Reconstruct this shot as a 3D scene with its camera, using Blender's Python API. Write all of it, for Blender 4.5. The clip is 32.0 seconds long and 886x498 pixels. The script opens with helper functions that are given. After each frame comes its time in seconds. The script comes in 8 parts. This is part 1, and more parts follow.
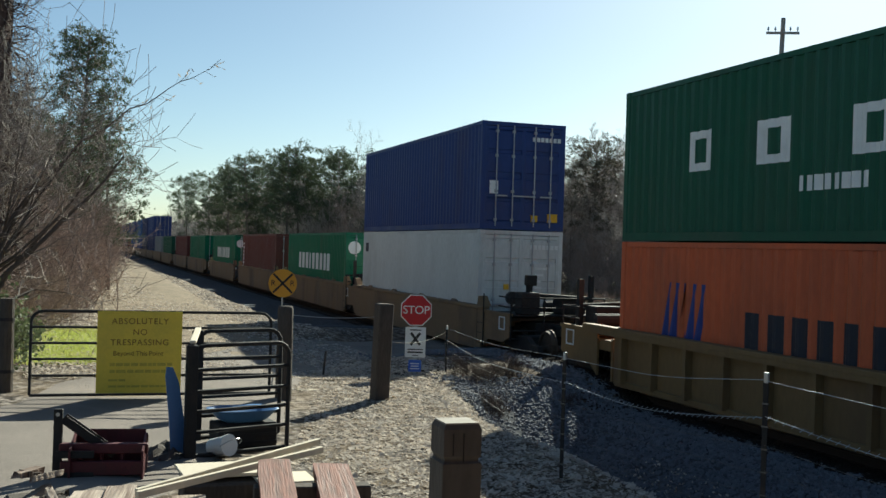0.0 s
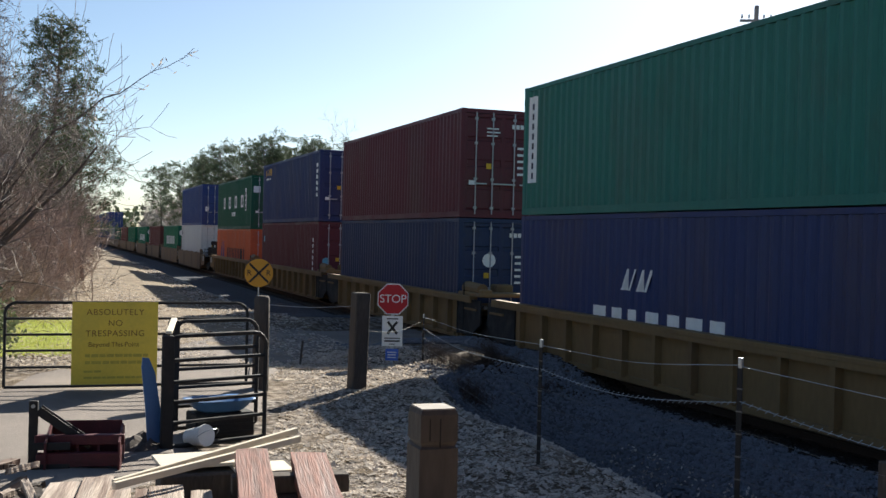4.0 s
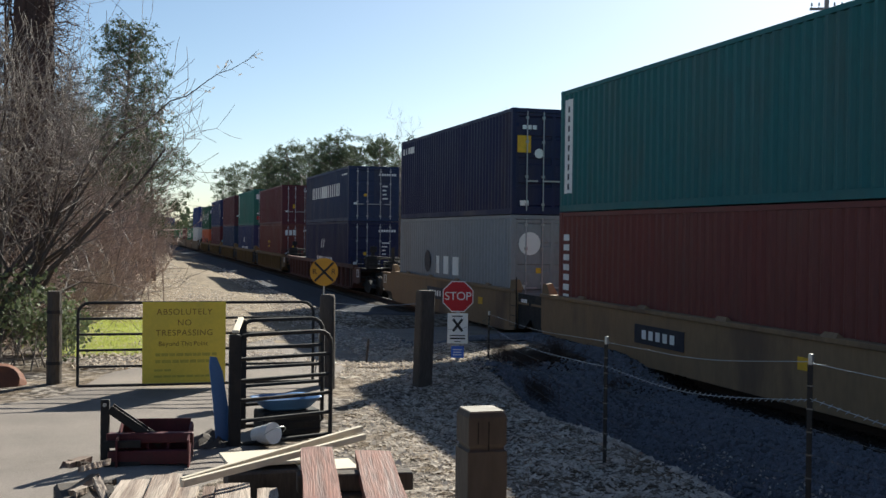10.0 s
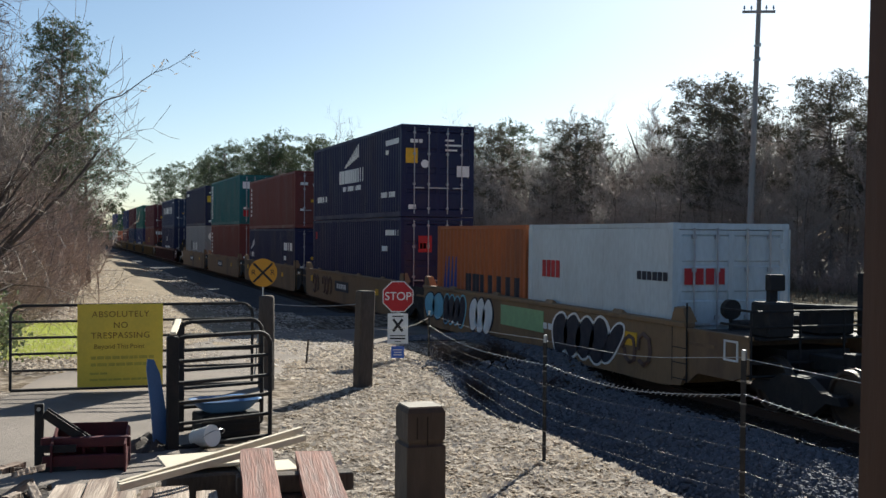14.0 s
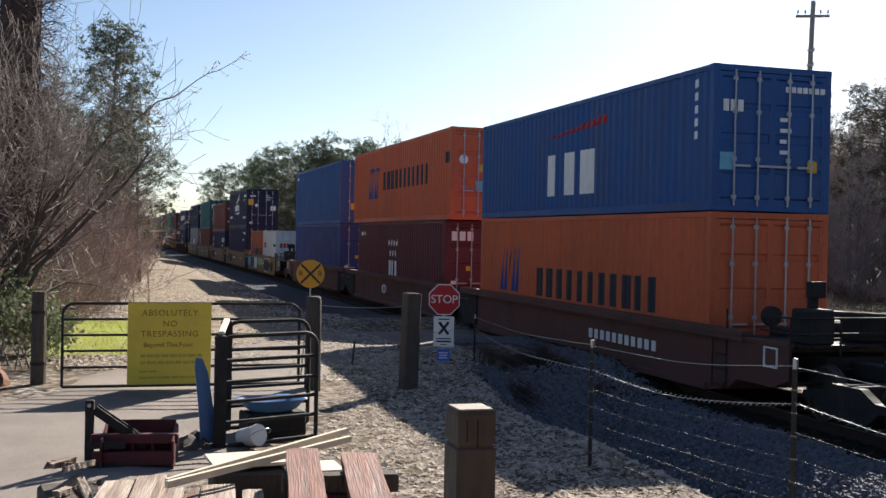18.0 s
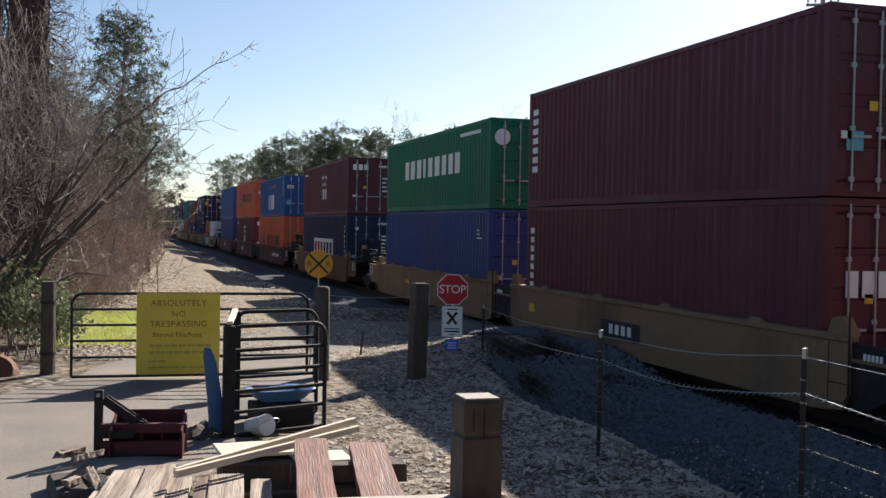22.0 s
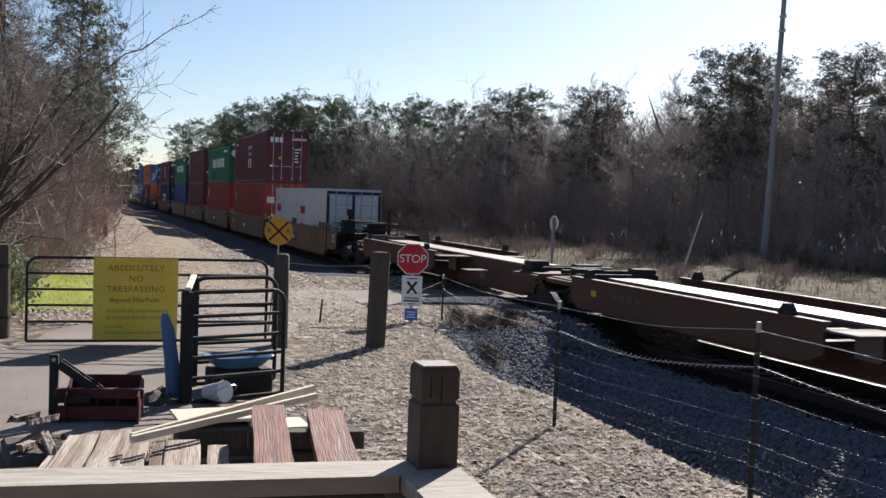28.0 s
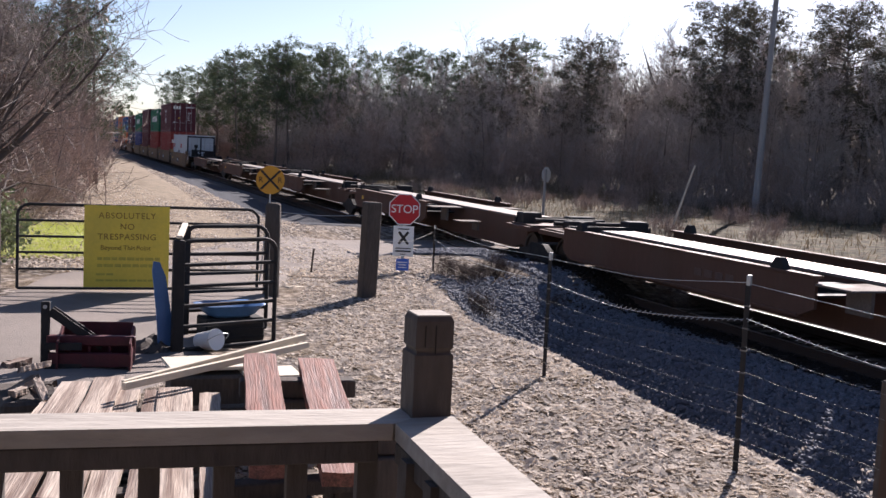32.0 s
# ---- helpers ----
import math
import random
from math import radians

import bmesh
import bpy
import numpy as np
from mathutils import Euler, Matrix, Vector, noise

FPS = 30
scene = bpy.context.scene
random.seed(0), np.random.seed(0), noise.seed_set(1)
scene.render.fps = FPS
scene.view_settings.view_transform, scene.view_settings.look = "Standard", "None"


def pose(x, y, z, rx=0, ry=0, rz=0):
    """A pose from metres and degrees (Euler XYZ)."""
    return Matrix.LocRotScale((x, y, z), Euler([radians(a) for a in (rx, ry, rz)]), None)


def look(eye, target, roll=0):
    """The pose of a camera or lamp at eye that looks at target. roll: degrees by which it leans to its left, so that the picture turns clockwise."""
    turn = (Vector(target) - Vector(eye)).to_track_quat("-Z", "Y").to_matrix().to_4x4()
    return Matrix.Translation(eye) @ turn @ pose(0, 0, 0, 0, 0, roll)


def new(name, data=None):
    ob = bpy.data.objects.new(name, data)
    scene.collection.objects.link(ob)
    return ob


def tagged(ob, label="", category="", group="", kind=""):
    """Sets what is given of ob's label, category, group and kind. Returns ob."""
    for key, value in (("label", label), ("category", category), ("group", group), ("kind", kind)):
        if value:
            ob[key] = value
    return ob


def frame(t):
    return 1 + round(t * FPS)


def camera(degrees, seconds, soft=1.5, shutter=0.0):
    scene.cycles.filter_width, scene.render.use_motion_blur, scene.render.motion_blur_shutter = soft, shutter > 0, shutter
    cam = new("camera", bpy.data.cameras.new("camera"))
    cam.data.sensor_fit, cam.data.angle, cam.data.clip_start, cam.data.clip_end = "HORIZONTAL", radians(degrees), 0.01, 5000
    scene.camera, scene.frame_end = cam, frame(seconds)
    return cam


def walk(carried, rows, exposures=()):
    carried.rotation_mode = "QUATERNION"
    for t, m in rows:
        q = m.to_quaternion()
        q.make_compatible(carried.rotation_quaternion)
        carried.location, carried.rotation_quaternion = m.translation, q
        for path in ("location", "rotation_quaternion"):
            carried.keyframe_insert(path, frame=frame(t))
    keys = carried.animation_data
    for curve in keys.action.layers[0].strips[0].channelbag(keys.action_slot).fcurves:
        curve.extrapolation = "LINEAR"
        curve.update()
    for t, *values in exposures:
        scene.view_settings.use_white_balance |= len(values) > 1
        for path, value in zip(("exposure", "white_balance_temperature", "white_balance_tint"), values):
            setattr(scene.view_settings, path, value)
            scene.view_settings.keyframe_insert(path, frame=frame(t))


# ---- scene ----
cam = camera(44.85, 32.0)
PATH = [
    (0.0, (-0.034, 0.004, 2.557), (6.418, 18.934, 2.561), 1.75),
    (0.5, (-0.013, -0.002, 2.560), (6.396, 18.943, 2.504), 1.58),
    (1.0, (-0.007, 0.005, 2.558), (6.411, 18.947, 2.452), 1.22),
    (1.5, (-0.027, 0.009, 2.558), (6.565, 18.890, 2.398), 1.35),
    (2.0, (-0.025, 0.013, 2.553), (6.690, 18.850, 2.309), 1.36),
    (2.5, (-0.036, -0.002, 2.555), (6.871, 18.766, 2.323), 1.43),
    (4.5, (-0.038, -0.010, 2.553), (6.782, 18.791, 2.402), 1.36),
    (5.0, (-0.050, -0.010, 2.548), (6.501, 18.887, 2.703), 1.14),
    (5.5, (-0.037, -0.010, 2.553), (6.187, 18.994, 2.837), 0.98),
    (6.0, (-0.018, -0.013, 2.552), (6.003, 19.056, 2.867), 1.07),
    (6.5, (-0.020, -0.016, 2.557), (5.921, 19.079, 2.853), 1.25),
    (7.0, (-0.011, -0.008, 2.554), (5.815, 19.124, 2.696), 0.92),
    (7.5, (-0.003, -0.005, 2.554), (5.790, 19.137, 2.540), 0.87),
    (8.0, (0.004, -0.003, 2.558), (5.737, 19.157, 2.420), 0.85),
    (8.5, (-0.010, 0.012, 2.550), (5.710, 19.176, 2.331), 0.97),
    (9.0, (-0.010, 0.012, 2.550), (5.691, 19.180, 2.271), 0.81),
    (9.5, (-0.009, 0.013, 2.550), (5.694, 19.181, 2.280), 0.87),
    (10.0, (0.009, 0.006, 2.561), (5.707, 19.175, 2.286), 0.71),
    (10.5, (0.005, -0.002, 2.556), (5.707, 19.165, 2.295), 0.81),
    (11.0, (0.001, 0.004, 2.552), (5.758, 19.155, 2.244), 0.64),
    (11.5, (-0.003, 0.003, 2.563), (5.816, 19.134, 2.213), 0.71),
    (12.0, (-0.007, 0.002, 2.553), (5.868, 19.117, 2.245), 0.51),
    (12.5, (-0.001, 0.003, 2.551), (5.943, 19.098, 2.308), 0.64),
    (13.0, (0.000, 0.000, 2.550), (6.116, 19.040, 2.246), 0.52),
    (13.5, (0.008, 0.002, 2.552), (6.459, 18.930, 2.247), 0.71),
    (14.0, (0.005, -0.018, 2.556), (6.765, 18.803, 2.299), 0.47),
    (14.5, (-0.004, -0.031, 2.557), (6.815, 18.768, 2.270), 0.95),
    (16.5, (-0.002, -0.007, 2.552), (6.327, 18.952, 1.840), 1.04),
    (17.0, (-0.004, -0.006, 2.552), (6.166, 19.009, 1.959), 1.01),
    (17.5, (-0.001, 0.006, 2.551), (6.004, 19.080, 2.198), 1.17),
    (18.0, (-0.001, 0.000, 2.551), (5.941, 19.096, 2.346), 1.14),
    (18.5, (-0.001, 0.001, 2.551), (5.878, 19.116, 2.387), 1.24),
    (19.0, (0.006, -0.002, 2.549), (5.806, 19.138, 2.431), 1.05),
    (19.5, (0.007, 0.006, 2.549), (5.736, 19.167, 2.415), 0.97),
    (20.0, (0.007, 0.011, 2.549), (5.732, 19.174, 2.380), 1.03),
    (20.5, (0.005, 0.008, 2.550), (5.736, 19.169, 2.338), 1.10),
    (21.0, (0.008, 0.013, 2.548), (5.780, 19.159, 2.253), 1.08),
    (21.5, (0.003, 0.009, 2.549), (5.781, 19.153, 2.220), 1.21),
    (22.0, (0.008, 0.014, 2.547), (5.801, 19.153, 2.157), 1.09),
    (22.5, (0.002, 0.007, 2.550), (5.820, 19.135, 2.060), 1.17),
    (23.0, (0.003, 0.007, 2.550), (5.844, 19.126, 1.984), 1.10),
    (23.5, (0.003, 0.011, 2.550), (5.830, 19.135, 1.975), 1.31),
    (24.0, (0.003, 0.007, 2.549), (5.748, 19.156, 2.004), 1.21),
    (24.5, (0.008, 0.019, 2.547), (5.714, 19.181, 2.058), 1.23),
    (25.0, (0.004, 0.016, 2.548), (5.829, 19.144, 2.105), 1.51),
    (25.5, (-0.001, 0.004, 2.550), (5.920, 19.104, 2.149), 1.88),
    (27.5, (0.003, -0.001, 2.547), (6.369, 18.943, 1.774), 1.93),
    (28.0, (0.007, 0.007, 2.544), (6.505, 18.899, 1.612), 2.11),
    (28.5, (0.002, 0.002, 2.546), (6.498, 18.893, 1.575), 2.00),
    (29.0, (0.006, 0.003, 2.546), (6.539, 18.877, 1.504), 2.05),
    (29.5, (0.002, -0.003, 2.547), (6.619, 18.835, 1.389), 1.97),
    (30.0, (0.003, -0.001, 2.544), (6.635, 18.822, 1.222), 2.11),
    (30.5, (-0.001, -0.003, 2.545), (6.688, 18.785, 1.042), 2.30),
    (31.0, (-0.000, 0.002, 2.543), (6.635, 18.799, 0.923), 2.07),
    (31.5, (0.002, 0.008, 2.541), (6.635, 18.793, 0.772), 2.57),
    (32.0, (-0.000, 0.010, 2.542), (6.667, 18.776, 0.703), 2.67),
]
walk(cam, [(t, look(eye, target, roll)) for t, eye, target, roll in PATH], exposures=[(0, 0.93, 6480, -6), (1, 0.96, 6430, -6), (2, 1.0, 6500, -3), (3.5, 1.15, 6530, 3), (5, 1.35, 6580, 9), (6, 0.93, 6430, -8), (7, 0.88, 6430, -8), (8, 0.92, 6480, -5), (9, 0.98, 6480, 2), (10, 1.1, 6480, 3), (11, 1.12, 6530, 6), (12, 1.08, 6530, 6), (13, 1.2, 6530, 6), (14, 1.05, 6480, 3), (15.5, 1.2, 6530, 8), (17, 1.42, 6630, 16), (18, 1.25, 6630, 9), (19, 1.0, 6610, 0), (20, 0.98, 6610, 0), (21, 0.95, 6560, 0), (22, 1.13, 6580, 9), (23, 1.22, 6630, 14), (24, 1.26, 6630, 14), (25, 1.35, 6680, 15), (26.5, 1.2, 6350, 13), (28, 1.0, 6330, 11), (29, 1.0, 6310, 11), (30, 1.05, 6300, 15), (31, 1.18, 6350, 20), (32, 1.2, 6350, 20)])

# ---- light and sky ----
SUN = Vector((0.5715, 0.646, 0.506)).normalized()
world = bpy.data.worlds.new("sky")
scene.world = world
world.use_nodes = True
wn = world.node_tree
sky = wn.nodes.new("ShaderNodeTexSky")
sky.sky_type, sky.sun_disc = "NISHITA", False
sky.sun_elevation, sky.sun_rotation = math.asin(SUN.z), math.atan2(SUN.x, SUN.y)
sky.air_density, sky.dust_density, sky.ozone_density = 0.8, 0.6, 2.6
wn.links.new(sky.outputs[0], wn.nodes["Background"].inputs[0])
wn.nodes["Background"].inputs[1].default_value = 0.055
sun = new("sun", bpy.data.lights.new("sun", "SUN"))
sun.data.energy, sun.data.angle, sun.data.color = 5.0, radians(0.53), (1.0, 0.94, 0.86)
sun.matrix_world = look((0, 0, 60), Vector((0, 0, 60)) - SUN)


# ---- materials ----
def mat(name, col, rough=0.7, metal=0.0, var=0.25, scale=6.0, fine=60.0, bump=0.15, dirt=None, amount=0.35, spot=0.0, stretch=(1, 1, 1), thin=0.0, spec=0.4):
    """A surface with colour variation at two scales, stains of a second colour and fine relief."""
    m = bpy.data.materials.new(name)
    m.use_nodes = True
    t, L = m.node_tree, m.node_tree.links
    b = t.nodes["Principled BSDF"]
    b.inputs["Metallic"].default_value = metal
    b.inputs["Specular IOR Level"].default_value = spec
    tc, mp = t.nodes.new("ShaderNodeTexCoord"), t.nodes.new("ShaderNodeMapping")
    L.new(tc.outputs["Object"], mp.inputs[0])
    mp.inputs["Scale"].default_value = stretch
    oi, add = t.nodes.new("ShaderNodeObjectInfo"), t.nodes.new("ShaderNodeVectorMath")
    mul = t.nodes.new("ShaderNodeMath")
    mul.operation, mul.inputs[1].default_value = "MULTIPLY", 37.0
    L.new(oi.outputs["Random"], mul.inputs[0])
    L.new(mp.outputs[0], add.inputs[0])
    L.new(mul.outputs[0], add.inputs[1])
    n1, n2 = t.nodes.new("ShaderNodeTexNoise"), t.nodes.new("ShaderNodeTexNoise")
    n1.inputs["Scale"].default_value, n2.inputs["Scale"].default_value = scale, fine
    n1.inputs["Detail"].default_value = n2.inputs["Detail"].default_value = 5
    L.new(add.outputs[0], n1.inputs[0])
    L.new(add.outputs[0], n2.inputs[0])
    mixn = t.nodes.new("ShaderNodeMath")
    mixn.operation = "ADD"
    L.new(n1.outputs[0], mixn.inputs[0])
    L.new(n2.outputs[0], mixn.inputs[1])
    rp = t.nodes.new("ShaderNodeMapRange")
    rp.inputs[1].default_value, rp.inputs[2].default_value = 0.6, 1.4
    rp.inputs[3].default_value, rp.inputs[4].default_value = 1 - var, 1 + var
    L.new(mixn.outputs[0], rp.inputs[0])
    hs = t.nodes.new("ShaderNodeHueSaturation")
    hs.inputs["Color"].default_value = (*col, 1)
    L.new(rp.outputs[0], hs.inputs["Value"])
    out = hs.outputs[0]
    if dirt:
        n3 = t.nodes.new("ShaderNodeTexNoise")
        n3.inputs["Scale"].default_value, n3.inputs["Detail"].default_value, n3.inputs["Roughness"].default_value = scale * 0.45, 8, 0.65
        L.new(add.outputs[0], n3.inputs[0])
        cr = t.nodes.new("ShaderNodeMapRange")
        cr.inputs[1].default_value, cr.inputs[2].default_value = 0.52 - spot, 0.68 - spot
        cr.inputs[3].default_value, cr.inputs[4].default_value = 0, amount
        L.new(n3.outputs[0], cr.inputs[0])
        mx = t.nodes.new("ShaderNodeMix")
        mx.data_type = "RGBA"
        L.new(cr.outputs[0], mx.inputs[0])
        L.new(out, mx.inputs[6])
        mx.inputs[7].default_value = (*dirt, 1)
        out = mx.outputs[2]
    L.new(out, b.inputs["Base Color"])
    rr = t.nodes.new("ShaderNodeMapRange")
    rr.inputs[1].default_value, rr.inputs[2].default_value = 0.3, 0.7
    rr.inputs[3].default_value, rr.inputs[4].default_value = max(0.05, rough - 0.12), min(1, rough + 0.12)
    L.new(n1.outputs[0], rr.inputs[0])
    L.new(rr.outputs[0], b.inputs["Roughness"])
    if bump:
        bm_ = t.nodes.new("ShaderNodeBump")
        bm_.inputs["Strength"].default_value, bm_.inputs["Distance"].default_value = bump, 0.02
        L.new(mixn.outputs[0], bm_.inputs["Height"])
        L.new(bm_.outputs[0], b.inputs["Normal"])
    if thin:                             # leaves and needles let light through
        tr, ms = t.nodes.new("ShaderNodeBsdfTranslucent"), t.nodes.new("ShaderNodeMixShader")
        ms.inputs[0].default_value = thin
        L.new(out, tr.inputs[0])
        L.new(b.outputs[0], ms.inputs[1])
        L.new(tr.outputs[0], ms.inputs[2])
        L.new(ms.outputs[0], t.nodes["Material Output"].inputs[0])
    return m


def ground_mat():
    """Dry leaf litter and winter grass, bare dirt along the track, greener meadow in places."""
    m = bpy.data.materials.new("litter_ground")
    m.use_nodes = True
    t, L = m.node_tree, m.node_tree.links
    b = t.nodes["Principled BSDF"]
    b.inputs["Roughness"].default_value, b.inputs["Specular IOR Level"].default_value = 0.95, 0.1
    tc = t.nodes.new("ShaderNodeTexCoord")

    def noise_(s, d=6):
        n = t.nodes.new("ShaderNodeTexNoise")
        n.inputs["Scale"].default_value, n.inputs["Detail"].default_value = s, d
        L.new(tc.outputs["Object"], n.inputs[0])
        return n.outputs[0]

    def ramp(src, *stops):
        r = t.nodes.new("ShaderNodeValToRGB")
        while len(r.color_ramp.elements) < len(stops):
            r.color_ramp.elements.new(0.5)
        for e, (p, c) in zip(r.color_ramp.elements, stops):
            e.position, e.color = p, (*c, 1)
        L.new(src, r.inputs[0])
        return r.outputs[0]

    def mix(f, a, c):
        x = t.nodes.new("ShaderNodeMix")
        x.data_type = "RGBA"
        L.new(f, x.inputs[0])
        L.new(a, x.inputs[6])
        L.new(c, x.inputs[7])
        return x.outputs[2]

    def step(src, lo, hi):
        r = t.nodes.new("ShaderNodeMapRange")
        r.inputs[1].default_value, r.inputs[2].default_value = lo, hi
        L.new(src, r.inputs[0])
        return r.outputs[0]

    litter = ramp(noise_(8.5, 13), (0.38, (0.03, 0.024, 0.021)), (0.5, (0.145, 0.122, 0.104)), (0.64, (0.40, 0.35, 0.305)))
    dirt = ramp(noise_(7, 13), (0.36, (0.06, 0.044, 0.032)), (0.5, (0.21, 0.165, 0.125)), (0.66, (0.38, 0.32, 0.255)))
    green = ramp(noise_(9), (0.3, (0.07, 0.10, 0.02)), (0.7, (0.20, 0.24, 0.06)))
    c = mix(step(noise_(0.7, 4), 0.45, 0.6), litter, dirt)
    scrub = ramp(noise_(2.2, 9), (0.35, (0.025, 0.022, 0.014)), (0.52, (0.07, 0.06, 0.038)), (0.7, (0.15, 0.135, 0.08)))
    sx = t.nodes.new("ShaderNodeSeparateXYZ")
    L.new(tc.outputs["Object"], sx.inputs[0])
    c = mix(step(sx.outputs[0], 13.5, 17.0), c, scrub)
    shade = ramp(noise_(60, 8), (0.35, (0.03, 0.022, 0.016)), (0.65, (0.20, 0.15, 0.10)))
    c = mix(step(noise_(2.6, 10), 0.52, 0.64), c, shade)
    turf = t.nodes.new("ShaderNodeMath")
    turf.operation = "MULTIPLY"
    L.new(step(noise_(0.16, 3), 0.60, 0.72), turf.inputs[0])
    L.new(step(sx.outputs[0], 4.0, 2.0), turf.inputs[1])
    c = mix(turf.outputs[0], c, green)
    soil_and_shade = ramp(noise_(14, 10), (0.36, (0.018, 0.013, 0.01)), (0.55, (0.07, 0.05, 0.036)), (0.72, (0.17, 0.13, 0.10)))
    # low ground west of the rails darkens with depth: ditch shade in the colour
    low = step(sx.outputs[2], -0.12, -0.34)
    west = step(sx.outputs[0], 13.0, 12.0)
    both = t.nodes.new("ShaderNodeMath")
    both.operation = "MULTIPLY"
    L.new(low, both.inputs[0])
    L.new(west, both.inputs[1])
    c = mix(both.outputs[0], c, soil_and_shade)
    gap_ = t.nodes.new("ShaderNodeVectorMath")
    gap_.operation = "DISTANCE"
    L.new(tc.outputs["Object"], gap_.inputs[0])
    gap_.inputs[1].default_value = (7.6, 19.6, -0.3)
    rag = t.nodes.new("ShaderNodeMath")
    rag.operation = "ADD"
    L.new(gap_.outputs["Value"], rag.inputs[0])
    L.new(noise_(1.6, 6), rag.inputs[1])
    c = mix(step(rag.outputs[0], 2.9, 2.2), c, soil_and_shade)      # bare eroded earth beside the crossing
    L.new(c, b.inputs["Base Color"])
    bu = t.nodes.new("ShaderNodeBump")
    bu.inputs["Strength"].default_value, bu.inputs["Distance"].default_value = 0.8, 0.05
    L.new(noise_(30, 8), bu.inputs["Height"])
    L.new(bu.outputs[0], b.inputs["Normal"])
    return m


M_GROUND = ground_mat()
M_ASPHALT = mat("worn_asphalt", (0.22, 0.19, 0.168), 0.9, var=0.3, scale=0.9, fine=70, bump=0.5, dirt=(0.12, 0.10, 0.085), amount=0.6, spec=0.12)
M_DIRT = mat("dirt_track", (0.235, 0.19, 0.14), 0.95, var=0.5, scale=2.5, fine=45, bump=0.8, dirt=(0.14, 0.10, 0.065), amount=0.85, spec=0.1)
M_BALLAST = mat("granite_ballast", (0.085, 0.088, 0.098), 0.95, var=0.5, scale=9, fine=40, bump=0.6, dirt=(0.06, 0.05, 0.045), amount=0.5, spec=0.05)
M_STONE = mat("ballast_stone", (0.15, 0.157, 0.18), 0.9, var=0.5, scale=9, fine=60, bump=0.2, spec=0.08)
# fouled stone, its colour darkened further for the shade below the cars
M_FOULSHADE = mat("oily_shaded_ballast", (0.03, 0.025, 0.022), 0.95, var=0.5, scale=6, fine=40, bump=0.6, dirt=(0.06, 0.035, 0.02), amount=0.5, spec=0.05)
M_RAIL = mat("rail_steel", (0.35, 0.33, 0.32), 0.35, 0.85, var=0.2, scale=2, fine=40, bump=0.05, dirt=(0.12, 0.06, 0.03), amount=0.3)
M_RAILSIDE = mat("rusty_rail_side", (0.055, 0.034, 0.025), 0.9, 0.1, var=0.3, scale=2, fine=40, bump=0.1)
M_TIE = mat("creosoted_tie", (0.07, 0.055, 0.045), 0.95, var=0.4, scale=4, fine=50, bump=0.4)
M_BLACK = mat("black_steel", (0.018, 0.017, 0.017), 0.8, 0.0, var=0.3, scale=4, fine=60, bump=0.1, dirt=(0.07, 0.05, 0.04), amount=0.5)
M_WHEEL = mat("wheel_steel", (0.07, 0.055, 0.045), 0.6, 0.5, var=0.3, scale=5, fine=50, bump=0.1, dirt=(0.12, 0.07, 0.04))
M_GALV = mat("galvanised_steel", (0.42, 0.43, 0.43), 0.45, 0.7, var=0.2, scale=8, fine=80, bump=0.05)
M_DULLWIRE = mat("dull_old_wire", (0.16, 0.15, 0.14), 0.6, 0.5, var=0.3, bump=0)
M_BARK = mat("grey_bark", (0.14, 0.115, 0.10), 0.95, var=0.4, scale=4, fine=40, bump=0.5, stretch=(1, 1, 0.3))
M_TWIG = mat("bare_twig", (0.36, 0.305, 0.275), 0.6, var=0.35, scale=2, fine=20, bump=0)
M_BRUSH = mat("reddish_brush", (0.31, 0.232, 0.195), 0.85, var=0.75, scale=1.6, fine=12, bump=0)
M_VINE = mat("dark_vine_bark", (0.085, 0.055, 0.048), 0.95, var=0.5, scale=3, fine=25, bump=0.3)
M_NEARBARK = mat("dark_grey_limb_bark", (0.085, 0.068, 0.06), 0.9, var=0.4, scale=6, fine=50, bump=0.3)
# paler than the limbs: the light the twigs catch is in their colour
M_NEARTWIG = mat("lit_grey_twig", (0.19, 0.155, 0.135), 0.8, var=0.4, scale=3, fine=30, bump=0)
M_DULLNEEDLE = mat("dull_brown_green_needle", (0.085, 0.078, 0.055), 0.7, var=0.55, scale=0.8, fine=6, bump=0, spec=0.3, thin=0.15)
M_NEEDLE = mat("pine_needle", (0.085, 0.108, 0.058), 0.7, var=0.55, scale=0.8, fine=6, bump=0, spec=0.3, thin=0.15)
M_LEAFG = mat("evergreen_leaf", (0.12, 0.145, 0.075), 0.7, var=0.5, scale=2, fine=12, bump=0, spec=0.25, thin=0.3)
M_DRYLEAF = mat("dry_leaf", (0.56, 0.49, 0.42), 0.9, var=0.6, scale=5, fine=60, bump=0, thin=0.35, spec=0.12)
# railing tops pale, sides dark: sun and shade are put into these two woods
M_WEATHERED = mat("sun_pale_weathered_wood", (0.36, 0.325, 0.285), 0.9, var=0.25, scale=5, fine=45, bump=0.3, dirt=(0.16, 0.13, 0.1), amount=0.5, stretch=(0.25, 1, 1))
M_POSTWOOD = mat("shade_dark_treated_post", (0.085, 0.072, 0.064), 0.9, var=0.3, scale=6, fine=50, bump=0.35, dirt=(0.05, 0.04, 0.035), amount=0.6, stretch=(1, 1, 0.25))
M_OLDPOST = mat("old_timber_post", (0.075, 0.06, 0.05), 0.95, var=0.4, scale=5, fine=40, bump=0.5, stretch=(1, 1, 0.2))
M_REDPLANK = mat("faded_red_plank", (0.17, 0.07, 0.05), 0.75, var=0.7, scale=9, fine=45, bump=0.4, dirt=(0.06, 0.028, 0.02), amount=0.85, spot=0.0, stretch=(2.0, 0.07, 2.0))
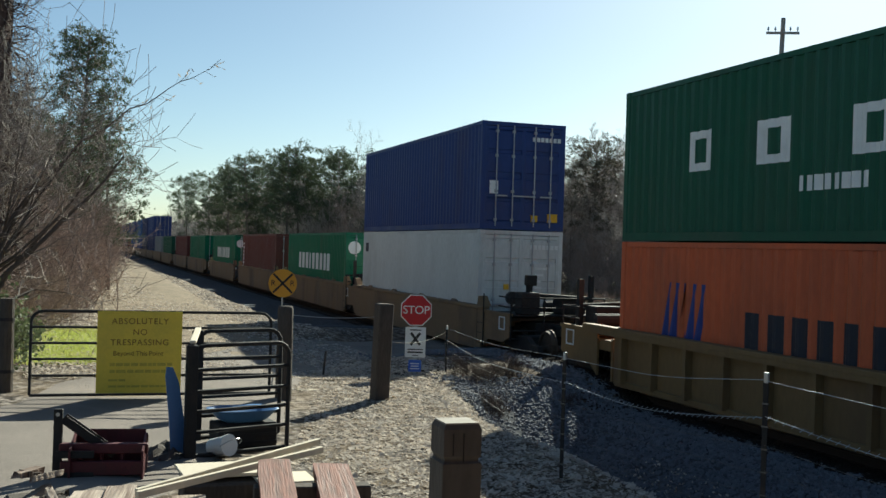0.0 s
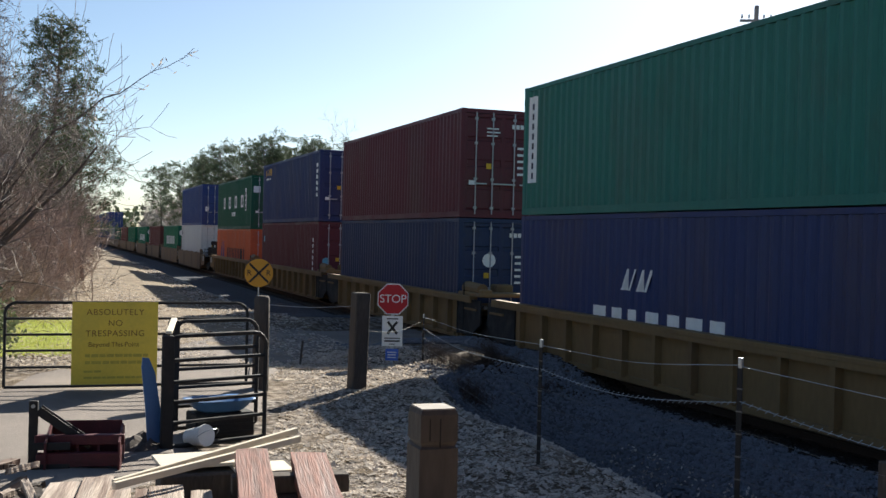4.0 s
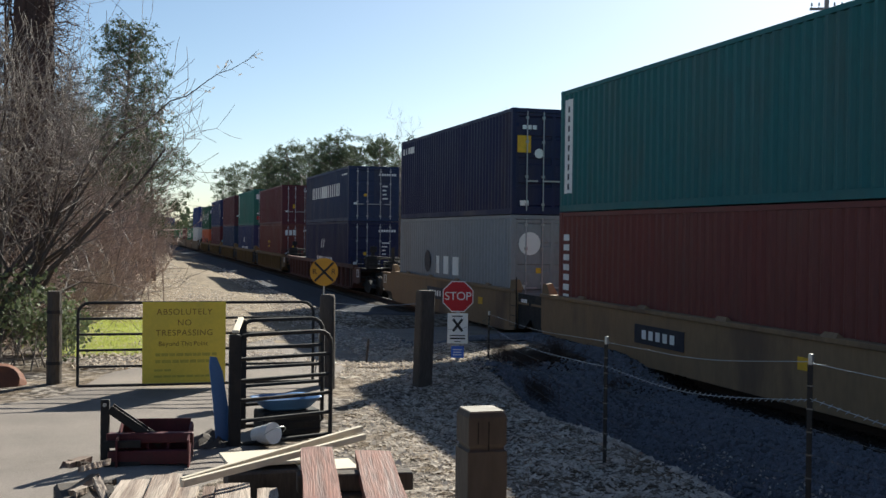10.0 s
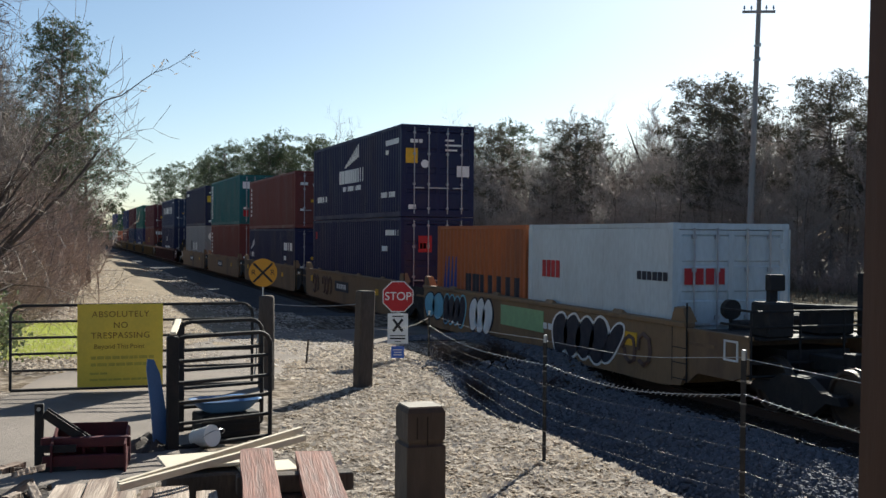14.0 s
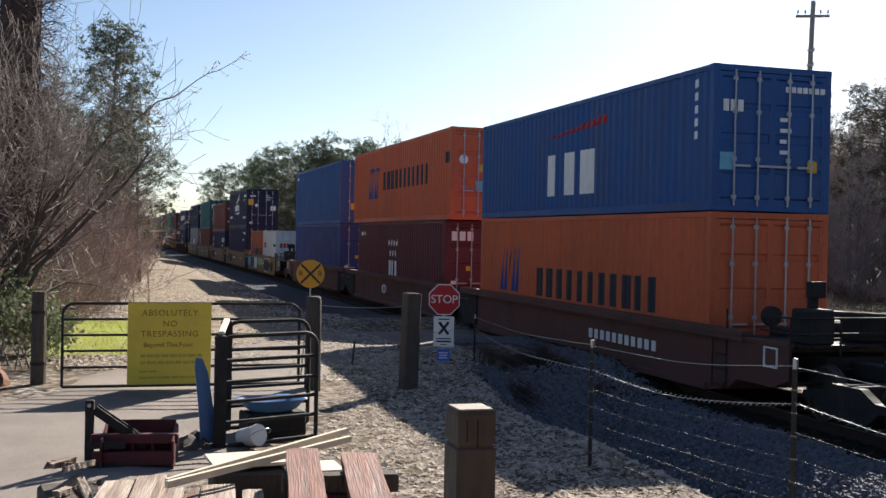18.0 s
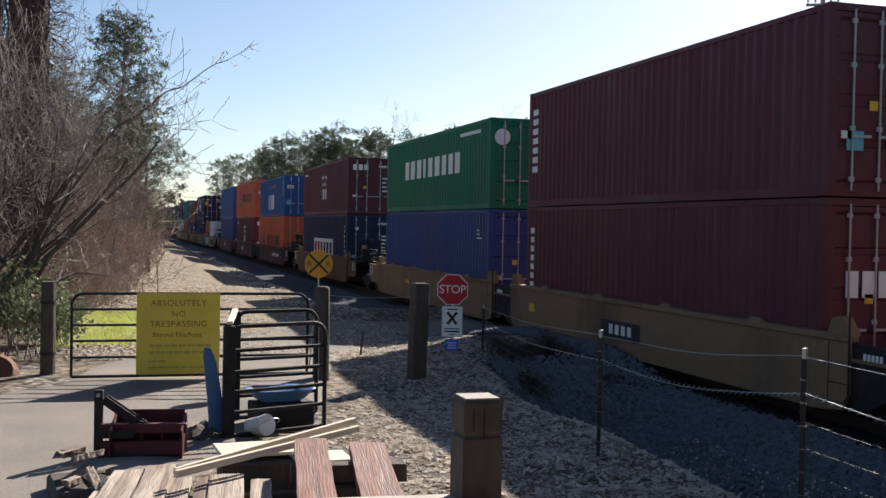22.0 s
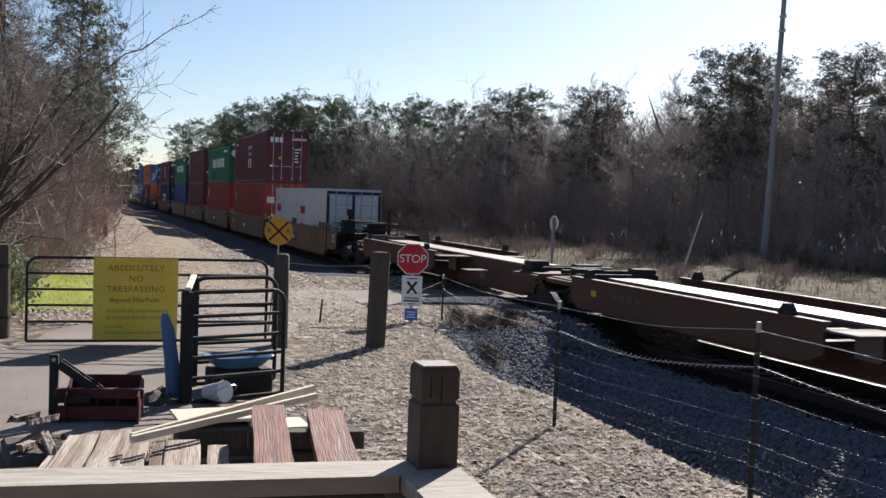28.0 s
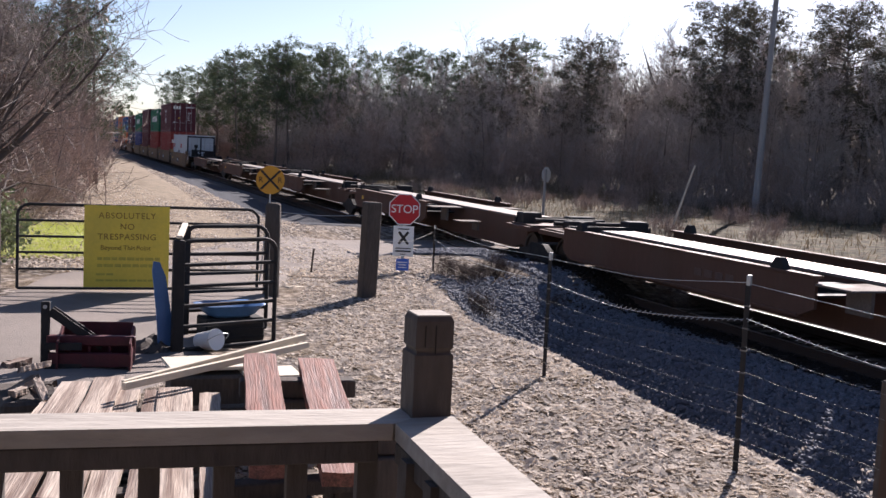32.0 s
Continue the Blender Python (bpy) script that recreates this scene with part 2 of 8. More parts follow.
M_PALEPLANK = mat("bare_weathered_plank", (0.37, 0.30, 0.245), 0.9, var=0.7, scale=8, fine=45, bump=0.45, dirt=(0.11, 0.06, 0.042), amount=0.9, spot=0.06, stretch=(2.0, 0.08, 2.0))
M_PALEBOARD = mat("pale_new_board", (0.62, 0.54, 0.42), 0.8, var=0.15, scale=4, fine=50, bump=0.15, stretch=(0.2, 1, 1))
M_MAROON = mat("maroon_painted_steel", (0.085, 0.014, 0.018), 0.6, var=0.3, scale=5, fine=50, bump=0.15, dirt=(0.05, 0.02, 0.018), amount=0.6)
M_BLUE = mat("blue_plastic", (0.06, 0.15, 0.33), 0.45, var=0.15, scale=3, fine=40, bump=0.05)
M_YSIGN = mat("yellow_sign_paint", (0.76, 0.55, 0.07), 0.6, var=0.08, scale=2, fine=30, bump=0.05, dirt=(0.45, 0.36, 0.08), amount=0.4)
M_YFAINT = mat("washed_out_lettering", (0.50, 0.38, 0.06), 0.7, var=0.2, bump=0)
M_YTEXT = mat("faded_dark_lettering", (0.26, 0.14, 0.03), 0.7, var=0.2, bump=0)
M_STOPRED = mat("red_sign_sheeting", (0.45, 0.012, 0.02), 0.45, var=0.1, scale=3, bump=0.02)
M_WHITE = mat("white_paint", (0.78, 0.78, 0.76), 0.55, var=0.08, scale=4, bump=0.03, dirt=(0.5, 0.48, 0.44), amount=0.3)
M_SIGNBLACK = mat("black_sign_ink", (0.015, 0.015, 0.015), 0.5, var=0.1, bump=0)
M_AMBER = mat("amber_sign_sheeting", (0.60, 0.28, 0.025), 0.5, var=0.12, scale=5, bump=0.02)
M_SIGNBLUE = mat("blue_sign_sheeting", (0.06, 0.15, 0.55), 0.5, var=0.1, bump=0)
M_STAIN = mat("brown_stained_timber", (0.085, 0.04, 0.024), 0.7, var=0.3, scale=3, fine=40, bump=0.15, stretch=(1, 1, 0.15))
M_POLE = mat("utility_pole_wood", (0.33, 0.30, 0.28), 0.95, var=0.25, scale=2, fine=40, bump=0.3, stretch=(1, 1, 0.1))


# ---- mesh tools ----
class Mesh:
    """Collects vertices and faces of one part."""

    def __init__(self):
        self.v, self.f = [], []

    def add(self, verts, faces):
        n = len(self.v)
        self.v.extend(tuple(p) for p in verts)
        self.f.extend(tuple(n + i for i in f) for f in faces)
        return self

    def box(self, c, s, m=None, ch=0.0):
        """A box round c of sizes s; ch cuts its edges."""
        hx, hy, hz = s[0] / 2, s[1] / 2, s[2] / 2
        if ch <= 0:
            p = [Vector((x * hx, y * hy, z * hz)) for z in (-1, 1) for y in (-1, 1) for x in (-1, 1)]
            f = [(0, 2, 3, 1), (4, 5, 7, 6), (0, 1, 5, 4), (2, 6, 7, 3), (0, 4, 6, 2), (1, 3, 7, 5)]
        else:
            bm = bmesh.new()
            bmesh.ops.create_cube(bm, size=1)
            for q in bm.verts:
                q.co = Vector((q.co.x * s[0], q.co.y * s[1], q.co.z * s[2]))
            bmesh.ops.bevel(bm, geom=list(bm.edges), offset=ch, segments=1, affect="EDGES")
            bm.verts.index_update()
            p = [q.co.copy() for q in bm.verts]
            f = [tuple(q.index for q in g.verts) for g in bm.faces]
            bm.free()
        if m is not None:
            p = [m @ q for q in p]
        return self.add([q + Vector(c) for q in p], f)

    def tube(self, a, b, r0, r1=None, n=8, caps=True):
        a, b = Vector(a), Vector(b)
        r1 = r0 if r1 is None else r1
        d = b - a
        if d.length < 1e-6:
            return self
        d.normalize()
        u = d.orthogonal().normalized()
        w = d.cross(u)
        ring = [(math.cos(2 * math.pi * i / n), math.sin(2 * math.pi * i / n)) for i in range(n)]
        p = [a + (u * x + w * y) * r0 for x, y in ring] + [b + (u * x + w * y) * r1 for x, y in ring]
        f = [(i, (i + 1) % n, n + (i + 1) % n, n + i) for i in range(n)]
        if caps:
            f += [tuple(range(n - 1, -1, -1)), tuple(range(n, 2 * n))]
        return self.add(p, f)

    def path(self, pts, r, n=8):
        """A bent pipe through points."""
        pts = [Vector(p) for p in pts]
        rings, u = [], None
        for i, p in enumerate(pts):
            d = (pts[min(i + 1, len(pts) - 1)] - pts[max(i - 1, 0)]).normalized()
            u = (d.orthogonal() if u is None else u - d * u.dot(d)).normalized()
            w = d.cross(u)
            rings += [p + (u * math.cos(2 * math.pi * k / n) + w * math.sin(2 * math.pi * k / n)) * r for k in range(n)]
        f = [(i * n + k, i * n + (k + 1) % n, (i + 1) * n + (k + 1) % n, (i + 1) * n + k) for i in range(len(pts) - 1) for k in range(n)]
        f += [tuple(range(n - 1, -1, -1)), tuple(range((len(pts) - 1) * n, len(pts) * n))]
        return self.add(rings, f)

    def plate(self, outline, axis, at, thick):
        """A flat plate: its outline in two coordinates, across the axis, from at to at + thick."""
        n = len(outline)

        def put(a, b, c):
            return {"x": (c, a, b), "y": (a, c, b), "z": (a, b, c)}[axis]
        p = [put(a, b, at) for a, b in outline] + [put(a, b, at + thick) for a, b in outline]
        f = [tuple(range(n)), tuple(range(2 * n - 1, n - 1, -1))] + [(i, n + i, n + (i + 1) % n, (i + 1) % n) for i in range(n)]
        return self.add(p, f)

    def data(self, name, material, smooth=False):
        me = bpy.data.meshes.new(name)
        me.from_pydata(self.v, [], self.f)
        bm = bmesh.new()
        bm.from_mesh(me)
        if len(self.f) < 6000:
            bmesh.ops.recalc_face_normals(bm, faces=bm.faces)
        bm.to_mesh(me)
        bm.free()
        if smooth:
            for p in me.polygons:
                p.use_smooth = True
        me.materials.append(material)
        return me


def part(name, mesh, material, parent, label="", at=None, smooth=False):
    """One mesh object under a thing or under a part."""
    ob = new(name, mesh.data(name, material, smooth) if isinstance(mesh, Mesh) else mesh)
    ob.parent = parent
    if at is not None:
        ob.matrix_basis = at
    if label:
        ob["label"] = label
    return ob


def own(ob, material):
    """Paints one object apart from others on its mesh."""
    ob.material_slots[0].link = "OBJECT"
    ob.material_slots[0].material = material
    return ob


def thing(name, label, category, at=None, group="", kind=""):
    ob = new(name)
    ob.empty_display_size = 0.2
    if at is not None:
        ob.matrix_basis = at
    return tagged(ob, label, category, group, kind)


def single(name, mesh, material, label, category, at=None, group="", kind="", smooth=False):
    ob = new(name, mesh.data(name, material, smooth) if isinstance(mesh, Mesh) else mesh)
    if at is not None:
        ob.matrix_basis = at
    return tagged(ob, label, category, group, kind)


def words(text, size, material, parent, at, name="lettering", depth=0.002, spread=1.0, align="CENTER"):
    """Lettering in the built-in font, as a mesh."""
    cu = bpy.data.curves.new(name, "FONT")
    cu.body, cu.size, cu.extrude, cu.align_x, cu.align_y, cu.space_character = text, size, depth, align, "CENTER", spread
    tmp = bpy.data.objects.new(name, cu)
    me = bpy.data.meshes.new_from_object(tmp)
    bpy.data.objects.remove(tmp)
    me.materials.clear()
    me.materials.append(material)
    return part(name, me, material, parent, at=at)


# ---- ground ----
def smoothstep(a, b, x):
    u = min(1.0, max(0.0, (x - a) / (b - a)))
    return u * u * (3 - 2 * u)


def road_y(x):
    """The crossing road's middle, east of the gate."""
    return 17.4 + 10.9 * smoothstep(-0.5, 9.5, x)


def height(x, y):
    """The lie of the land: a level yard, a ditch, the ballast bed, and the woods beyond."""
    h = 0.10 + 0.1 * smoothstep(8, 15, y) * smoothstep(4.5, 1, x)
    h += 0.07 * noise.noise((x * 0.25, y * 0.25, 3)) + 0.02 * noise.noise((x * 1.7, y * 1.7, 5))
    lip = 5.5 + 0.5 * smoothstep(14.5, 18.5, y) + 0.12 * noise.noise((y * 0.7, 3, 1))
    ditch = -1.5 * smoothstep(lip, lip + 1.45, x) * (1 - smoothstep(14.0, 20.6, y) + 0.6 * smoothstep(32, 38, y))
    cross = 1 - smoothstep(1.9, 3.6, abs(y - road_y(x)))
    far = smoothstep(30, 60, y)
    h += ditch * (1 - cross) * (1 - 0.4 * far) if x < 13.5 else -0.70 * (1 - smoothstep(14.5, 24, x)) * (1 - cross * 0.6)
    if cross > 0 and 4 < x < 18:
        h = h * (1 - cross) + (-0.17) * cross * smoothstep(4, 8, x) + h * cross * (1 - smoothstep(4, 8, x))
    return h


def spaced(lo, hi, near0, near1, fine_, grow):
    xs, s = [], fine_
    a = near0
    while a < near1:
        xs.append(a)
        a += fine_
    xs.append(near1)
    b = near1
    while b < hi:
        s *= grow
        b += s
        xs.append(min(b, hi))
    s, b = fine_, near0
    while b > lo:
        s *= grow
        b -= s
        xs.insert(0, max(b, lo))
    return xs


def build_ground():
    xs, ys = spaced(-1500, 1500, -8, 16, 0.3, 1.18), spaced(-400, 2600, 2, 34, 0.3, 1.12)
    m = Mesh()
    m.v = [(x, y, height(x, y)) for y in ys for x in xs]
    n = len(xs)
    m.f = [(j * n + i, j * n + i + 1, (j + 1) * n + i + 1, (j + 1) * n + i) for j in range(len(ys) - 1) for i in range(n - 1)]
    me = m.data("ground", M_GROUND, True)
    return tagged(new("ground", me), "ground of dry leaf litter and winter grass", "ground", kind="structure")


build_ground()

TX, RAIL = 11.32, -0.15


def bed_edge(y):
    """How far the stone strays from its straight edge."""
    return 0.35 * noise.noise((y * 0.45, 4, 4)) + 0.16 * noise.noise((y * 1.9, 8, 4))


def leaf(m, c, s, rnd, long=1.6):
    a = Vector((rnd.uniform(-1, 1), rnd.uniform(-1, 1), rnd.uniform(-1, 1))).normalized()
    b = a.orthogonal().normalized()
    b.rotate(Matrix.Rotation(rnd.uniform(0, 6.3), 3, a))
    m.add([c - b * s * 0.5, c + a * s * long * 0.5, c + b * s * 0.5, c - a * s * long * 0.5], [(0, 1, 2, 3)])


def build_track():
    # the bed: a long low mound of crushed stone
    m = Mesh()
    ys = spaced(-60, 900, 0, 40, 0.4, 1.2)
    prof = [(-4.9, 0), (-4.6, -1.44), (-4.2, -1.38), (-3.7, -1.19), (-3.1, -0.92), (-2.6, -0.68), (-2.2, -0.50), (-1.9, -0.40), (-1.5, -0.35), (-0.9, -0.33), (0, -0.33), (0.9, -0.33), (1.8, -0.36), (2.4, -0.45), (3.2, -0.52), (4.4, -0.62), (5.6, -0.72), (6.4, -1.1)]
    for y in ys:
        for i, (x, z) in enumerate(prof):
            w = 0.05 * noise.noise((x * 1.3, y * 0.9, 1))
            x += bed_edge(y) * 0.5 * (i == 1)
            gully = x < -2.3 and 19.5 + 0.4 * noise.noise((x, 2, 2)) < y < 23.5
            if gully and i:
                z = height(TX + x, y) - 0.15
                m.v.append((TX + x, y, z))
                continue
            z = max(z + w * (abs(x) > 1.5), height(TX + x, y) + (0.03 if x < -2 else -9)) if i and not (abs(y - 28.3) < 3.0 and x < -2) else height(TX + x, y) - 0.1 if i else height(TX + x, y) - 0.12
            m.v.append((TX + x, y, z))
    n = len(prof)
    m.f = [(j * n + i, j * n + i + 1, (j + 1) * n + i + 1, (j + 1) * n + i) for j in range(len(ys) - 1) for i in range(n - 1)]
    me = m.data("ballast_bed", M_BALLAST)
    me.materials.append(M_FOULSHADE)          # oil and brake dust, plus the cars' shade put into the colour
    for p in me.polygons:
        if TX - 1.3 < p.center.x < TX + 1.4:
            p.material_index = 1
    tagged(new("ballast_bed", me), "bed of grey crushed stone, black with oil and painted shade under the rails", "ballast", kind="structure")
    # stones lying loose on the shoulder
    rnd = random.Random(4)
    s, oily_shaded, blown = Mesh(), Mesh(), Mesh()
    px, pz = [p[0] for p in prof], [p[1] for p in prof]
    for _ in range(52000):
        y = 4.5 + 24 * rnd.random() ** 1.5
        x = rnd.uniform(-4.9, -0.5)
        if abs(y - 28.3) < 3.0 or x < -4.55 + bed_edge(y) * 0.5 - 0.5 * rnd.random() ** 4:
            continue
        if x < -2.2 and y > 19.2 + 0.7 * rnd.random() and y < 23.5:
            continue
        zz = max(np.interp(x, px[1:], pz[1:]), height(TX + x, y) + 0.03)
        r = rnd.uniform(0.018, 0.05)
        c = Vector((TX + x, y, zz + r * 0.1))
        if x < -2.6 and y < 15 and rnd.random() < 0.16:      # dead leaves blown onto the shoulder
            leaf(blown, c + Vector((0, 0, 0.03)), rnd.uniform(0.025, 0.05), rnd)
            continue
        q = rnd.uniform(0, 1.57)
        ca, sa = math.cos(q), math.sin(q)
        p = [c + Vector((ca * a - sa * b, sa * a + ca * b, d)) * r * rnd.uniform(0.7, 1.2) for a, b, d in ((1, 0.2, -0.3), (-0.2, 1, -0.3), (-1, -0.1, -0.3), (0.1, -1, -0.3), (0.75, 0.1, 0.55), (-0.1, 0.7, 0.75), (-0.7, -0.1, 0.5), (0.1, -0.75, 0.6))]
        (oily_shaded if x > -1.2 - 0.3 * rnd.random() else s).add(p, [(0, 1, 5, 4), (1, 2, 6, 5), (2, 3, 7, 6), (3, 0, 4, 7), (4, 5, 6, 7)])
    single("ballast_stones", s, M_STONE, "loose grey granite stones on the ballast shoulder", "stones", kind="stuff")
    single("leaf_litter", blown, M_DRYLEAF, "pale dead leaves blown onto the ballast shoulder", "leaves", kind="stuff")
    single("oily_stones", oily_shaded, M_FOULSHADE, "stones beside the near rail, coloured black for oil and shade", "stones", kind="stuff")
    # rails and ties
    for side, nm in ((-0.7535, "near"), (0.7535, "far")):
        r = Mesh()
        out = [(-0.07, -0.175), (0.07, -0.175), (0.07, -0.16), (0.012, -0.14), (0.012, -0.045), (0.036, -0.035), (0.036, -0.006), (0.028, 0), (-0.028, 0), (-0.036, -0.006), (-0.036, -0.035), (-0.012, -0.045), (-0.012, -0.14), (-0.07, -0.16)]
        r.v = [(TX + side + a, y, RAIL + b) for y in (-60, 900) for a, b in out]
        k = len(out)
        r.f = [(i, (i + 1) % k, k + (i + 1) % k, k + i) for i in range(k)]
        me = r.data("rail", M_RAILSIDE)
        me.materials.append(M_RAIL)
        for p in me.polygons:
            if p.center.z > RAIL - 0.004:
                p.material_index = 1
        single("rail", me, M_RAIL, "rusty steel rail with a polished head", "rail", group="rails of the track", kind="structure")
    tie = Mesh().box((0, 0, 0), (2.6, 0.23, 0.18), ch=0.012).data("tie", M_TIE)
    bed = thing("ties", "dark creosoted timber ties under the rails", "ties", kind="structure")
    rest = Mesh()
    y, k = -8.0, 0
    while y < 620:
        if 0 < y < 120 and abs(y - 28.3) > 2.0:
            part("tie", tie, M_TIE, bed, at=pose(TX + rnd.uniform(-0.03, 0.03), y, RAIL - 0.265, rz=rnd.uniform(-1, 1)))
            k += 1
        else:
            rest.box((TX, y, RAIL - 0.265), (2.6, 0.23, 0.18))
        y += 0.5
    part("tie_row", rest, M_TIE, bed)["kind"] = "stuff"


build_track()


def build_road():
    # a yard of worn asphalt, and the lane that bends over the rails
    m = Mesh()
    left = [(-9, 2), (-8.5, 8), (-6.5, 13), (-1.0, 16.0), (-0.4, 18.6), (1.8, 22.3), (4.4, 27.0), (8.3, 30.2), (9.0, 30.3)]
    right = [(-0.9, 2), (0.2, 8), (1.6, 11.5), (2.9, 14.5), (3.3, 16.6), (4.2, 19.6), (5.7, 23.2), (8.3, 26.1), (9.0, 26.3)]

    def smooth_(pts, u):
        u *= len(pts) - 1
        i = min(int(u), len(pts) - 2)
        f = u - i
        return (pts[i][0] * (1 - f) + pts[i + 1][0] * f, pts[i][1] * (1 - f) + pts[i + 1][1] * f)
    N, K = 60, 14
    for j in range(N + 1):
        a, b = smooth_(left, j / N), smooth_(right, j / N)
        for i in range(K + 1):
            f = i / K
            x, y = a[0] * (1 - f) + b[0] * f, a[1] * (1 - f) + b[1] * f
            e = 0.012 * noise.noise((x, y, 9))
            edge = -0.05 if i in (0, K) else 0.03
            m.v.append((x, y, height(x, y) + edge + e))
    m.f = [(j * (K + 1) + i, j * (K + 1) + i + 1, (j + 1) * (K + 1) + i + 1, (j + 1) * (K + 1) + i) for j in range(N) for i in range(K)]
    tagged(new("road", m.data("road", M_ASPHALT, True)), "worn pale asphalt yard and crossing lane", "road", kind="structure")
    c = Mesh()
    for x0, x1 in ((8.9, TX - 0.84), (TX - 0.66, TX + 0.66), (TX + 0.84, 14.2)):
        c.box(((x0 + x1) / 2, 28.3, RAIL - 0.06), (x1 - x0, 4.0, 0.10), ch=0.02)
    tagged(new("crossing", c.data("crossing", M_ASPHALT)), "asphalt panels of the private crossing between the rails", "road", kind="structure")
    d = Mesh()
    N, K = 90, 8
    for j in range(N + 1):
        y = 19 + 190 * (j / N) ** 1.5
        for i in range(K + 1):
            f = i / K
            x0, x1 = -0.4 + 0.032 * (y - 19), 5.0 + 0.012 * (y - 19)
            x = x0 + (x1 - x0) * f + 0.25 * noise.noise((y * 0.3, i, 2))
            d.v.append((x, y, height(x, y) + (-0.05 if i in (0, K) else 0.02) + 0.25 * smoothstep(26, 60, y) * math.sin(math.pi * f)))
    d.f = [(j * (K + 1) + i, j * (K + 1) + i + 1, (j + 1) * (K + 1) + i + 1, (j + 1) * (K + 1) + i) for j in range(N) for i in range(K)]
    tagged(new("dirt_track", d.data("dirt_track", M_DIRT, True)), "sunlit bare dirt track beside the railway", "track", kind="structure")


build_road()

# ---- the train ----
def paint(name, col, dirt=(0.09, 0.06, 0.045), amount=0.3, rough=0.55):
    return mat(name, col, rough, 0.0, var=0.16, scale=1.1, fine=14, bump=0.04, dirt=dirt, amount=amount, stretch=(1, 1, 0.35), spec=0.35)


C = {
    "navy": paint("navy_container_paint", (0.022, 0.036, 0.115)), "blue": paint("blue_container_paint", (0.024, 0.052, 0.185)),
    "royal": paint("royal_blue_container_paint", (0.022, 0.085, 0.255)), "dkgreen": paint("dark_green_container_paint", (0.008, 0.085, 0.045)),
    "green": paint("green_container_paint", (0.006, 0.145, 0.07)), "teal": paint("teal_container_paint", (0.024, 0.15, 0.115)), "petrol": paint("petrol_blue_green_container_paint", (0.012, 0.115, 0.12)),
    "orange": paint("orange_container_paint", (0.55, 0.115, 0.042)), "maroon": paint("maroon_container_paint", (0.105, 0.021, 0.03)),
    "brown": paint("oxide_red_container_paint", (0.14, 0.034, 0.029)), "red": paint("red_container_paint", (0.27, 0.034, 0.028)),
    "grey": paint("grey_container_paint", (0.24, 0.25, 0.265), dirt=(0.2, 0.14, 0.1)), "white": paint("white_container_paint", (0.62, 0.62, 0.60), dirt=(0.3, 0.25, 0.2)),
    "ink": paint("blue_black_container_paint", (0.009, 0.013, 0.056)), "rust": paint("rusty_orange_container_paint", (0.36, 0.10, 0.03), amount=0.5), "slate": paint("slate_blue_container_paint", (0.02, 0.034, 0.085)), "reefer": paint("pale_blue_white_reefer_paint", (0.50, 0.55, 0.57), dirt=(0.3, 0.28, 0.25)),
}
M_YCAR = paint("yellow_car_paint", (0.19, 0.118, 0.05), dirt=(0.13, 0.075, 0.04), amount=0.75, rough=0.7)
M_TCAR = paint("tan_car_paint", (0.23, 0.147, 0.08), dirt=(0.11, 0.07, 0.05), amount=0.8, rough=0.75)
M_RCAR = paint("oxide_brown_car_paint", (0.115, 0.05, 0.04), dirt=(0.05, 0.032, 0.025), amount=0.7, rough=0.75)
M_OCAR = paint("rusty_ochre_car_paint", (0.105, 0.052, 0.034), dirt=(0.09, 0.05, 0.03), amount=0.8, rough=0.75)
M_BCAR = paint("ochre_brown_car_paint", (0.165, 0.085, 0.042), dirt=(0.08, 0.045, 0.03), amount=0.75, rough=0.75)
M_DECK = mat("bare_steel_deck", (0.25, 0.21, 0.18), 0.6, 0.2, var=0.3, scale=2, fine=30, bump=0.1, dirt=(0.2, 0.1, 0.05), amount=0.6)
M_STEP = mat("dull_steel_step", (0.16, 0.13, 0.11), 0.8, 0.0, var=0.3, scale=2, fine=30, bump=0.1, dirt=(0.1, 0.06, 0.04), amount=0.6, spec=0.2)
M_ROD = mat("zinc_lock_rod", (0.40, 0.39, 0.40), 0.45, 0.4, var=0.2, bump=0)
INKS = {"w": M_WHITE, "k": mat("dark_navy_ink", (0.02, 0.022, 0.035), 0.6, bump=0), "b": mat("logo_blue_ink", (0.02, 0.045, 0.22), 0.6, bump=0), "r": mat("red_ink", (0.42, 0.02, 0.025), 0.6, bump=0),
        "y": mat("yellow_ink", (0.70, 0.40, 0.03), 0.6, bump=0), "c": mat("pale_blue_ink", (0.16, 0.42, 0.55), 0.6, bump=0), "f": mat("faded_brown_spray_paint", (0.12, 0.075, 0.06), 0.8, var=0.4, bump=0), "g": mat("mint_green_ink", (0.25, 0.42, 0.22), 0.6, bump=0)}
_mesh_cache = {}


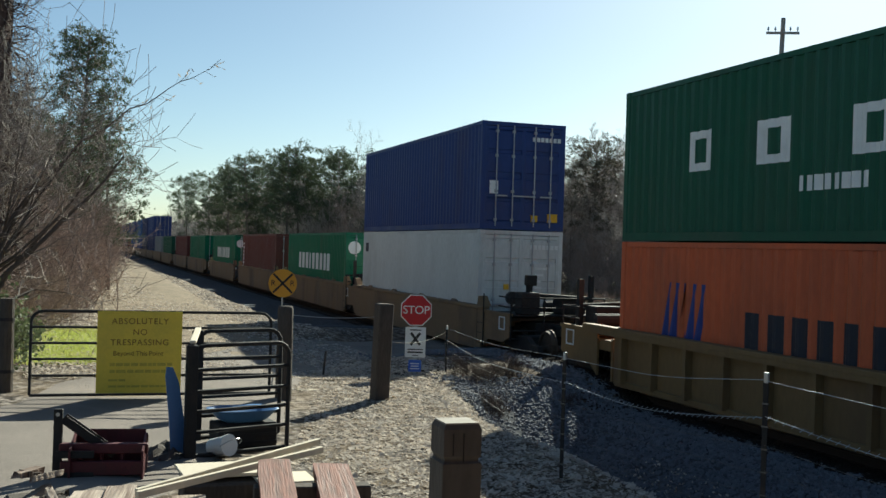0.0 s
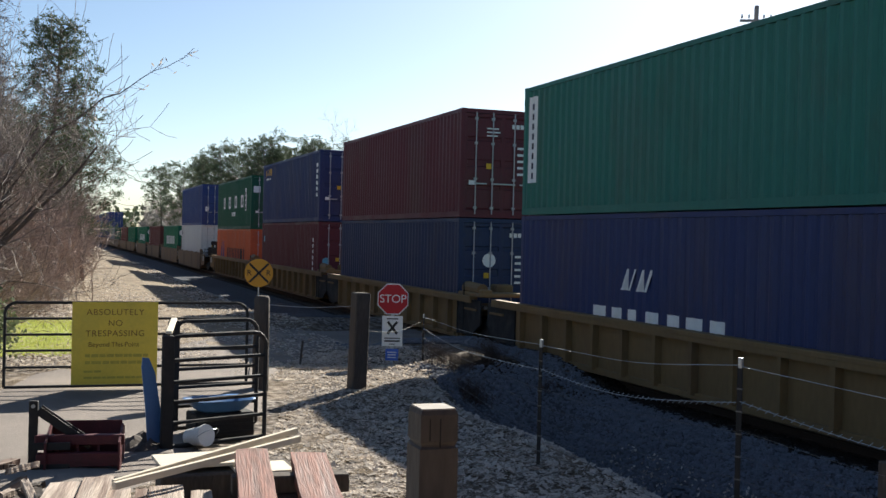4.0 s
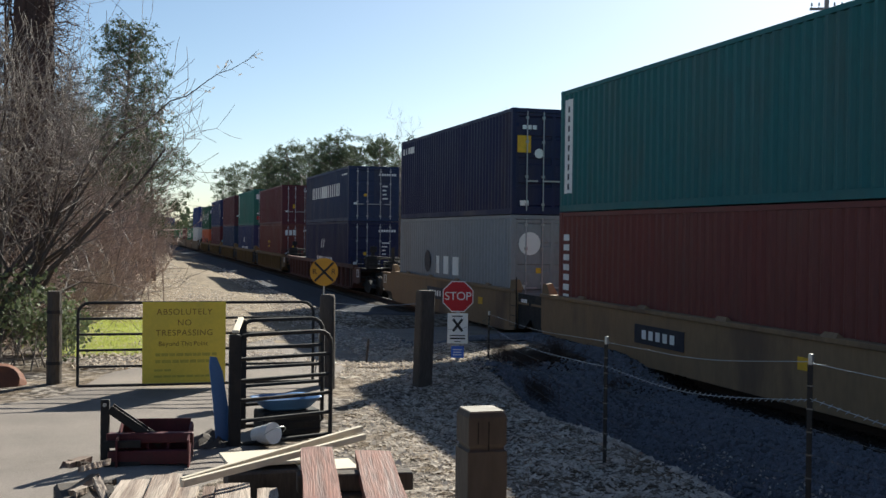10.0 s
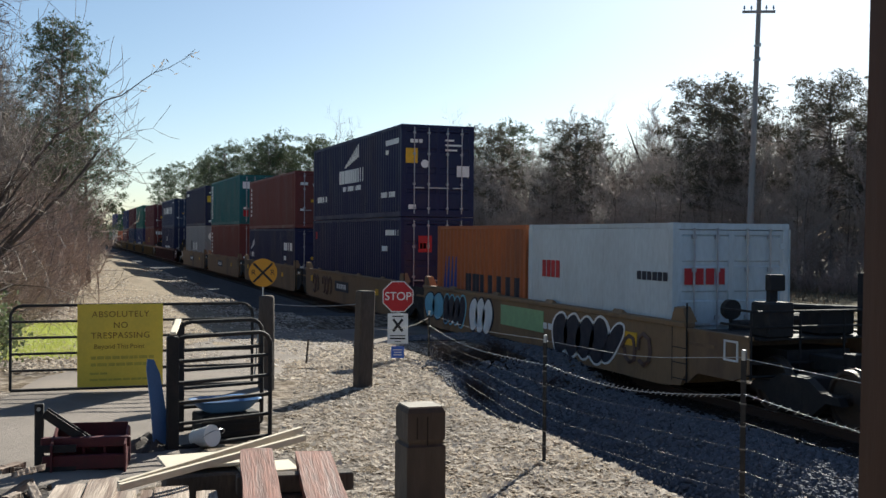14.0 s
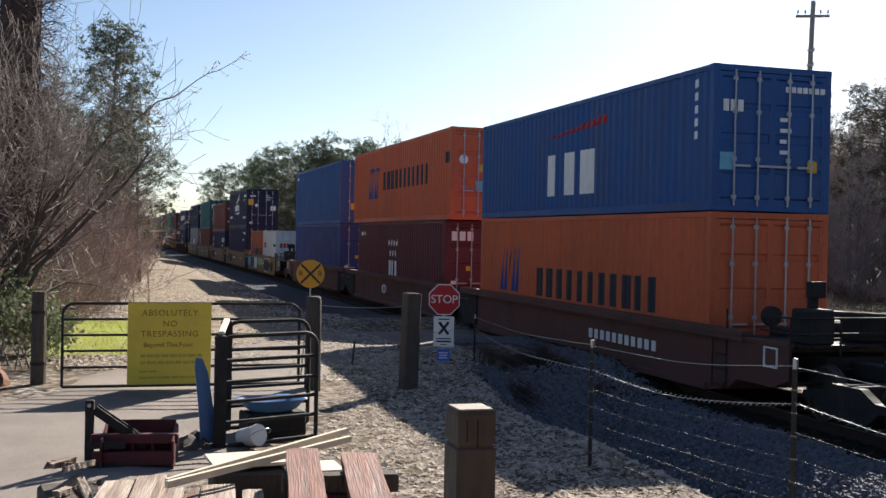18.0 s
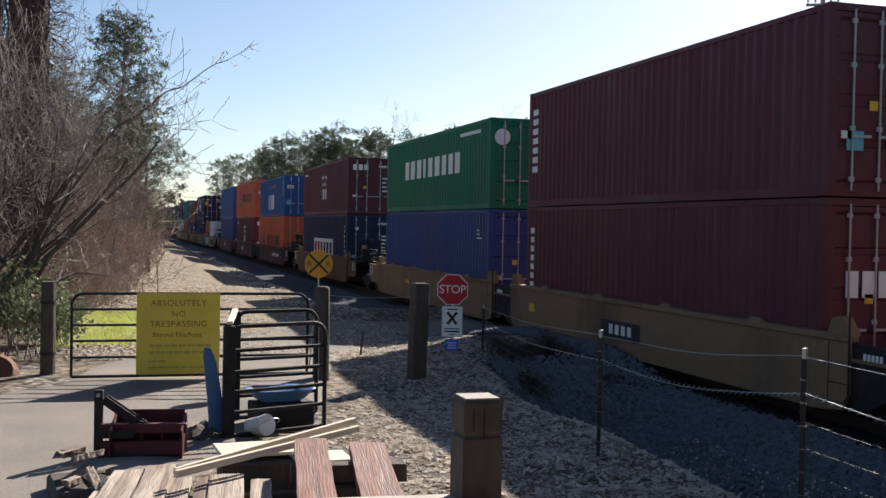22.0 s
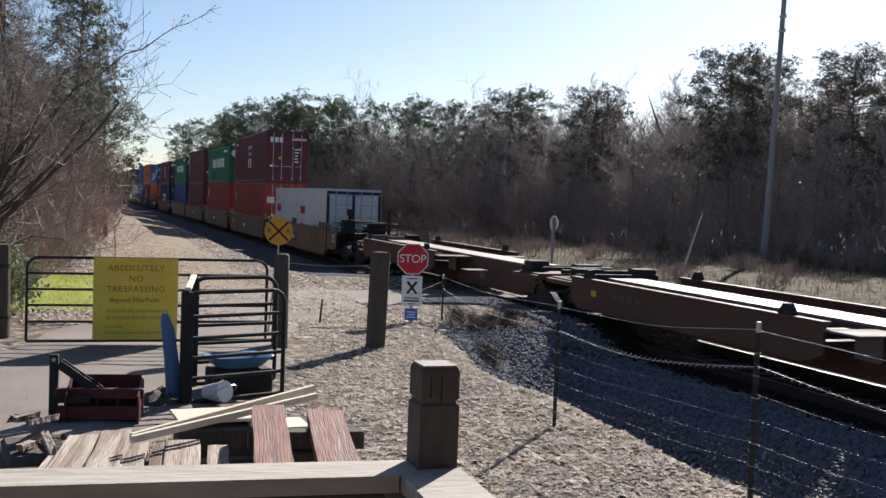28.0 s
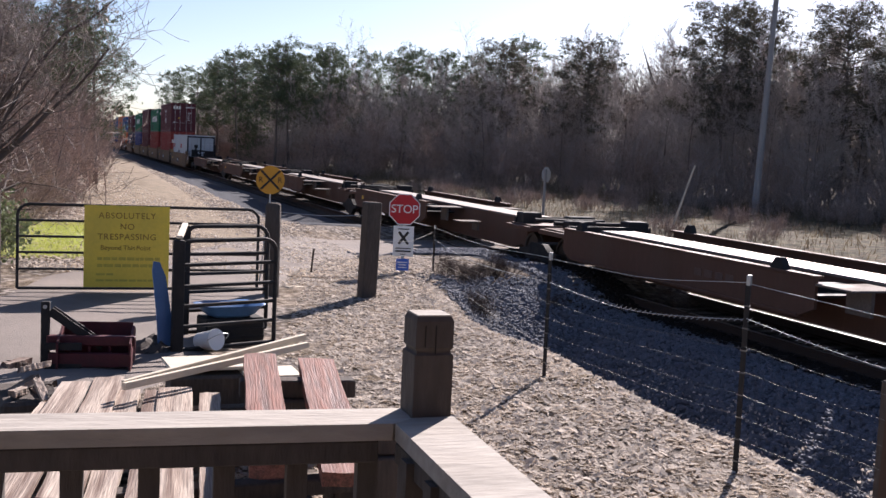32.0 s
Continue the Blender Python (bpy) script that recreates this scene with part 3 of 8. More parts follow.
def container_meshes(length, h, flat):
    """The meshes of one size of container; y runs from 0 (door end) to its length, x from 0 (towards the yard) to 2.44."""
    key = (length, h, flat)
    if key in _mesh_cache:
        return _mesh_cache[key]
    W, P = 2.438, 0.10
    d = {}
    # side panel with vertical corrugations, facing -x
    m = Mesh()
    z0, z1 = 0.16, h - 0.10
    y, prof = 0.14, []
    pitch = 0.278 if not flat else 0.6
    deep = 0.046 if not flat else 0.006
    while y < length - 0.14 - pitch * 0.5:
        prof += [(y, deep), (y + 0.072, deep), (y + 0.14, 0), (y + 0.21, 0)] if not flat else [(y, deep), (y + 0.03, 0), (y + pitch - 0.03, 0)]
        y += pitch
    prof.append((length - 0.12, deep))
    m.v = [(0.012 + x, yy, z) for z in (z0, z1) for yy, x in prof]
    k = len(prof)
    m.f = [(i, i + 1, k + i + 1, k + i) for i in range(k - 1)]
    m.add([(0.06, 0.1, z0), (0.06, length - 0.1, z0), (0.06, length - 0.1, z1), (0.06, 0.1, z1)], [(3, 2, 1, 0)])
    d["side_panel"] = m
    # front wall, roof and floor
    f = Mesh()
    n = 9
    for i in range(n):
        a, b = 0.12 + (W - 0.24) * i / n, 0.12 + (W - 0.24) * (i + 1) / n
        f.box(((a + b) / 2, length - (0.05 if i % 2 else 0.08), h / 2), (b - a, 0.03, h - 0.2))
    d["front_wall"] = f
    r = Mesh()
    y = 0.12
    while y < length - 0.2:
        r.box((W / 2, y + 0.1, h - 0.035), (W - 0.16, 0.13, 0.02))
        y += 0.21
    r.box((W / 2, length / 2, h - 0.05), (W - 0.12, length - 0.16, 0.02))
    d["roof"] = r
    d["floor"] = Mesh().box((W / 2, length / 2, 0.12), (W - 0.1, length - 0.1, 0.06))
    fr = Mesh()
    for x in (P / 2, W - P / 2):
        fr.box((x, length / 2, 0.08), (P, length - 0.24, 0.15)).box((x, length / 2, h - 0.05), (0.07, length - 0.24, 0.09))
    for y in (0.06, length - 0.06):
        fr.box((W / 2, y, 0.08), (W - 0.2, 0.12, 0.15)).box((W / 2, y, h - 0.06), (W - 0.2, 0.12, 0.11))
    d["frame"] = fr
    d["corner_post"] = Mesh().box((0, 0, h / 2), (0.13, 0.15, h - 0.2), ch=0.012)
    d["corner_casting"] = Mesh().box((0, 0, 0.059), (0.165, 0.18, 0.118), ch=0.012)
    # one door leaf, hung at x = 0, closing to x = 1.1, facing -y: a pressed sheet with raised rim and panels
    l = Mesh()
    dw, dh = 1.095, h - 0.26
    xs = [0, 0.055, 0.07, dw - 0.07, dw - 0.055, dw]
    zs, up = [-dh / 2, -dh / 2 + 0.075], [1, 1]
    for q in (-0.36, -0.13, 0.13, 0.36):
        zs += [q * dh - 0.1 * dh, q * dh - 0.1 * dh + 0.025, q * dh + 0.1 * dh - 0.025, q * dh + 0.1 * dh]
        up += [0, 2, 2, 0]
    zs += [dh / 2 - 0.075, dh / 2]
    up += [1, 1]
    for z, k in zip(zs, up):
        for i, x in enumerate(xs):
            rim = i in (0, 1, 4, 5)
            l.v.append((x, -0.012 if rim or k == 1 else (-0.004 if k == 2 else 0.022), z))
    l.f = [(j * 6 + i, j * 6 + i + 1, j * 6 + 7 + i, j * 6 + 6 + i) for j in range(len(zs) - 1) for i in range(5)]
    d["door"] = l
    rod = Mesh().tube((0, -0.05, -dh / 2 - 0.04), (0, -0.05, dh / 2 + 0.04), 0.018, n=6)
    for q in (-0.45, -0.16, 0.2, 0.45):
        rod.box((0, -0.035, q * dh), (0.09, 0.035, 0.07))
    rod.box((0.14, -0.07, -0.16 * dh - 0.12), (0.34, 0.025, 0.04))
    d["lock_rod"] = rod
    d["hinge"] = Mesh().box((0, -0.012, 0), (0.10, 0.03, 0.11), ch=0.006)
    mats = {"corner_casting": M_BLACK, "lock_rod": M_ROD}
    _mesh_cache[key] = {k_: v.data(k_, mats.get(k_, M_BLACK)) for k_, v in d.items()}
    return _mesh_cache[key]


MOVERS = []


def container(colour, s_far, z, label, length=12.192, h=2.896, flat=False, marks=(), near=True):
    """A freight container whose far end stands at s_far along the train, its floor at z."""
    d = container_meshes(length, h, flat)
    paint_ = C[colour]
    ob = thing("shipping_container", label, "shipping container", group="containers on the train")
    W = 2.438
    own(part("side_panel", d["side_panel"], None, ob), paint_)
    own(part("side_panel", d["side_panel"], None, ob, at=pose(W, length, 0, rz=180)), paint_)
    for nm in ("front_wall", "roof", "floor", "frame"):
        own(part(nm, d[nm], None, ob), paint_)
    for x, y in ((0.065, 0.075), (W - 0.065, 0.075), (0.065, length - 0.075), (W - 0.065, length - 0.075)):
        own(part("corner_post", d["corner_post"], None, ob, at=pose(x, y, 0)), paint_)
        for zz in (0, h - 0.118) if near else ():
            own(part("corner_casting", d["corner_casting"], None, ob, at=pose(x + (0.015 if x < 1 else -0.015), y + (0.012 if y < 1 else -0.012), zz)), paint_)
    for x, turn in ((0.125, 1), (W - 0.125, -1)):
        leaf = own(part("door", d["door"], None, ob, at=Matrix.Translation((x, 0.02, h / 2)) @ Matrix.Diagonal((turn, 1, 1, 1))), paint_)
        for q in (0.30, 0.78):
            part("lock_rod", d["lock_rod"], None, leaf, at=pose(q, 0, 0))
        for q in (-0.4, -0.15, 0.12, 0.38) if near else ():
            own(part("hinge", d["hinge"], None, leaf, at=pose(0.02, 0, q * h * 0.9)), paint_)
    for mk in marks:
        mark(ob, length, h, flat, *mk)
    MOVERS.append((ob, s_far - length, 10.1, z))
    return ob


def ribs_between(length, a, b):
    """The corners of the corrugation between two places along a side, as (y, depth)."""
    def depth(y):
        u = (y - 0.14) % 0.278
        return 0.046 if u < 0.072 else 0.046 * (0.14 - u) / 0.068 if u < 0.14 else 0.0 if u < 0.21 else 0.046 * (u - 0.21) / 0.068
    ys, k = [a], int((a - 0.14) / 0.278) - 1
    while 0.14 + k * 0.278 < b:
        ys += [y for y in (0.14 + k * 0.278 + q for q in (0, 0.072, 0.14, 0.21)) if a < y < b]
        k += 1
    return [(y, depth(y)) for y in ys + [b]]


def mark(ob, length, h, flat, where, ink, y0, y1, z0, z1, pattern="block", name="marking"):
    """Plain painted bars: 'side' measures y0, y1 from the far end (0) to the door end (1) of the yard side; 'door' from the yard side (0) across; z0, z1 are parts of the height."""
    m = Mesh()
    zs, ze = z0 * h, z1 * h

    def bar(a, b, c, e, slant=0.0):
        if where == "side" and not flat:
            ya, yb = length * (1 - a), length * (1 - b)
            pr = ribs_between(length, min(ya, yb), max(ya, yb))
            off = 0.005 if name in ("strip_text", "panel_marking") else 0.002
            k = len(pr)
            p = [(0.012 + x - off, y - (slant if z > c else 0.0), z) for z in (c, e) for y, x in pr]
            m.add(p, [(i, k + i, k + i + 1, i + 1) for i in range(k - 1)])
            return
        if where == "side":
            ya, yb = length * (1 - a), length * (1 - b)
            f = -0.009 if name in ("strip_text", "panel_marking") else -0.004
            p = [(f, ya, c), (f, yb, c), (f, yb - slant, e), (f, ya - slant, e)]
            q = [(0.006, *v[1:]) for v in p]
        else:
            xa, xb = 2.438 * a, 2.438 * b
            p = [(xa, -0.012, c), (xb, -0.012, c), (xb, -0.012, e), (xa, -0.012, e)]
            q = [(v[0], 0.004, v[2]) for v in p]
        m.add(p + q, [(0, 1, 2, 3), (7, 6, 5, 4), (0, 4, 5, 1), (1, 5, 6, 2), (2, 6, 7, 3), (3, 7, 4, 0)])
    if name == "panel_marking":
        for i in range(pattern):
            w = (y1 - y0) / pattern
            bar(y0 + i * w + w * 0.08, y0 + i * w + w * 0.72, zs, ze)
    elif pattern == "block":
        bar(y0, y1, zs, ze)
    elif pattern == "frame":             # an open square of bars
        w, v = (y1 - y0) * 0.28, (ze - zs) * 0.2
        bar(y0, y0 + w, zs, ze)
        bar(y1 - w, y1, zs, ze)
        bar(y0 + w, y1 - w, zs, zs + v)
        bar(y0 + w, y1 - w, ze - v, ze)
    elif isinstance(pattern, int) and where == "side" and z1 - z0 > 0.15:
        w = (y1 - y0) / pattern          # large letters: each bar a part
        for i in range(pattern):
            m = Mesh()
            thick = (0.70, 0.56, 0.64, 0.50, 0.68)[(i * 3 + pattern) % 5]
            bar(y0 + i * w, y0 + i * w + w * thick, zs, ze)
            part("letter_bar", m, INKS[ink], ob)
        return
    elif isinstance(pattern, int):      # a row of letter-sized bars
        w = (y1 - y0) / pattern
        for i in range(pattern):
            bar(y0 + i * w, y0 + i * w + w * 0.74, zs, ze)
    elif pattern == "column":
        n = max(3, int((z1 - z0) * h / 0.22))
        for i in range(n):
            bar(y0, y1, zs + (ze - zs) * i / n, zs + (ze - zs) * (i + 0.62) / n)
    elif pattern == "lines":
        rnd = random.Random(int(1000 * (y0 + z0)))
        n = max(3, int((z1 - z0) * h / 0.16))
        for i in range(n):
            bar(y0, y0 + (y1 - y0) * rnd.uniform(0.45, 1), zs + (ze - zs) * i / n, zs + (ze - zs) * (i + 0.36) / n)
    elif pattern == "disc":
        c, r = ((y0 + y1) / 2, (zs + ze) / 2), (ze - zs) / 2
        span = length if where == "side" else 2.438
        ring = [(c[0] + r / span * math.cos(a), c[1] + r * math.sin(a)) for a in [2 * math.pi * i / 16 for i in range(16)]]
        if where == "door":
            m.plate([(2.438 * a, b) for a, b in ring], "y", -0.012, 0.016)
        else:
            m.plate([(length * (1 - a), b) for a, b in ring], "x", -0.004, 0.01)
    elif pattern == "slash":            # two leaning bars
        w = (y1 - y0) / 2
        lean = 0.35 * w * length
        bar(y0, y0 + w * 0.72, zs, ze, lean)
        bar(y0 + w * 0.95, y0 + w * 1.67, zs, ze, lean)
    elif pattern == "wing":
        for i in range(7):
            f = i / 7
            bar(y0 + (y1 - y0) * f * 0.9, y0 + (y1 - y0) * (f * 0.9 + 0.16), zs + (ze - zs) * (0.1 + f * 0.35), zs + (ze - zs) * (0.25 + f * 0.75), 0.15)
    elif pattern == "stars":
        w = (y1 - y0) / 4
        for i in range(7):
            r, k = (i // 4), i % 4
            a = y0 + (k + 0.5 * r) * w
            mid = (zs + (ze - zs) * (0.78 - 0.55 * r), (ze - zs) * 0.19)
            ring = []
            for j in range(14):
                q = (1.0 if j % 2 == 0 else 0.45) * mid[1]
                ring.append((length * (1 - a - 0.3 * w) + q * math.sin(j * math.pi / 7), mid[0] + q * math.cos(j * math.pi / 7)))
            m.plate(ring, "x", -0.004, 0.008)
    p = part(name, m, INKS[ink], ob)
    if pattern not in ("block", "disc"):
        p["kind"] = "stuff"


def wheel_mesh():
    m = Mesh()
    prof = [(0.0, 0.06), (0.05, 0.09), (0.05, 0.36), (0.0, 0.37), (0.0, 0.42), (0.10, 0.43), (0.11, 0.455), (0.135, 0.455), (0.135, 0.37), (0.10, 0.36), (0.10, 0.09), (0.13, 0.06)]
    n = 24
    for side in (-1, 1):
        base = len(m.v)
        for x, r in prof:
            for i in range(n):
                a = 2 * math.pi * i / n
                m.v.append((side * (0.81 - x), r * math.cos(a), r * math.sin(a)))
        for j in range(len(prof) - 1):
            for i in range(n):
                m.f.append((base + j * n + i, base + j * n + (i + 1) % n, base + (j + 1) * n + (i + 1) % n, base + (j + 1) * n + i))
    m.tube((-0.98, 0, 0), (0.98, 0, 0), 0.075, n=12)
    for side in (-1, 1):
        for i in range(3):
            a = 2 * math.pi * i / 3
            m.tube((side * 0.98, 0.04 * math.cos(a), 0.04 * math.sin(a)), (side * 1.0, 0.04 * math.cos(a), 0.04 * math.sin(a)), 0.012, n=6)
    return m.data("wheelset", M_WHEEL)


WHEEL = wheel_mesh()


def truck_meshes():
    sf = Mesh()
    out = [(-1.05, 0.36), (-0.98, 0.48), (-0.62, 0.50), (-0.32, 0.66), (0.32, 0.66), (0.62, 0.50), (0.98, 0.48), (1.05, 0.36), (0.72, 0.36), (0.42, 0.14), (-0.42, 0.14), (-0.72, 0.36)]
    sf.plate(out, "x", -0.07, 0.14)
    bo = Mesh().box((0, 0, 0.55), (2.0, 0.42, 0.24), ch=0.03).tube((0, 0, 0.66), (0, 0, 0.78), 0.2, n=14)
    sp = Mesh()
    for y in (-0.2, 0.0, 0.2):
        for z in (0.22, 0.27, 0.32, 0.37, 0.42):
            sp.tube((0, y, z), (0, y, z + 0.025), 0.075, n=8)
    return sf.data("side_frame", M_BLACK), bo.data("bolster", M_BLACK), sp.data("spring_group", M_BLACK)


SIDE_FRAME, BOLSTER, SPRINGS = truck_meshes()
WHEELS_A, WHEELS_B = [], []


def truck(car, y):
    """A two-axle truck under a car's end: part of the car, with its wheelsets, frames and springs below it."""
    t = part("truck", BOLSTER, None, car, "black cast steel truck", at=pose(1.22, y, RAIL))
    for x in (-1.0, 1.0):
        part("side_frame", SIDE_FRAME, None, t, at=pose(x, 0, 0))
        part("spring_group", SPRINGS, None, t, at=pose(x, 0, 0))
    WHEELS_A.append(part("wheelset", WHEEL, None, t, at=pose(0, -0.86, 0.42)))
    WHEELS_B.append(part("wheelset", WHEEL, None, t, at=pose(0, 0.86, 0.42)))


CAR_PROTO = {}


def car_meshes(style, well):
    """Side, sills, floor and ends of a well car; y runs from 0 (rear end of the well) to well."""
    if (style, well) in CAR_PROTO:
        return CAR_PROTO[style, well]
    d = {}
    top, low = (1.06, -0.02) if style != "low" else (0.92, 0.05)
    side = Mesh()
    # the side plate, cut up at both ends
    out = [(-0.95, top - 0.32), (-0.3, low + 0.10), (0.15, low), (well - 0.15, low), (well + 0.3, low + 0.10), (well + 0.95, top - 0.32), (well + 0.95, top), (-0.95, top)]
    if style == "yellow":
        out = [(0.0, low + 0.02), (0.3, low), (well - 0.3, low), (well, low + 0.02), (well, top), (0.0, top)]
    if style == "tub":
        out = [(-0.62, low + 0.30), (-0.45, low + 0.06), (0.15, low), (well - 0.15, low), (well + 0.45, low + 0.06), (well + 0.62, low + 0.30), (well + 0.62, top), (-0.62, top)]
    side.plate(out, "x", -0.13 if style == "tub" else -0.02, 0.06)
    d["side_wall"] = side
    sill = Mesh().box((-0.06, well / 2, top + 0.015), (0.22, well + (2.3 if style != "tub" else 1.24), 0.09), ch=0.012)
    if style != "tub":
        sill.box((-0.14, well / 2, top - 0.05), (0.05, well + 2.3, 0.12))
    d["top_sill"] = sill
    d["bottom_sill"] = Mesh().box((0.0, well / 2, low + 0.06), (0.16, well - 0.3, 0.12), ch=0.012)
    d["rib"] = Mesh().box((-0.09, 0, (top + low) / 2 + 0.02), (0.14, 0.10, top - low - 0.14))
    d["guide"] = Mesh().add([(-0.02, -0.22, top + 0.05), (-0.02, 0.22, top + 0.05), (-0.10, 0.16, top + 0.13), (-0.10, -0.16, top + 0.13), (-0.17, -0.2, top + 0.05), (-0.17, 0.2, top + 0.05)],
                            [(0, 1, 2, 3), (3, 2, 5, 4), (0, 3, 4), (1, 5, 2)])
    fl = Mesh()
    y = 0.3
    while y < well:
        fl.box((1.22, y, 0.12), (2.44, 0.22, 0.10))
        y += well / 9
    fl.box((0.3, well / 2, 0.08), (0.3, well, 0.06)).box((2.14, well / 2, 0.08), (0.3, well, 0.06))
    d["floor"] = fl
    e = Mesh()
    e.box((1.22, -0.55, 0.72), (2.5, 0.9, 0.22), ch=0.02).box((1.22, -0.12, 0.45), (2.44, 0.08, 0.85)).box((1.22, -1.25, 0.62), (0.7, 1.1, 0.26), ch=0.02)
    e.box((0.25, -1.0, 0.78), (0.7, 0.8, 0.05)).box((2.19, -1.0, 0.78), (0.7, 0.8, 0.05))
    d["end_platform"] = e
    # black plates that close the joint, with a short number
    je = -0.62 if style == "tub" else 0.02
    jp = Mesh().plate([(-1.6, 0.42), (-1.0, 0.10), (je, 0.10), (je, 1.02), (-1.6, 1.02)], "x", -0.06, 0.04)
    d["joint_plate"] = jp
    d["corner_guide"] = Mesh().add([(-0.12, -0.6, top + 0.06), (0.10, -0.6, top + 0.06), (0.10, -0.12, top + 0.06), (-0.12, -0.12, top + 0.06), (-0.14, -0.52, top + 0.30), (0.02, -0.5, top + 0.32), (0.02, -0.28, top + 0.32), (-0.14, -0.26, top + 0.30)],
                                   [(3, 2, 1, 0), (4, 5, 6, 7), (0, 1, 5, 4), (1, 2, 6, 5), (2, 3, 7, 6), (3, 0, 4, 7)])
    hr = Mesh()
    for x, y in ((-0.05, -2.3), (0.8, -2.38), (1.64, -2.38), (2.49, -2.3)):
        hr.tube((x, y, 0.35), (x, y, 1.42), 0.02, n=6)
    for z in (0.42, 0.62, 1.18, 1.42):
        hr.path([(-0.05, -1.5 if z > 1 else -2.2, z), (-0.05, -2.3, z), (0.0, -2.38, z), (2.44, -2.38, z), (2.49, -2.3, z), (2.49, -1.5 if z > 1 else -2.2, z)], 0.02, 6)
    d["end_side"] = Mesh().plate([(-2.3, 0.45), (-1.9, 0.30), (-0.9, 0.30), (-0.6, 0.10), (-0.6, 1.0), (-2.3, 1.0)], "x", -0.09, 0.05).box((-0.06, -1.45, 1.0), (0.12, 1.72, 0.06))
    d["end_plate"] = Mesh().box((1.22, -1.5, 0.985), (2.3, 1.7, 0.03)).box((1.22, -1.2, 0.55), (1.2, 2.2, 0.5))
    d["front_deck"] = Mesh().box((1.22, -2.7, 1.03), (2.36, 5.2, 0.05), ch=0.008).box((1.22, -2.7, 0.6), (1.4, 5.0, 0.7))
    d["side_mark"] = Mesh().box((-0.1, -1.85, 0.62), (0.02, 0.36, 0.03)).box((-0.1, -1.85, 0.92), (0.02, 0.36, 0.03)).box((-0.1, -1.68, 0.77), (0.02, 0.03, 0.33)).box((-0.1, -2.02, 0.77), (0.02, 0.03, 0.33))
    d["handrail"] = hr
    st = Mesh()
    for z in (0.15, 0.42, 0.68):
        st.tube((-0.12, -0.62, z), (-0.12, -0.18, z), 0.014, n=6)
    st.tube((-0.12, -0.62, 0.1), (-0.12, -0.62, 1.45), 0.016, n=6).tube((-0.12, -0.18, 0.1), (-0.12, -0.18, 1.1), 0.016, n=6)
    d["ladder"] = st
    pl = Mesh().box((1.22, -1.3, 0.845), (2.3, 0.6, 0.03))
    pl.box((1.22, -1.58, 0.845), (2.3, 0.04, 0.07)).box((1.22, -1.02, 0.845), (2.3, 0.04, 0.07))
    d["walkway"] = pl
    d["air_tank"] = Mesh().tube((1.3, -1.3, 1.16), (2.25, -1.3, 1.16), 0.15, n=12)
    d["brake_stand"] = Mesh().box((0.55, -2.0, 1.4), (0.14, 0.12, 0.9), ch=0.01).box((0.55, -2.08, 1.85), (0.3, 0.14, 0.26), ch=0.02)
    d["drawbar"] = Mesh().box((1.22, -2.5, 0.62), (0.34, 1.3, 0.24), ch=0.02).tube((1.22, -3.15, 0.45), (1.22, -3.15, 0.82), 0.19, n=10)
    br = Mesh().tube((0.55, -0.9, 0.85), (0.55, -0.9, 1.35), 0.03, n=8).tube((0.55, -0.96, 1.35), (0.55, -0.84, 1.35), 0.17, n=14)
    br.box((0.9, -0.8, 1.0), (0.45, 0.35, 0.3), ch=0.04).tube((1.4, -0.75, 0.95), (2.0, -0.75, 0.95), 0.13, n=12)
    d["brake_gear"] = br
    d["end_cabinet"] = Mesh().box((0.45, -2.15, 1.28), (0.5, 0.45, 0.55), ch=0.03).box((1.7, -1.9, 1.22), (0.7, 0.5, 0.42), ch=0.03).box((2.15, -2.2, 1.5), (0.12, 0.12, 1.0), ch=0.01).tube((0.45, -2.15, 1.5), (2.15, -2.2, 1.42), 0.05, n=8)
    jg = Mesh().tube((0.10, -1.35, top + 0.22), (0.10, -0.35, top + 0.24), 0.15, 0.17, n=12).box((0.55, -0.9, top + 0.10), (1.3, 1.5, 0.10), ch=0.02)
    jg.box((0.12, -1.5, top + 0.14), (0.3, 0.25, 0.2), ch=0.03).box((0.9, -0.7, top + 0.22), (0.5, 0.4, 0.24), ch=0.04)
    d["joint_gear"] = jg
    m_ = {"yellow": M_YCAR, "tub": M_TCAR, "rtub": M_RCAR, "low": M_OCAR}[style]
    mm = {"walkway": M_STEP, "brake_gear": M_BLACK, "end_cabinet": M_BLACK, "joint_plate": M_BLACK, "handrail": M_BLACK, "end_plate": M_BLACK, "front_deck": M_BLACK, "side_mark": M_WHITE, "air_tank": M_BLACK, "brake_stand": M_BLACK, "drawbar": M_BLACK, "ladder": M_BLACK, "floor": M_BLACK}
    CAR_PROTO[style, well] = {k: v.data(k, mm.get(k, m_)) for k, v in d.items()}
    return CAR_PROTO[style, well]


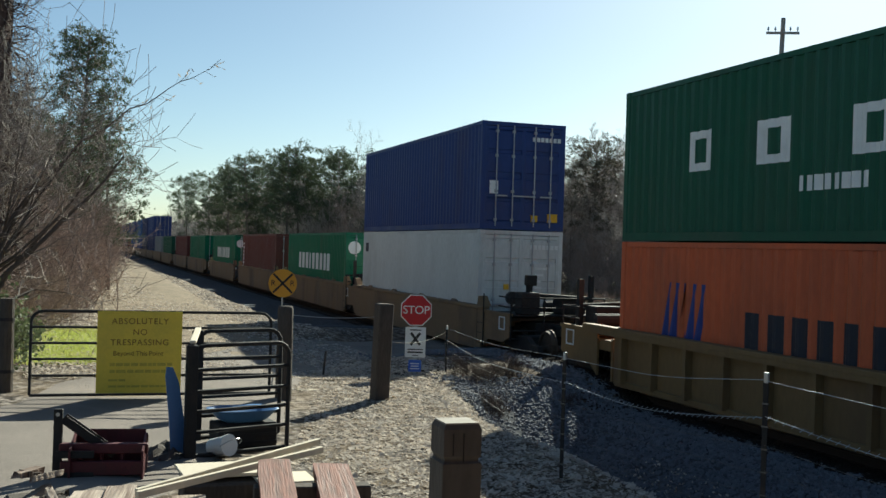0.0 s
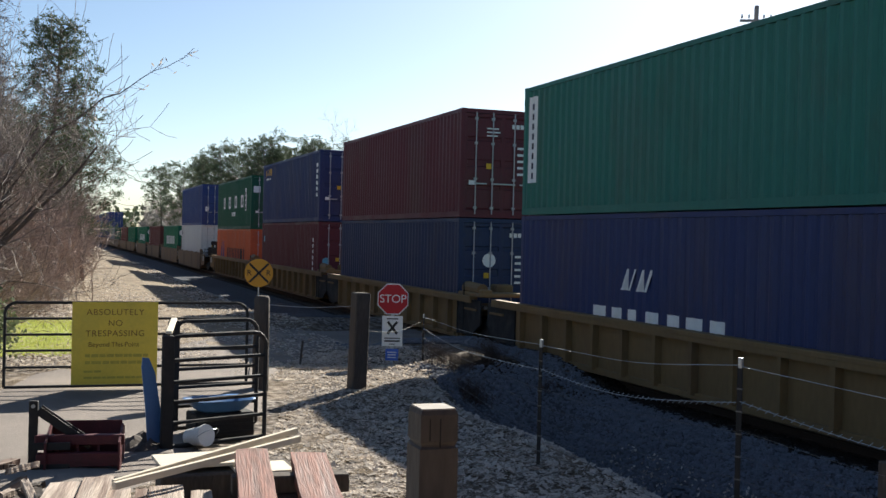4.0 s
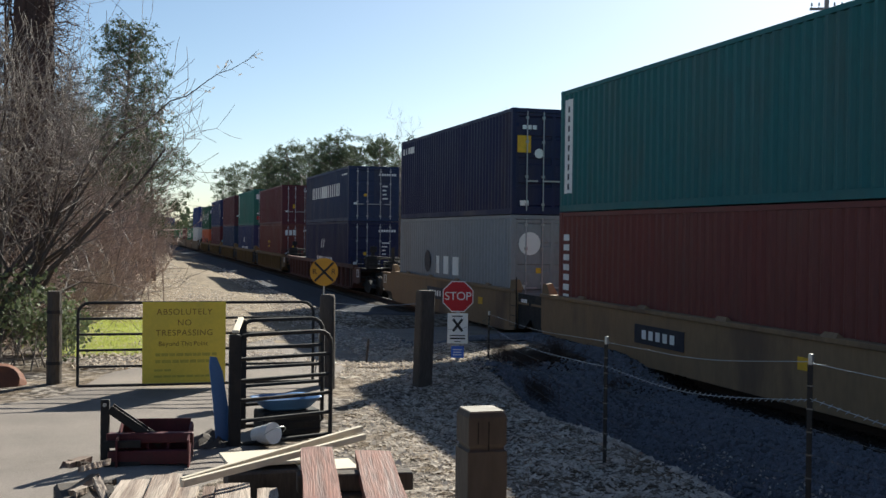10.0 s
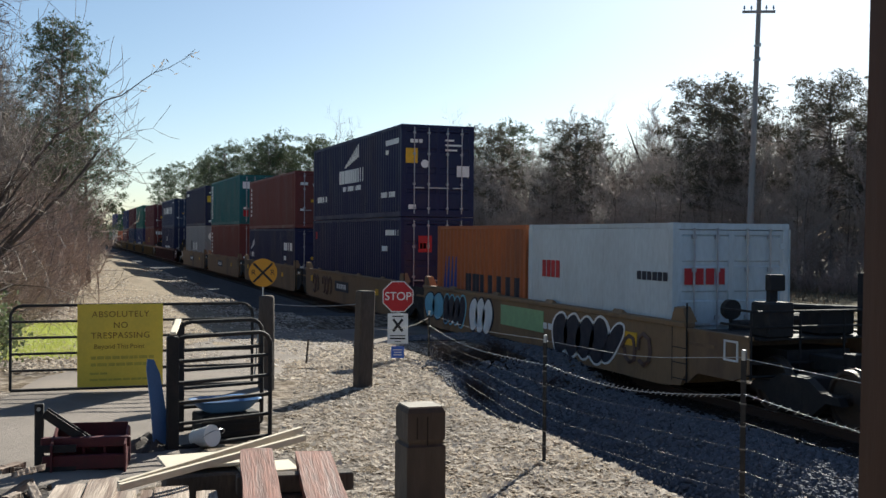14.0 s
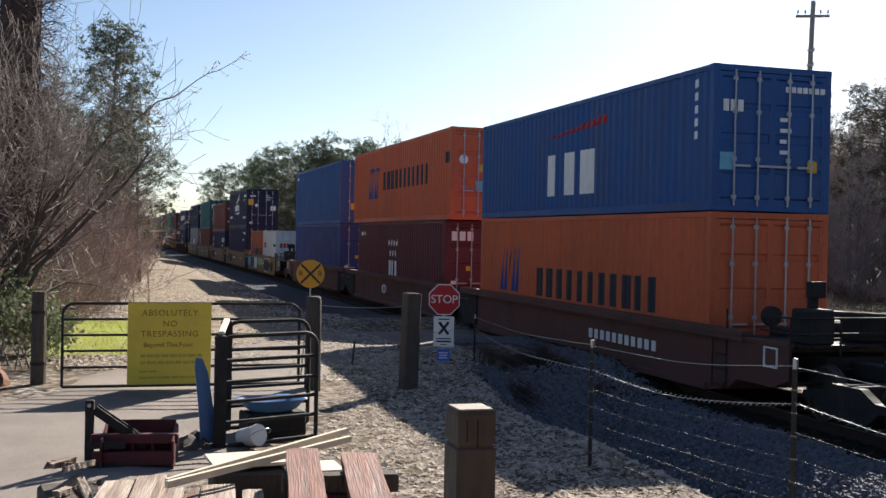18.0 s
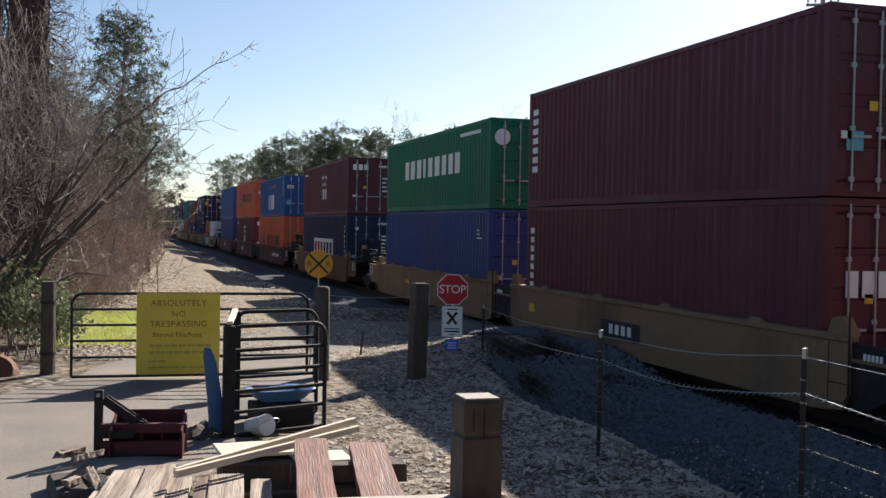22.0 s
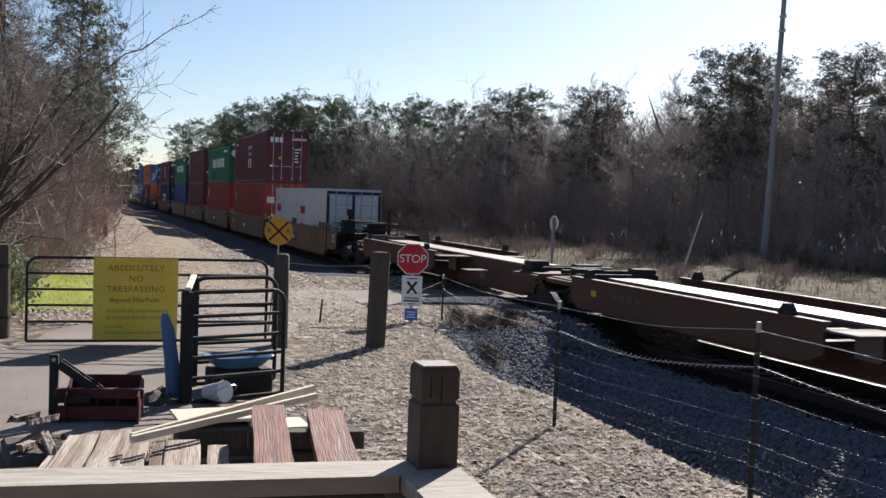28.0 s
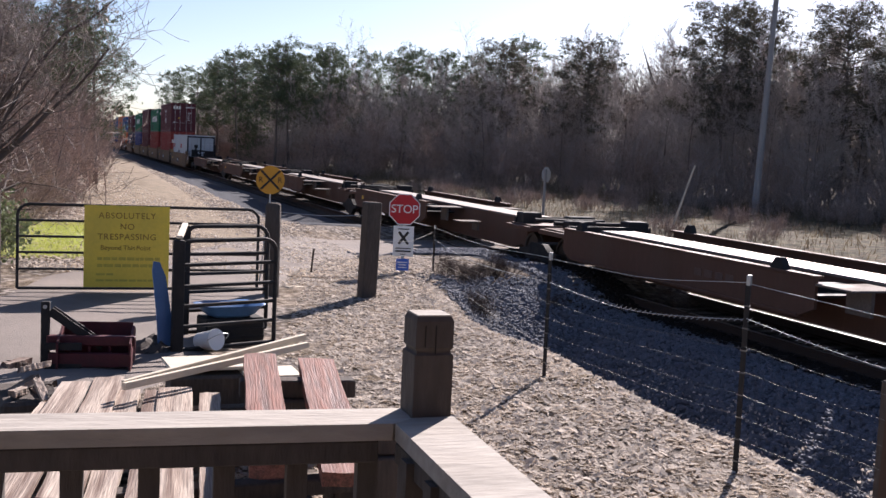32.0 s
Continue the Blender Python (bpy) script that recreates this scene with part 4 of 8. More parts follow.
def spine_meshes():
    """An empty spine car: a deep middle beam with a half-length loading deck; y runs from 0 (rear) to 13.4."""
    if "spine" in CAR_PROTO:
        return CAR_PROTO["spine"]
    d = {}
    sp = Mesh()
    out = [(-0.2, 0.40), (0.9, 0.14), (12.4, 0.14), (13.5, 0.40), (13.5, 0.92), (-0.2, 0.92)]
    sp.plate(out, "x", 0.80, 0.84)
    d["spine"] = sp
    d["spine_top"] = Mesh().box((1.22, 6.65, 0.945), (0.84, 13.7, 0.045), ch=0.008)
    sd = Mesh()
    sd.plate([(5.3, 0.55), (5.7, 0.38), (13.1, 0.38), (13.4, 0.55), (13.4, 0.98), (5.3, 0.98)], "x", -0.13, 0.05)
    sd.box((-0.07, 9.35, 1.0), (0.16, 8.1, 0.045), ch=0.006).box((-0.09, 9.35, 0.41), (0.12, 7.4, 0.05), ch=0.006)
    d["side_sill"] = sd
    dk = Mesh()
    for i in range(7):
        dk.box((0.36, 5.8 + i * 1.2, 0.80), (0.86, 0.18, 0.12))
    dk.box((0.36, 9.35, 0.72), (0.84, 8.0, 0.03))
    d["deck_bracket"] = dk
    d["ledge"] = Mesh().box((0.32, 4.9, 0.90), (0.95, 0.75, 0.03), ch=0.004).box((0.32, 4.9, 0.70), (0.06, 0.5, 0.36))
    d["low_step"] = Mesh().box((0.15, 2.6, 0.66), (0.6, 0.55, 0.03)).box((0.4, 2.6, 0.55), (0.05, 0.4, 0.25))
    e = Mesh().box((1.22, -1.0, 0.80), (2.3, 1.5, 0.10), ch=0.01).box((1.22, -0.35, 0.55), (1.3, 0.3, 0.55), ch=0.02)
    e.box((1.22, -1.0, 0.87), (2.1, 1.3, 0.03), ch=0.006)
    d["end_deck"] = e
    g = Mesh().box((0.5, -0.7, 1.0), (0.5, 0.45, 0.28), ch=0.03).box((1.6, -1.2, 0.98), (0.7, 0.35, 0.22), ch=0.03).tube((0.3, -1.5, 1.0), (2.1, -1.5, 1.0), 0.05, n=8).box((1.22, -0.5, 0.95), (2.0, 0.10, 0.14))
    d["end_gear"] = g
    d["pedestal"] = Mesh().plate([(-0.17, 0.0), (0.17, 0.0), (0.11, 0.10), (0.05, 0.17), (-0.05, 0.17), (-0.11, 0.10)], "x", -0.06, 0.12)
    mm = {"pedestal": M_BLACK, "spine_top": M_DECK, "end_gear": M_BLACK, "ledge": M_STEP, "low_step": M_STEP, "deck_bracket": M_BLACK}
    CAR_PROTO["spine"] = {k: v.data(k, mm.get(k, M_OCAR)) for k, v in d.items()}
    return CAR_PROTO["spine"]


def spine_car(s_far, first, marks):
    """An empty spine unit whose front end stands at s_far."""
    d = spine_meshes()
    ob = thing("spine_car", "empty rusty ochre spine car with a bare steel top", "spine car", group="spine cars of the train")
    flip = Matrix.Translation((2.44, 0, 0)) @ Matrix.Diagonal((-1, 1, 1, 1))
    part("spine", d["spine"], None, ob)
    part("spine_top", d["spine_top"], None, ob, "bare bright steel top")
    for m in (Matrix.Identity(4), flip):
        for nm in ("side_sill", "deck_bracket", "ledge", "low_step"):
            part(nm, d[nm], None, ob, at=m)
    for x, y in ((-0.06, 12.7), (-0.06, 6.2), (2.5, 12.7), (2.5, 6.2)):
        part("pedestal", d["pedestal"], None, ob, "small black container pedestal", at=pose(x, y, 1.02))
    part("end_deck", d["end_deck"], None, ob)
    part("end_gear", d["end_gear"], None, ob, "black coupling and brake gear")
    part("end_gear", d["end_gear"], None, ob, "black coupling and brake gear", at=pose(2.44, 13.4, 0, rz=180))
    part("end_deck", d["end_deck"], None, ob, at=pose(2.44, 13.4, 0, rz=180))
    truck(ob, -2.0)
    if first:
        truck(ob, 15.0)
    for name, ink, y0, y1, z0, z1, n in marks:
        m = Mesh()
        for i in range(n):
            w = (y1 - y0) / n
            m.box((-0.135, y0 + (i + 0.5) * w, (z0 + z1) / 2), (0.012, abs(w) * 0.7, z1 - z0))
        part(name, m, INKS[ink], ob)
    MOVERS.append((ob, s_far - 13.4, 10.1, 0.0))
    return ob


def well_car(style, s_far, well=12.5, pitch=15.9, paint_=None, first=True, last=False, label="", marks=(), near=True):
    """One well unit whose well ends just ahead of s_far; a truck rides under its rear joint."""
    d = car_meshes(style, well)
    ob = thing("well_car", label, "well car", group="well cars of the train")
    sides = [Matrix.Identity(4), pose(2.44, well, 0, rz=180)]
    for m in sides:
        for nm in ("side_wall", "top_sill", "bottom_sill"):
            p = part(nm, d[nm], None, ob, at=m)
            if paint_:
                own(p, paint_)
        if style in ("yellow", "low") and near:
            n = 11 if well < 15 else 17
            for i in range(n):
                p = part("rib", d["rib"], None, ob, at=m @ pose(0, 0.5 + (well - 1.0) * i / (n - 1), 0))
                if paint_:
                    own(p, paint_)
        if style == "tub" and near:
            for i in range(4):
                p = part("guide", d["guide"], None, ob, at=m @ pose(0, well * (0.14 + 0.24 * i), 0))
                if paint_:
                    own(p, paint_)
    part("floor", d["floor"], None, ob)
    for m in (Matrix.Identity(4), pose(2.44, well, 0, rz=180)):
        p = part("end_platform", d["end_platform"], None, ob, at=m)
        if paint_:
            own(p, paint_)
        if near:
            part("ladder", d["ladder"], None, ob, at=m)
            part("walkway", d["walkway"], None, ob, at=m)
    if last or first:
        part("brake_gear", d["brake_gear"], None, ob, at=Matrix.Identity(4) if last else sides[1])
    for m, open_end in ((Matrix.Identity(4), last), (sides[1], first)):
        if open_end == "deck":
            part("front_deck", d["front_deck"], None, ob, at=pose(0, well, 0))
            part("handrail", d["handrail"], None, ob, at=m @ pose(0, 0.9, 0))
        elif open_end:
            for flip in (Matrix.Identity(4), Matrix.Translation((2.44, 0, 0)) @ Matrix.Diagonal((-1, 1, 1, 1))):
                es = part("end_side", d["end_side"], None, ob, at=m @ flip)
                if paint_:
                    own(es, paint_)
                if near:
                    part("side_mark", d["side_mark"], None, es, "white outlined square")
            part("end_plate", d["end_plate"], None, ob, at=m)
            for nm in ("handrail", "air_tank", "brake_stand", "drawbar", "end_cabinet"):
                part(nm, d[nm], None, ob, at=m)
        else:
            for flip in (Matrix.Identity(4), Matrix.Translation((2.44, 0, 0)) @ Matrix.Diagonal((-1, 1, 1, 1))):
                part("joint_plate", d["joint_plate"], None, ob, at=m @ flip)
            if style == "yellow" and near and m == Matrix.Identity(4):
                part("joint_gear", d["joint_gear"], None, ob, "rusty brown tank and brackets over the joint")
        if style == "tub" and near:
            for flip in (Matrix.Identity(4), Matrix.Translation((2.44, 0, 0)) @ Matrix.Diagonal((-1, 1, 1, 1))):
                part("corner_guide", d["corner_guide"], None, ob, at=m @ flip)
    if style == "tub" and near and not last:
        num = Mesh()
        for i in range(5):
            num.box((-0.07, -0.9 - 0.085 * i, 0.84), (0.012, 0.05, 0.11))
        part("joint_number", num, INKS["w"], ob)
    gap = pitch - well
    truck(ob, -gap / 2)
    if first:
        truck(ob, well + 1.75)
    for mk in marks:
        m, inner = Mesh(), Mesh()
        w, ink, y0, y1, z0, z1, kind = mk
        x = -0.14 if style == "tub" else -0.035
        rnd = random.Random(int(y0 * 100))
        if kind == "block":
            m.box((x, well * (1 - (y0 + y1) / 2), (z0 + z1) / 2), (0.012, well * (y1 - y0), z1 - z0))
        elif kind == "row":
            n = max(2, int(well * (y1 - y0) / 0.28))
            for i in range(n):
                ya = well * (1 - y0) - i * well * (y1 - y0) / n
                m.box((x - 0.006, ya - 0.1, (z0 + z1) / 2), (0.012, 0.17, z1 - z0))
        elif kind.startswith("bubble"):           # fat outlined shapes, unreadable
            n, fill = int(kind.split(":")[1]), kind.split(":")[2]
            for i in range(n):
                yc = well * (1 - y0) - (i + 0.5) * well * (y1 - y0) / n
                w_, k_ = well * (y1 - y0) / n * (0.62 if i < 4 else 0.5), (z1 - z0) / 2 * rnd.uniform(0.85, 1.0)
                lean = 0.3 if i == 4 else 0.08
                for grow, xx in ((1.22, x), (1.0, x - 0.006)):
                    ring = [(yc - lean * math.sin(a) + w_ * grow * math.cos(a) * (1 + 0.15 * math.sin(2 * a + i)), (z0 + z1) / 2 + k_ * (grow * 0.5 + 0.5) * math.sin(a)) for a in [q * math.pi / 10 for q in range(20)]]
                    (m if grow > 1 else inner).plate(ring, "x", xx - 0.006, 0.012)
        else:                            # loose painted loops, unreadable
            for i in range(int(well * (y1 - y0) / 0.5)):
                yc = well * (1 - y0) - (i + 0.5) * 0.5
                pts = [(x, yc + 0.26 * math.cos(a) * rnd.uniform(0.7, 1.1), (z0 + z1) / 2 + (z1 - z0) / 2 * math.sin(a) * rnd.uniform(0.75, 1.05)) for a in [k * math.pi / 4 for k in range(rnd.choice((6, 7, 8, 9)))]]
                m.path(pts, 0.045, 4)
        t_ = part(w, m, INKS[ink], ob)
        if kind in ("row", "loops"):
            t_["kind"] = "stuff"
        if inner.v:
            part("tag_filling", inner, INKS[fill], t_)
    MOVERS.append((ob, s_far - well + 0.15, 10.1, 0.0))
    return ob

# ---- signs, gates and fences ----


def octagon(r):
    return [(r * math.cos(math.pi / 8 + i * math.pi / 4), r * math.sin(math.pi / 8 + i * math.pi / 4)) for i in range(8)]


def build_signs():
    s = thing("stop_sign", "red octagonal stop sign with smaller plates on a steel post", "road sign", at=pose(6.27, 20.0, 0, rz=-17))
    part("post", Mesh().plate([(-0.035, 0), (-0.035, 0.03), (-0.012, 0.03), (-0.012, 0.012), (0.012, 0.012), (0.012, 0.03), (0.035, 0.03), (0.035, 0)], "z", -0.55, 2.1), M_GALV, s)
    o = octagon(0.325)
    part("border", Mesh().plate([(a, 1.35 + b) for a, b in o], "y", -0.012, 0.008), M_WHITE, s, "white sign border")
    f = part("face", Mesh().plate([(a * 0.94, 1.35 + b * 0.94) for a, b in o], "y", -0.016, 0.006), M_STOPRED, s, "red reflective face")
    words("STOP", 0.225, M_WHITE, f, pose(0, -0.018, 1.35, 90), spread=0.96)
    p = part("crossing_plate", Mesh().plate([(-0.2, 0.43), (0.2, 0.43), (0.2, 1.02), (-0.2, 1.02)], "y", -0.01, 0.006), M_WHITE, s, "white plate with a black cross")
    x = Mesh()
    for a in (38, -38):
        x.box((0, -0.012, 0.79), (0.05, 0.006, 0.30), pose(0, 0, 0, 0, a, 0).to_3x3())
    part("cross", x, M_SIGNBLACK, p)
    for z, w_, h_ in ((0.965, 0.22, 0.022), (0.585, 0.30, 0.02), (0.53, 0.30, 0.03), (0.47, 0.12, 0.015)):
        part("text_bar", Mesh().box((0, -0.012, z), (w_, 0.006, h_)), M_SIGNBLACK, p)
    q = part("blue_plate", Mesh().plate([(-0.125, 0.15), (0.125, 0.15), (0.125, 0.38), (-0.125, 0.38)], "y", -0.01, 0.006), M_SIGNBLUE, s, "small blue notice plate")
    for z, w_ in ((0.31, 0.18), (0.26, 0.15), (0.21, 0.17)):
        part("text_bar", Mesh().box((0, -0.012, z), (w_, 0.005, 0.02)), M_WHITE, q)
    # the timber post with the round amber sign
    w = thing("timber_post", "thick round dark timber gate post", "post", at=pose(3.06, 16.55, 0))
    m = Mesh()
    rings = [(0.13, -0.3), (0.128, 0.5), (0.122, 1.1), (0.12, 1.56), (0.10, 1.6)]
    for r, z in rings:
        m.v += [(r * (1 + 0.05 * noise.noise((a, z, 1))) * math.cos(a), r * math.sin(a), z) for a in [2 * math.pi * i / 14 for i in range(14)]]
    m.f = [(j * 14 + i, j * 14 + (i + 1) % 14, (j + 1) * 14 + (i + 1) % 14, (j + 1) * 14 + i) for j in range(4) for i in range(14)] + [tuple(range(56, 70))]
    part("shaft", m, M_OLDPOST, w, smooth=True)
    chain = Mesh().path([(-0.13 - 0.004 * i + 0.006 * (i % 2), -0.06, 1.15 - 0.045 * i) for i in range(18)], 0.011, 6)
    part("chain", chain, M_GALV, w)
    r = thing("crossing_sign", "round amber crossing sign with a black cross on a thin rod", "road sign", at=pose(2.99, 16.5, 0, rz=-10))
    part("rod", Mesh().tube((0, 0.01, 1.5), (0, 0.01, 1.95), 0.012, n=8), M_GALV, r)
    ring = [(0.218 * math.cos(2 * math.pi * i / 28), 1.955 + 0.218 * math.sin(2 * math.pi * i / 28)) for i in range(28)]
    d = part("disc", Mesh().plate(ring, "y", -0.01, 0.008), M_AMBER, r)
    x = Mesh()
    for a in (45, -45):
        x.box((0, -0.012, 1.955), (0.032, 0.006, 0.41), pose(0, 0, 0, 0, a, 0).to_3x3())
    part("cross", x, M_SIGNBLACK, d)
    for sx in (-0.145, 0.145):
        words("R", 0.12, M_SIGNBLACK, d, pose(sx, -0.013, 1.955, 90))
    # square timber post by the stop sign
    t = thing("timber_post", "square blackened timber post leaning slightly", "post", at=pose(4.62, 16.62, -0.15, 0, 1.5, 8))
    part("shaft", Mesh().box((0, 0, 0.83), (0.25, 0.25, 1.95), ch=0.02), M_OLDPOST, t)
    for z in (1.2, 0.8):
        part("wire_staple", Mesh().tube((0.13, -0.05, z), (0.13, 0.05, z), 0.008, n=5), M_GALV, t)
    # gate post on the left
    g = thing("timber_post", "weathered dark timber gate post beside brush", "post", at=pose(-1.0, 17.4, 0))
    part("shaft", Mesh().tube((0, 0, -0.3), (0, 0, 1.62), 0.12, 0.105, n=12), M_OLDPOST, g, smooth=False)
    part("hinge_strap", Mesh().tube((0, 0, 1.28), (0, 0, 1.33), 0.118, n=12), M_BLACK, g)
    part("hinge_strap", Mesh().tube((0, 0, 0.5), (0, 0, 0.55), 0.124, n=12), M_BLACK, g)


def tube_gate(length, h, bars, r=0.022, z0=0.12):
    """A tubular farm gate in the x-z plane, from x = 0, with rounded upper corners."""
    c = 0.16
    out = []
    fr = [(0, 0, z0)] + [(0, 0, h - c)] + [(c - c * math.cos(a), 0, h - c + c * math.sin(a)) for a in (0.4, 0.8, 1.2)] + [(c, 0, h)]
    fr += [(length - c, 0, h)] + [(length - c + c * math.sin(a), 0, h - c + c * math.cos(a)) for a in (0.4, 0.8, 1.2)] + [(length, 0, h - c), (length, 0, z0)]
    out.append(("frame", Mesh().path(fr, r, 8)))
    out.append(("bottom_bar", Mesh().tube((0, 0, z0), (length, 0, z0), r, n=8)))
    for z in bars:
        out.append(("bar", Mesh().tube((0, 0, z), (length, 0, z), r * 0.85, n=8)))
    return out


def build_gates():
    g = thing("farm_gate", "black tubular farm gate closed across the lane", "gate", at=pose(-0.62, 16.4, 0.17, rz=-1.2))
    for nm, m in tube_gate(3.42, 1.33, (0.40, 0.64, 0.87, 1.10)):
        part(nm, m, M_BLACK, g)
    part("upright", Mesh().tube((2.08, 0, 0.12), (2.08, 0, 1.33), 0.02, n=8), M_BLACK, g)
    s = thing("warning_sign", "yellow plywood no trespassing sign hung on the gate", "sign", at=pose(0.88, 16.35, 0.91, rz=-1.2))
    b = part("board", Mesh().box((0, 0, 0), (1.2, 0.018, 1.2), ch=0.003), M_YSIGN, s)
    for text, size, z in (("ABSOLUTELY", 0.125, 0.45), ("NO", 0.125, 0.29), ("TRESPASSING", 0.125, 0.14), ("Beyond", 0.098, -0.02), ("This", 0.098, -0.02), ("Point", 0.098, -0.02)):
        words(text, size, M_YTEXT, b, pose({"Beyond": -0.225, "This": 0.03, "Point": 0.235}.get(text, 0.0), -0.011, z, 90), spread=1.12 if size > 0.1 else 1.0)
    rnd = random.Random(3)
    for z, w, x0 in ((-0.18, 0.86, -0.42), (-0.28, 0.84, -0.42), (-0.41, 0.22, -0.44), (-0.50, 0.84, -0.44)):
        m, x = Mesh(), x0
        while x < x0 + w:
            k = rnd.uniform(0.06, 0.16)
            m.box((x + k / 2, -0.0105, z), (k * 0.86, 0.003, 0.045 if w > 0.3 and z > -0.4 else 0.03))
            x += k
        part("text_bar", m, M_YFAINT, b)
    # a pair of gate panels standing on one post
    a = thing("panel_pen", "black tubular livestock panels standing beside the lane", "livestock panel", at=pose(0, 0, 0.12))
    for x, y, x1, y1, h, nm in ((1.20, 12.05, 2.36, 12.5, 1.29, "near"), (1.38, 13.2, 2.44, 13.5, 1.36, "far")):
        ln, turn = math.hypot(x1 - x, y1 - y), math.degrees(math.atan2(y1 - y, x1 - x))
        for name, m in tube_gate(ln, h, (0.33, 0.56, 0.78, 1.02), z0=0.07, r=0.026):
            part(name, m, M_BLACK, a, at=pose(x, y, 0, rz=turn))
        part("post", Mesh().box((x, y, h / 2 - 0.1), (0.13, 0.13, h + 0.22), ch=0.012), M_BLACK, a)
    part("cap_rail", Mesh().box((1.29, 12.62, 1.36), (0.07, 1.22, 0.035), pose(0, 0, 0, 2.5, 0, -8.6).to_3x3(), ch=0.006), M_PALEBOARD, a, "sunlit pale cap board")
    for z in (0.4, 0.8):
        part("side_bar", Mesh().tube((1.20, 12.05, z), (1.38, 13.2, z + 0.03), 0.022, n=8), M_BLACK, a)


def build_fence():
    tops, rnd = [(5.12, 7.16, 0.02, 1.66), (4.93, 10.43, 0.0, 1.49), (7.05, 20.4, -0.35, 1.02)], random.Random(2)
    posts = []
    for x, y, z, top in tops + [(5.35, 3.4, 0.05, 1.7)]:
        p = thing("fence_post", "slim dark steel fence post with a pale tip", "fence post", at=pose(x, y, 0, rz=-60), group="posts of the wire fence")
        part("stem", Mesh().plate([(-0.022, -0.004), (0.022, -0.004), (0.022, 0.004), (0.004, 0.004), (0.004, 0.03), (-0.004, 0.03), (-0.004, 0.004), (-0.022, 0.004)], "z", z - 0.15, top - z + 0.08), M_BLACK, p)
        part("tip", Mesh().box((0, 0.008, top - 0.035), (0.036, 0.032, 0.085), ch=0.004), M_GALV, p, "pale painted tip")
        for k in range(8):
            part("wire_clip", Mesh().box((0, 0.0, z + 0.14 + k * (top - z - 0.2) / 8), (0.054, 0.014, 0.012)), M_DULLWIRE, p)
        posts.append((x, y, z, top))
    w = thing("wire_fence", "sagging galvanised wire fence along the ballast", "fence")
    order = [posts[3], posts[0], posts[1], posts[2]]
    for k in range(8):
        m = Mesh()
        for (xa, ya, za, ta), (xb, yb, zb, tb) in zip(order, order[1:]):
            f = (0.10, 0.20, 0.31, 0.42, 0.53, 0.65, 0.79, 0.965)[k]
            sag = (0.02, 0.03, 0.02, 0.035, 0.03, 0.05, 0.11, 0.06)[k]
            pts = []
            for i in range(17):
                u = i / 16
                z0, z1 = za + (ta - za) * f, zb + (tb - zb) * f
                pts.append((xa + (xb - xa) * u, ya + (yb - ya) * u, z0 + (z1 - z0) * u - sag * 4 * u * (1 - u) + 0.008 * math.sin(9 * u + k)))
            m.path(pts, 0.0028 if k >= 6 else 0.0018, 5)
            if k == 6:                    # barbs
                for i in range(40):
                    u = (i + 0.5) / 40
                    q = Vector(pts[0]).lerp(Vector(pts[-1]), u)
                    q.z = pts[0][2] + (pts[-1][2] - pts[0][2]) * u - sag * 4 * u * (1 - u)
                    m.tube(q + Vector((-0.012, 0.01, -0.014)), q + Vector((0.012, -0.01, 0.014)), 0.003, n=4)
        part("wire", m, M_GALV if k >= 6 else M_DULLWIRE, w)
    tops = [(3.06, 16.55, 1.50), (4.62, 16.62, 1.52)]
    part("wire", Mesh().path([Vector((3.18, 16.6, 1.46)).lerp(Vector((4.5, 16.6, 1.44)), i / 10) - Vector((0, 0, 0.03 * math.sin(math.pi * i / 10))) for i in range(11)], 0.005, 5), M_GALV, w)
    part("wire", Mesh().path([Vector((4.74, 16.7, 1.05)).lerp(Vector((7.05, 20.4, 0.9)), i / 10) - Vector((0, 0, 0.12 * math.sin(math.pi * i / 10))) for i in range(11)], 0.003, 5), M_DULLWIRE, w)
    st = thing("stake", "thin dark survey stake in dry grass", "stake", at=pose(4.4, 19.8, 0, 0, 5, 0))
    part("stick", Mesh().box((0, 0, 0.2), (0.035, 0.02, 0.75)), M_OLDPOST, st)
    pc = single("wood_offcut", Mesh().box((0, 0, 0), (0.55, 0.16, 0.03), ch=0.004), M_PALEBOARD, "pale offcut of board lying in the litter", "board", at=pose(3.75, 17.7, 0.13, 2, 3, 25))
    single("wood_offcut", Mesh().box((0, 0, 0), (0.22, 0.14, 0.03), ch=0.004), M_WHITE, "small white scrap of board on the ground", "board", at=pose(3.8, 19.6, 0.14, 8, 6, 60))
    e = thing("timber_post", "short brown timber fence post near the deck", "post", at=pose(5.3, 5.72, 0))
    part("shaft", Mesh().box((0, 0, 0.5), (0.11, 0.11, 1.25), ch=0.01), M_OLDPOST, e)


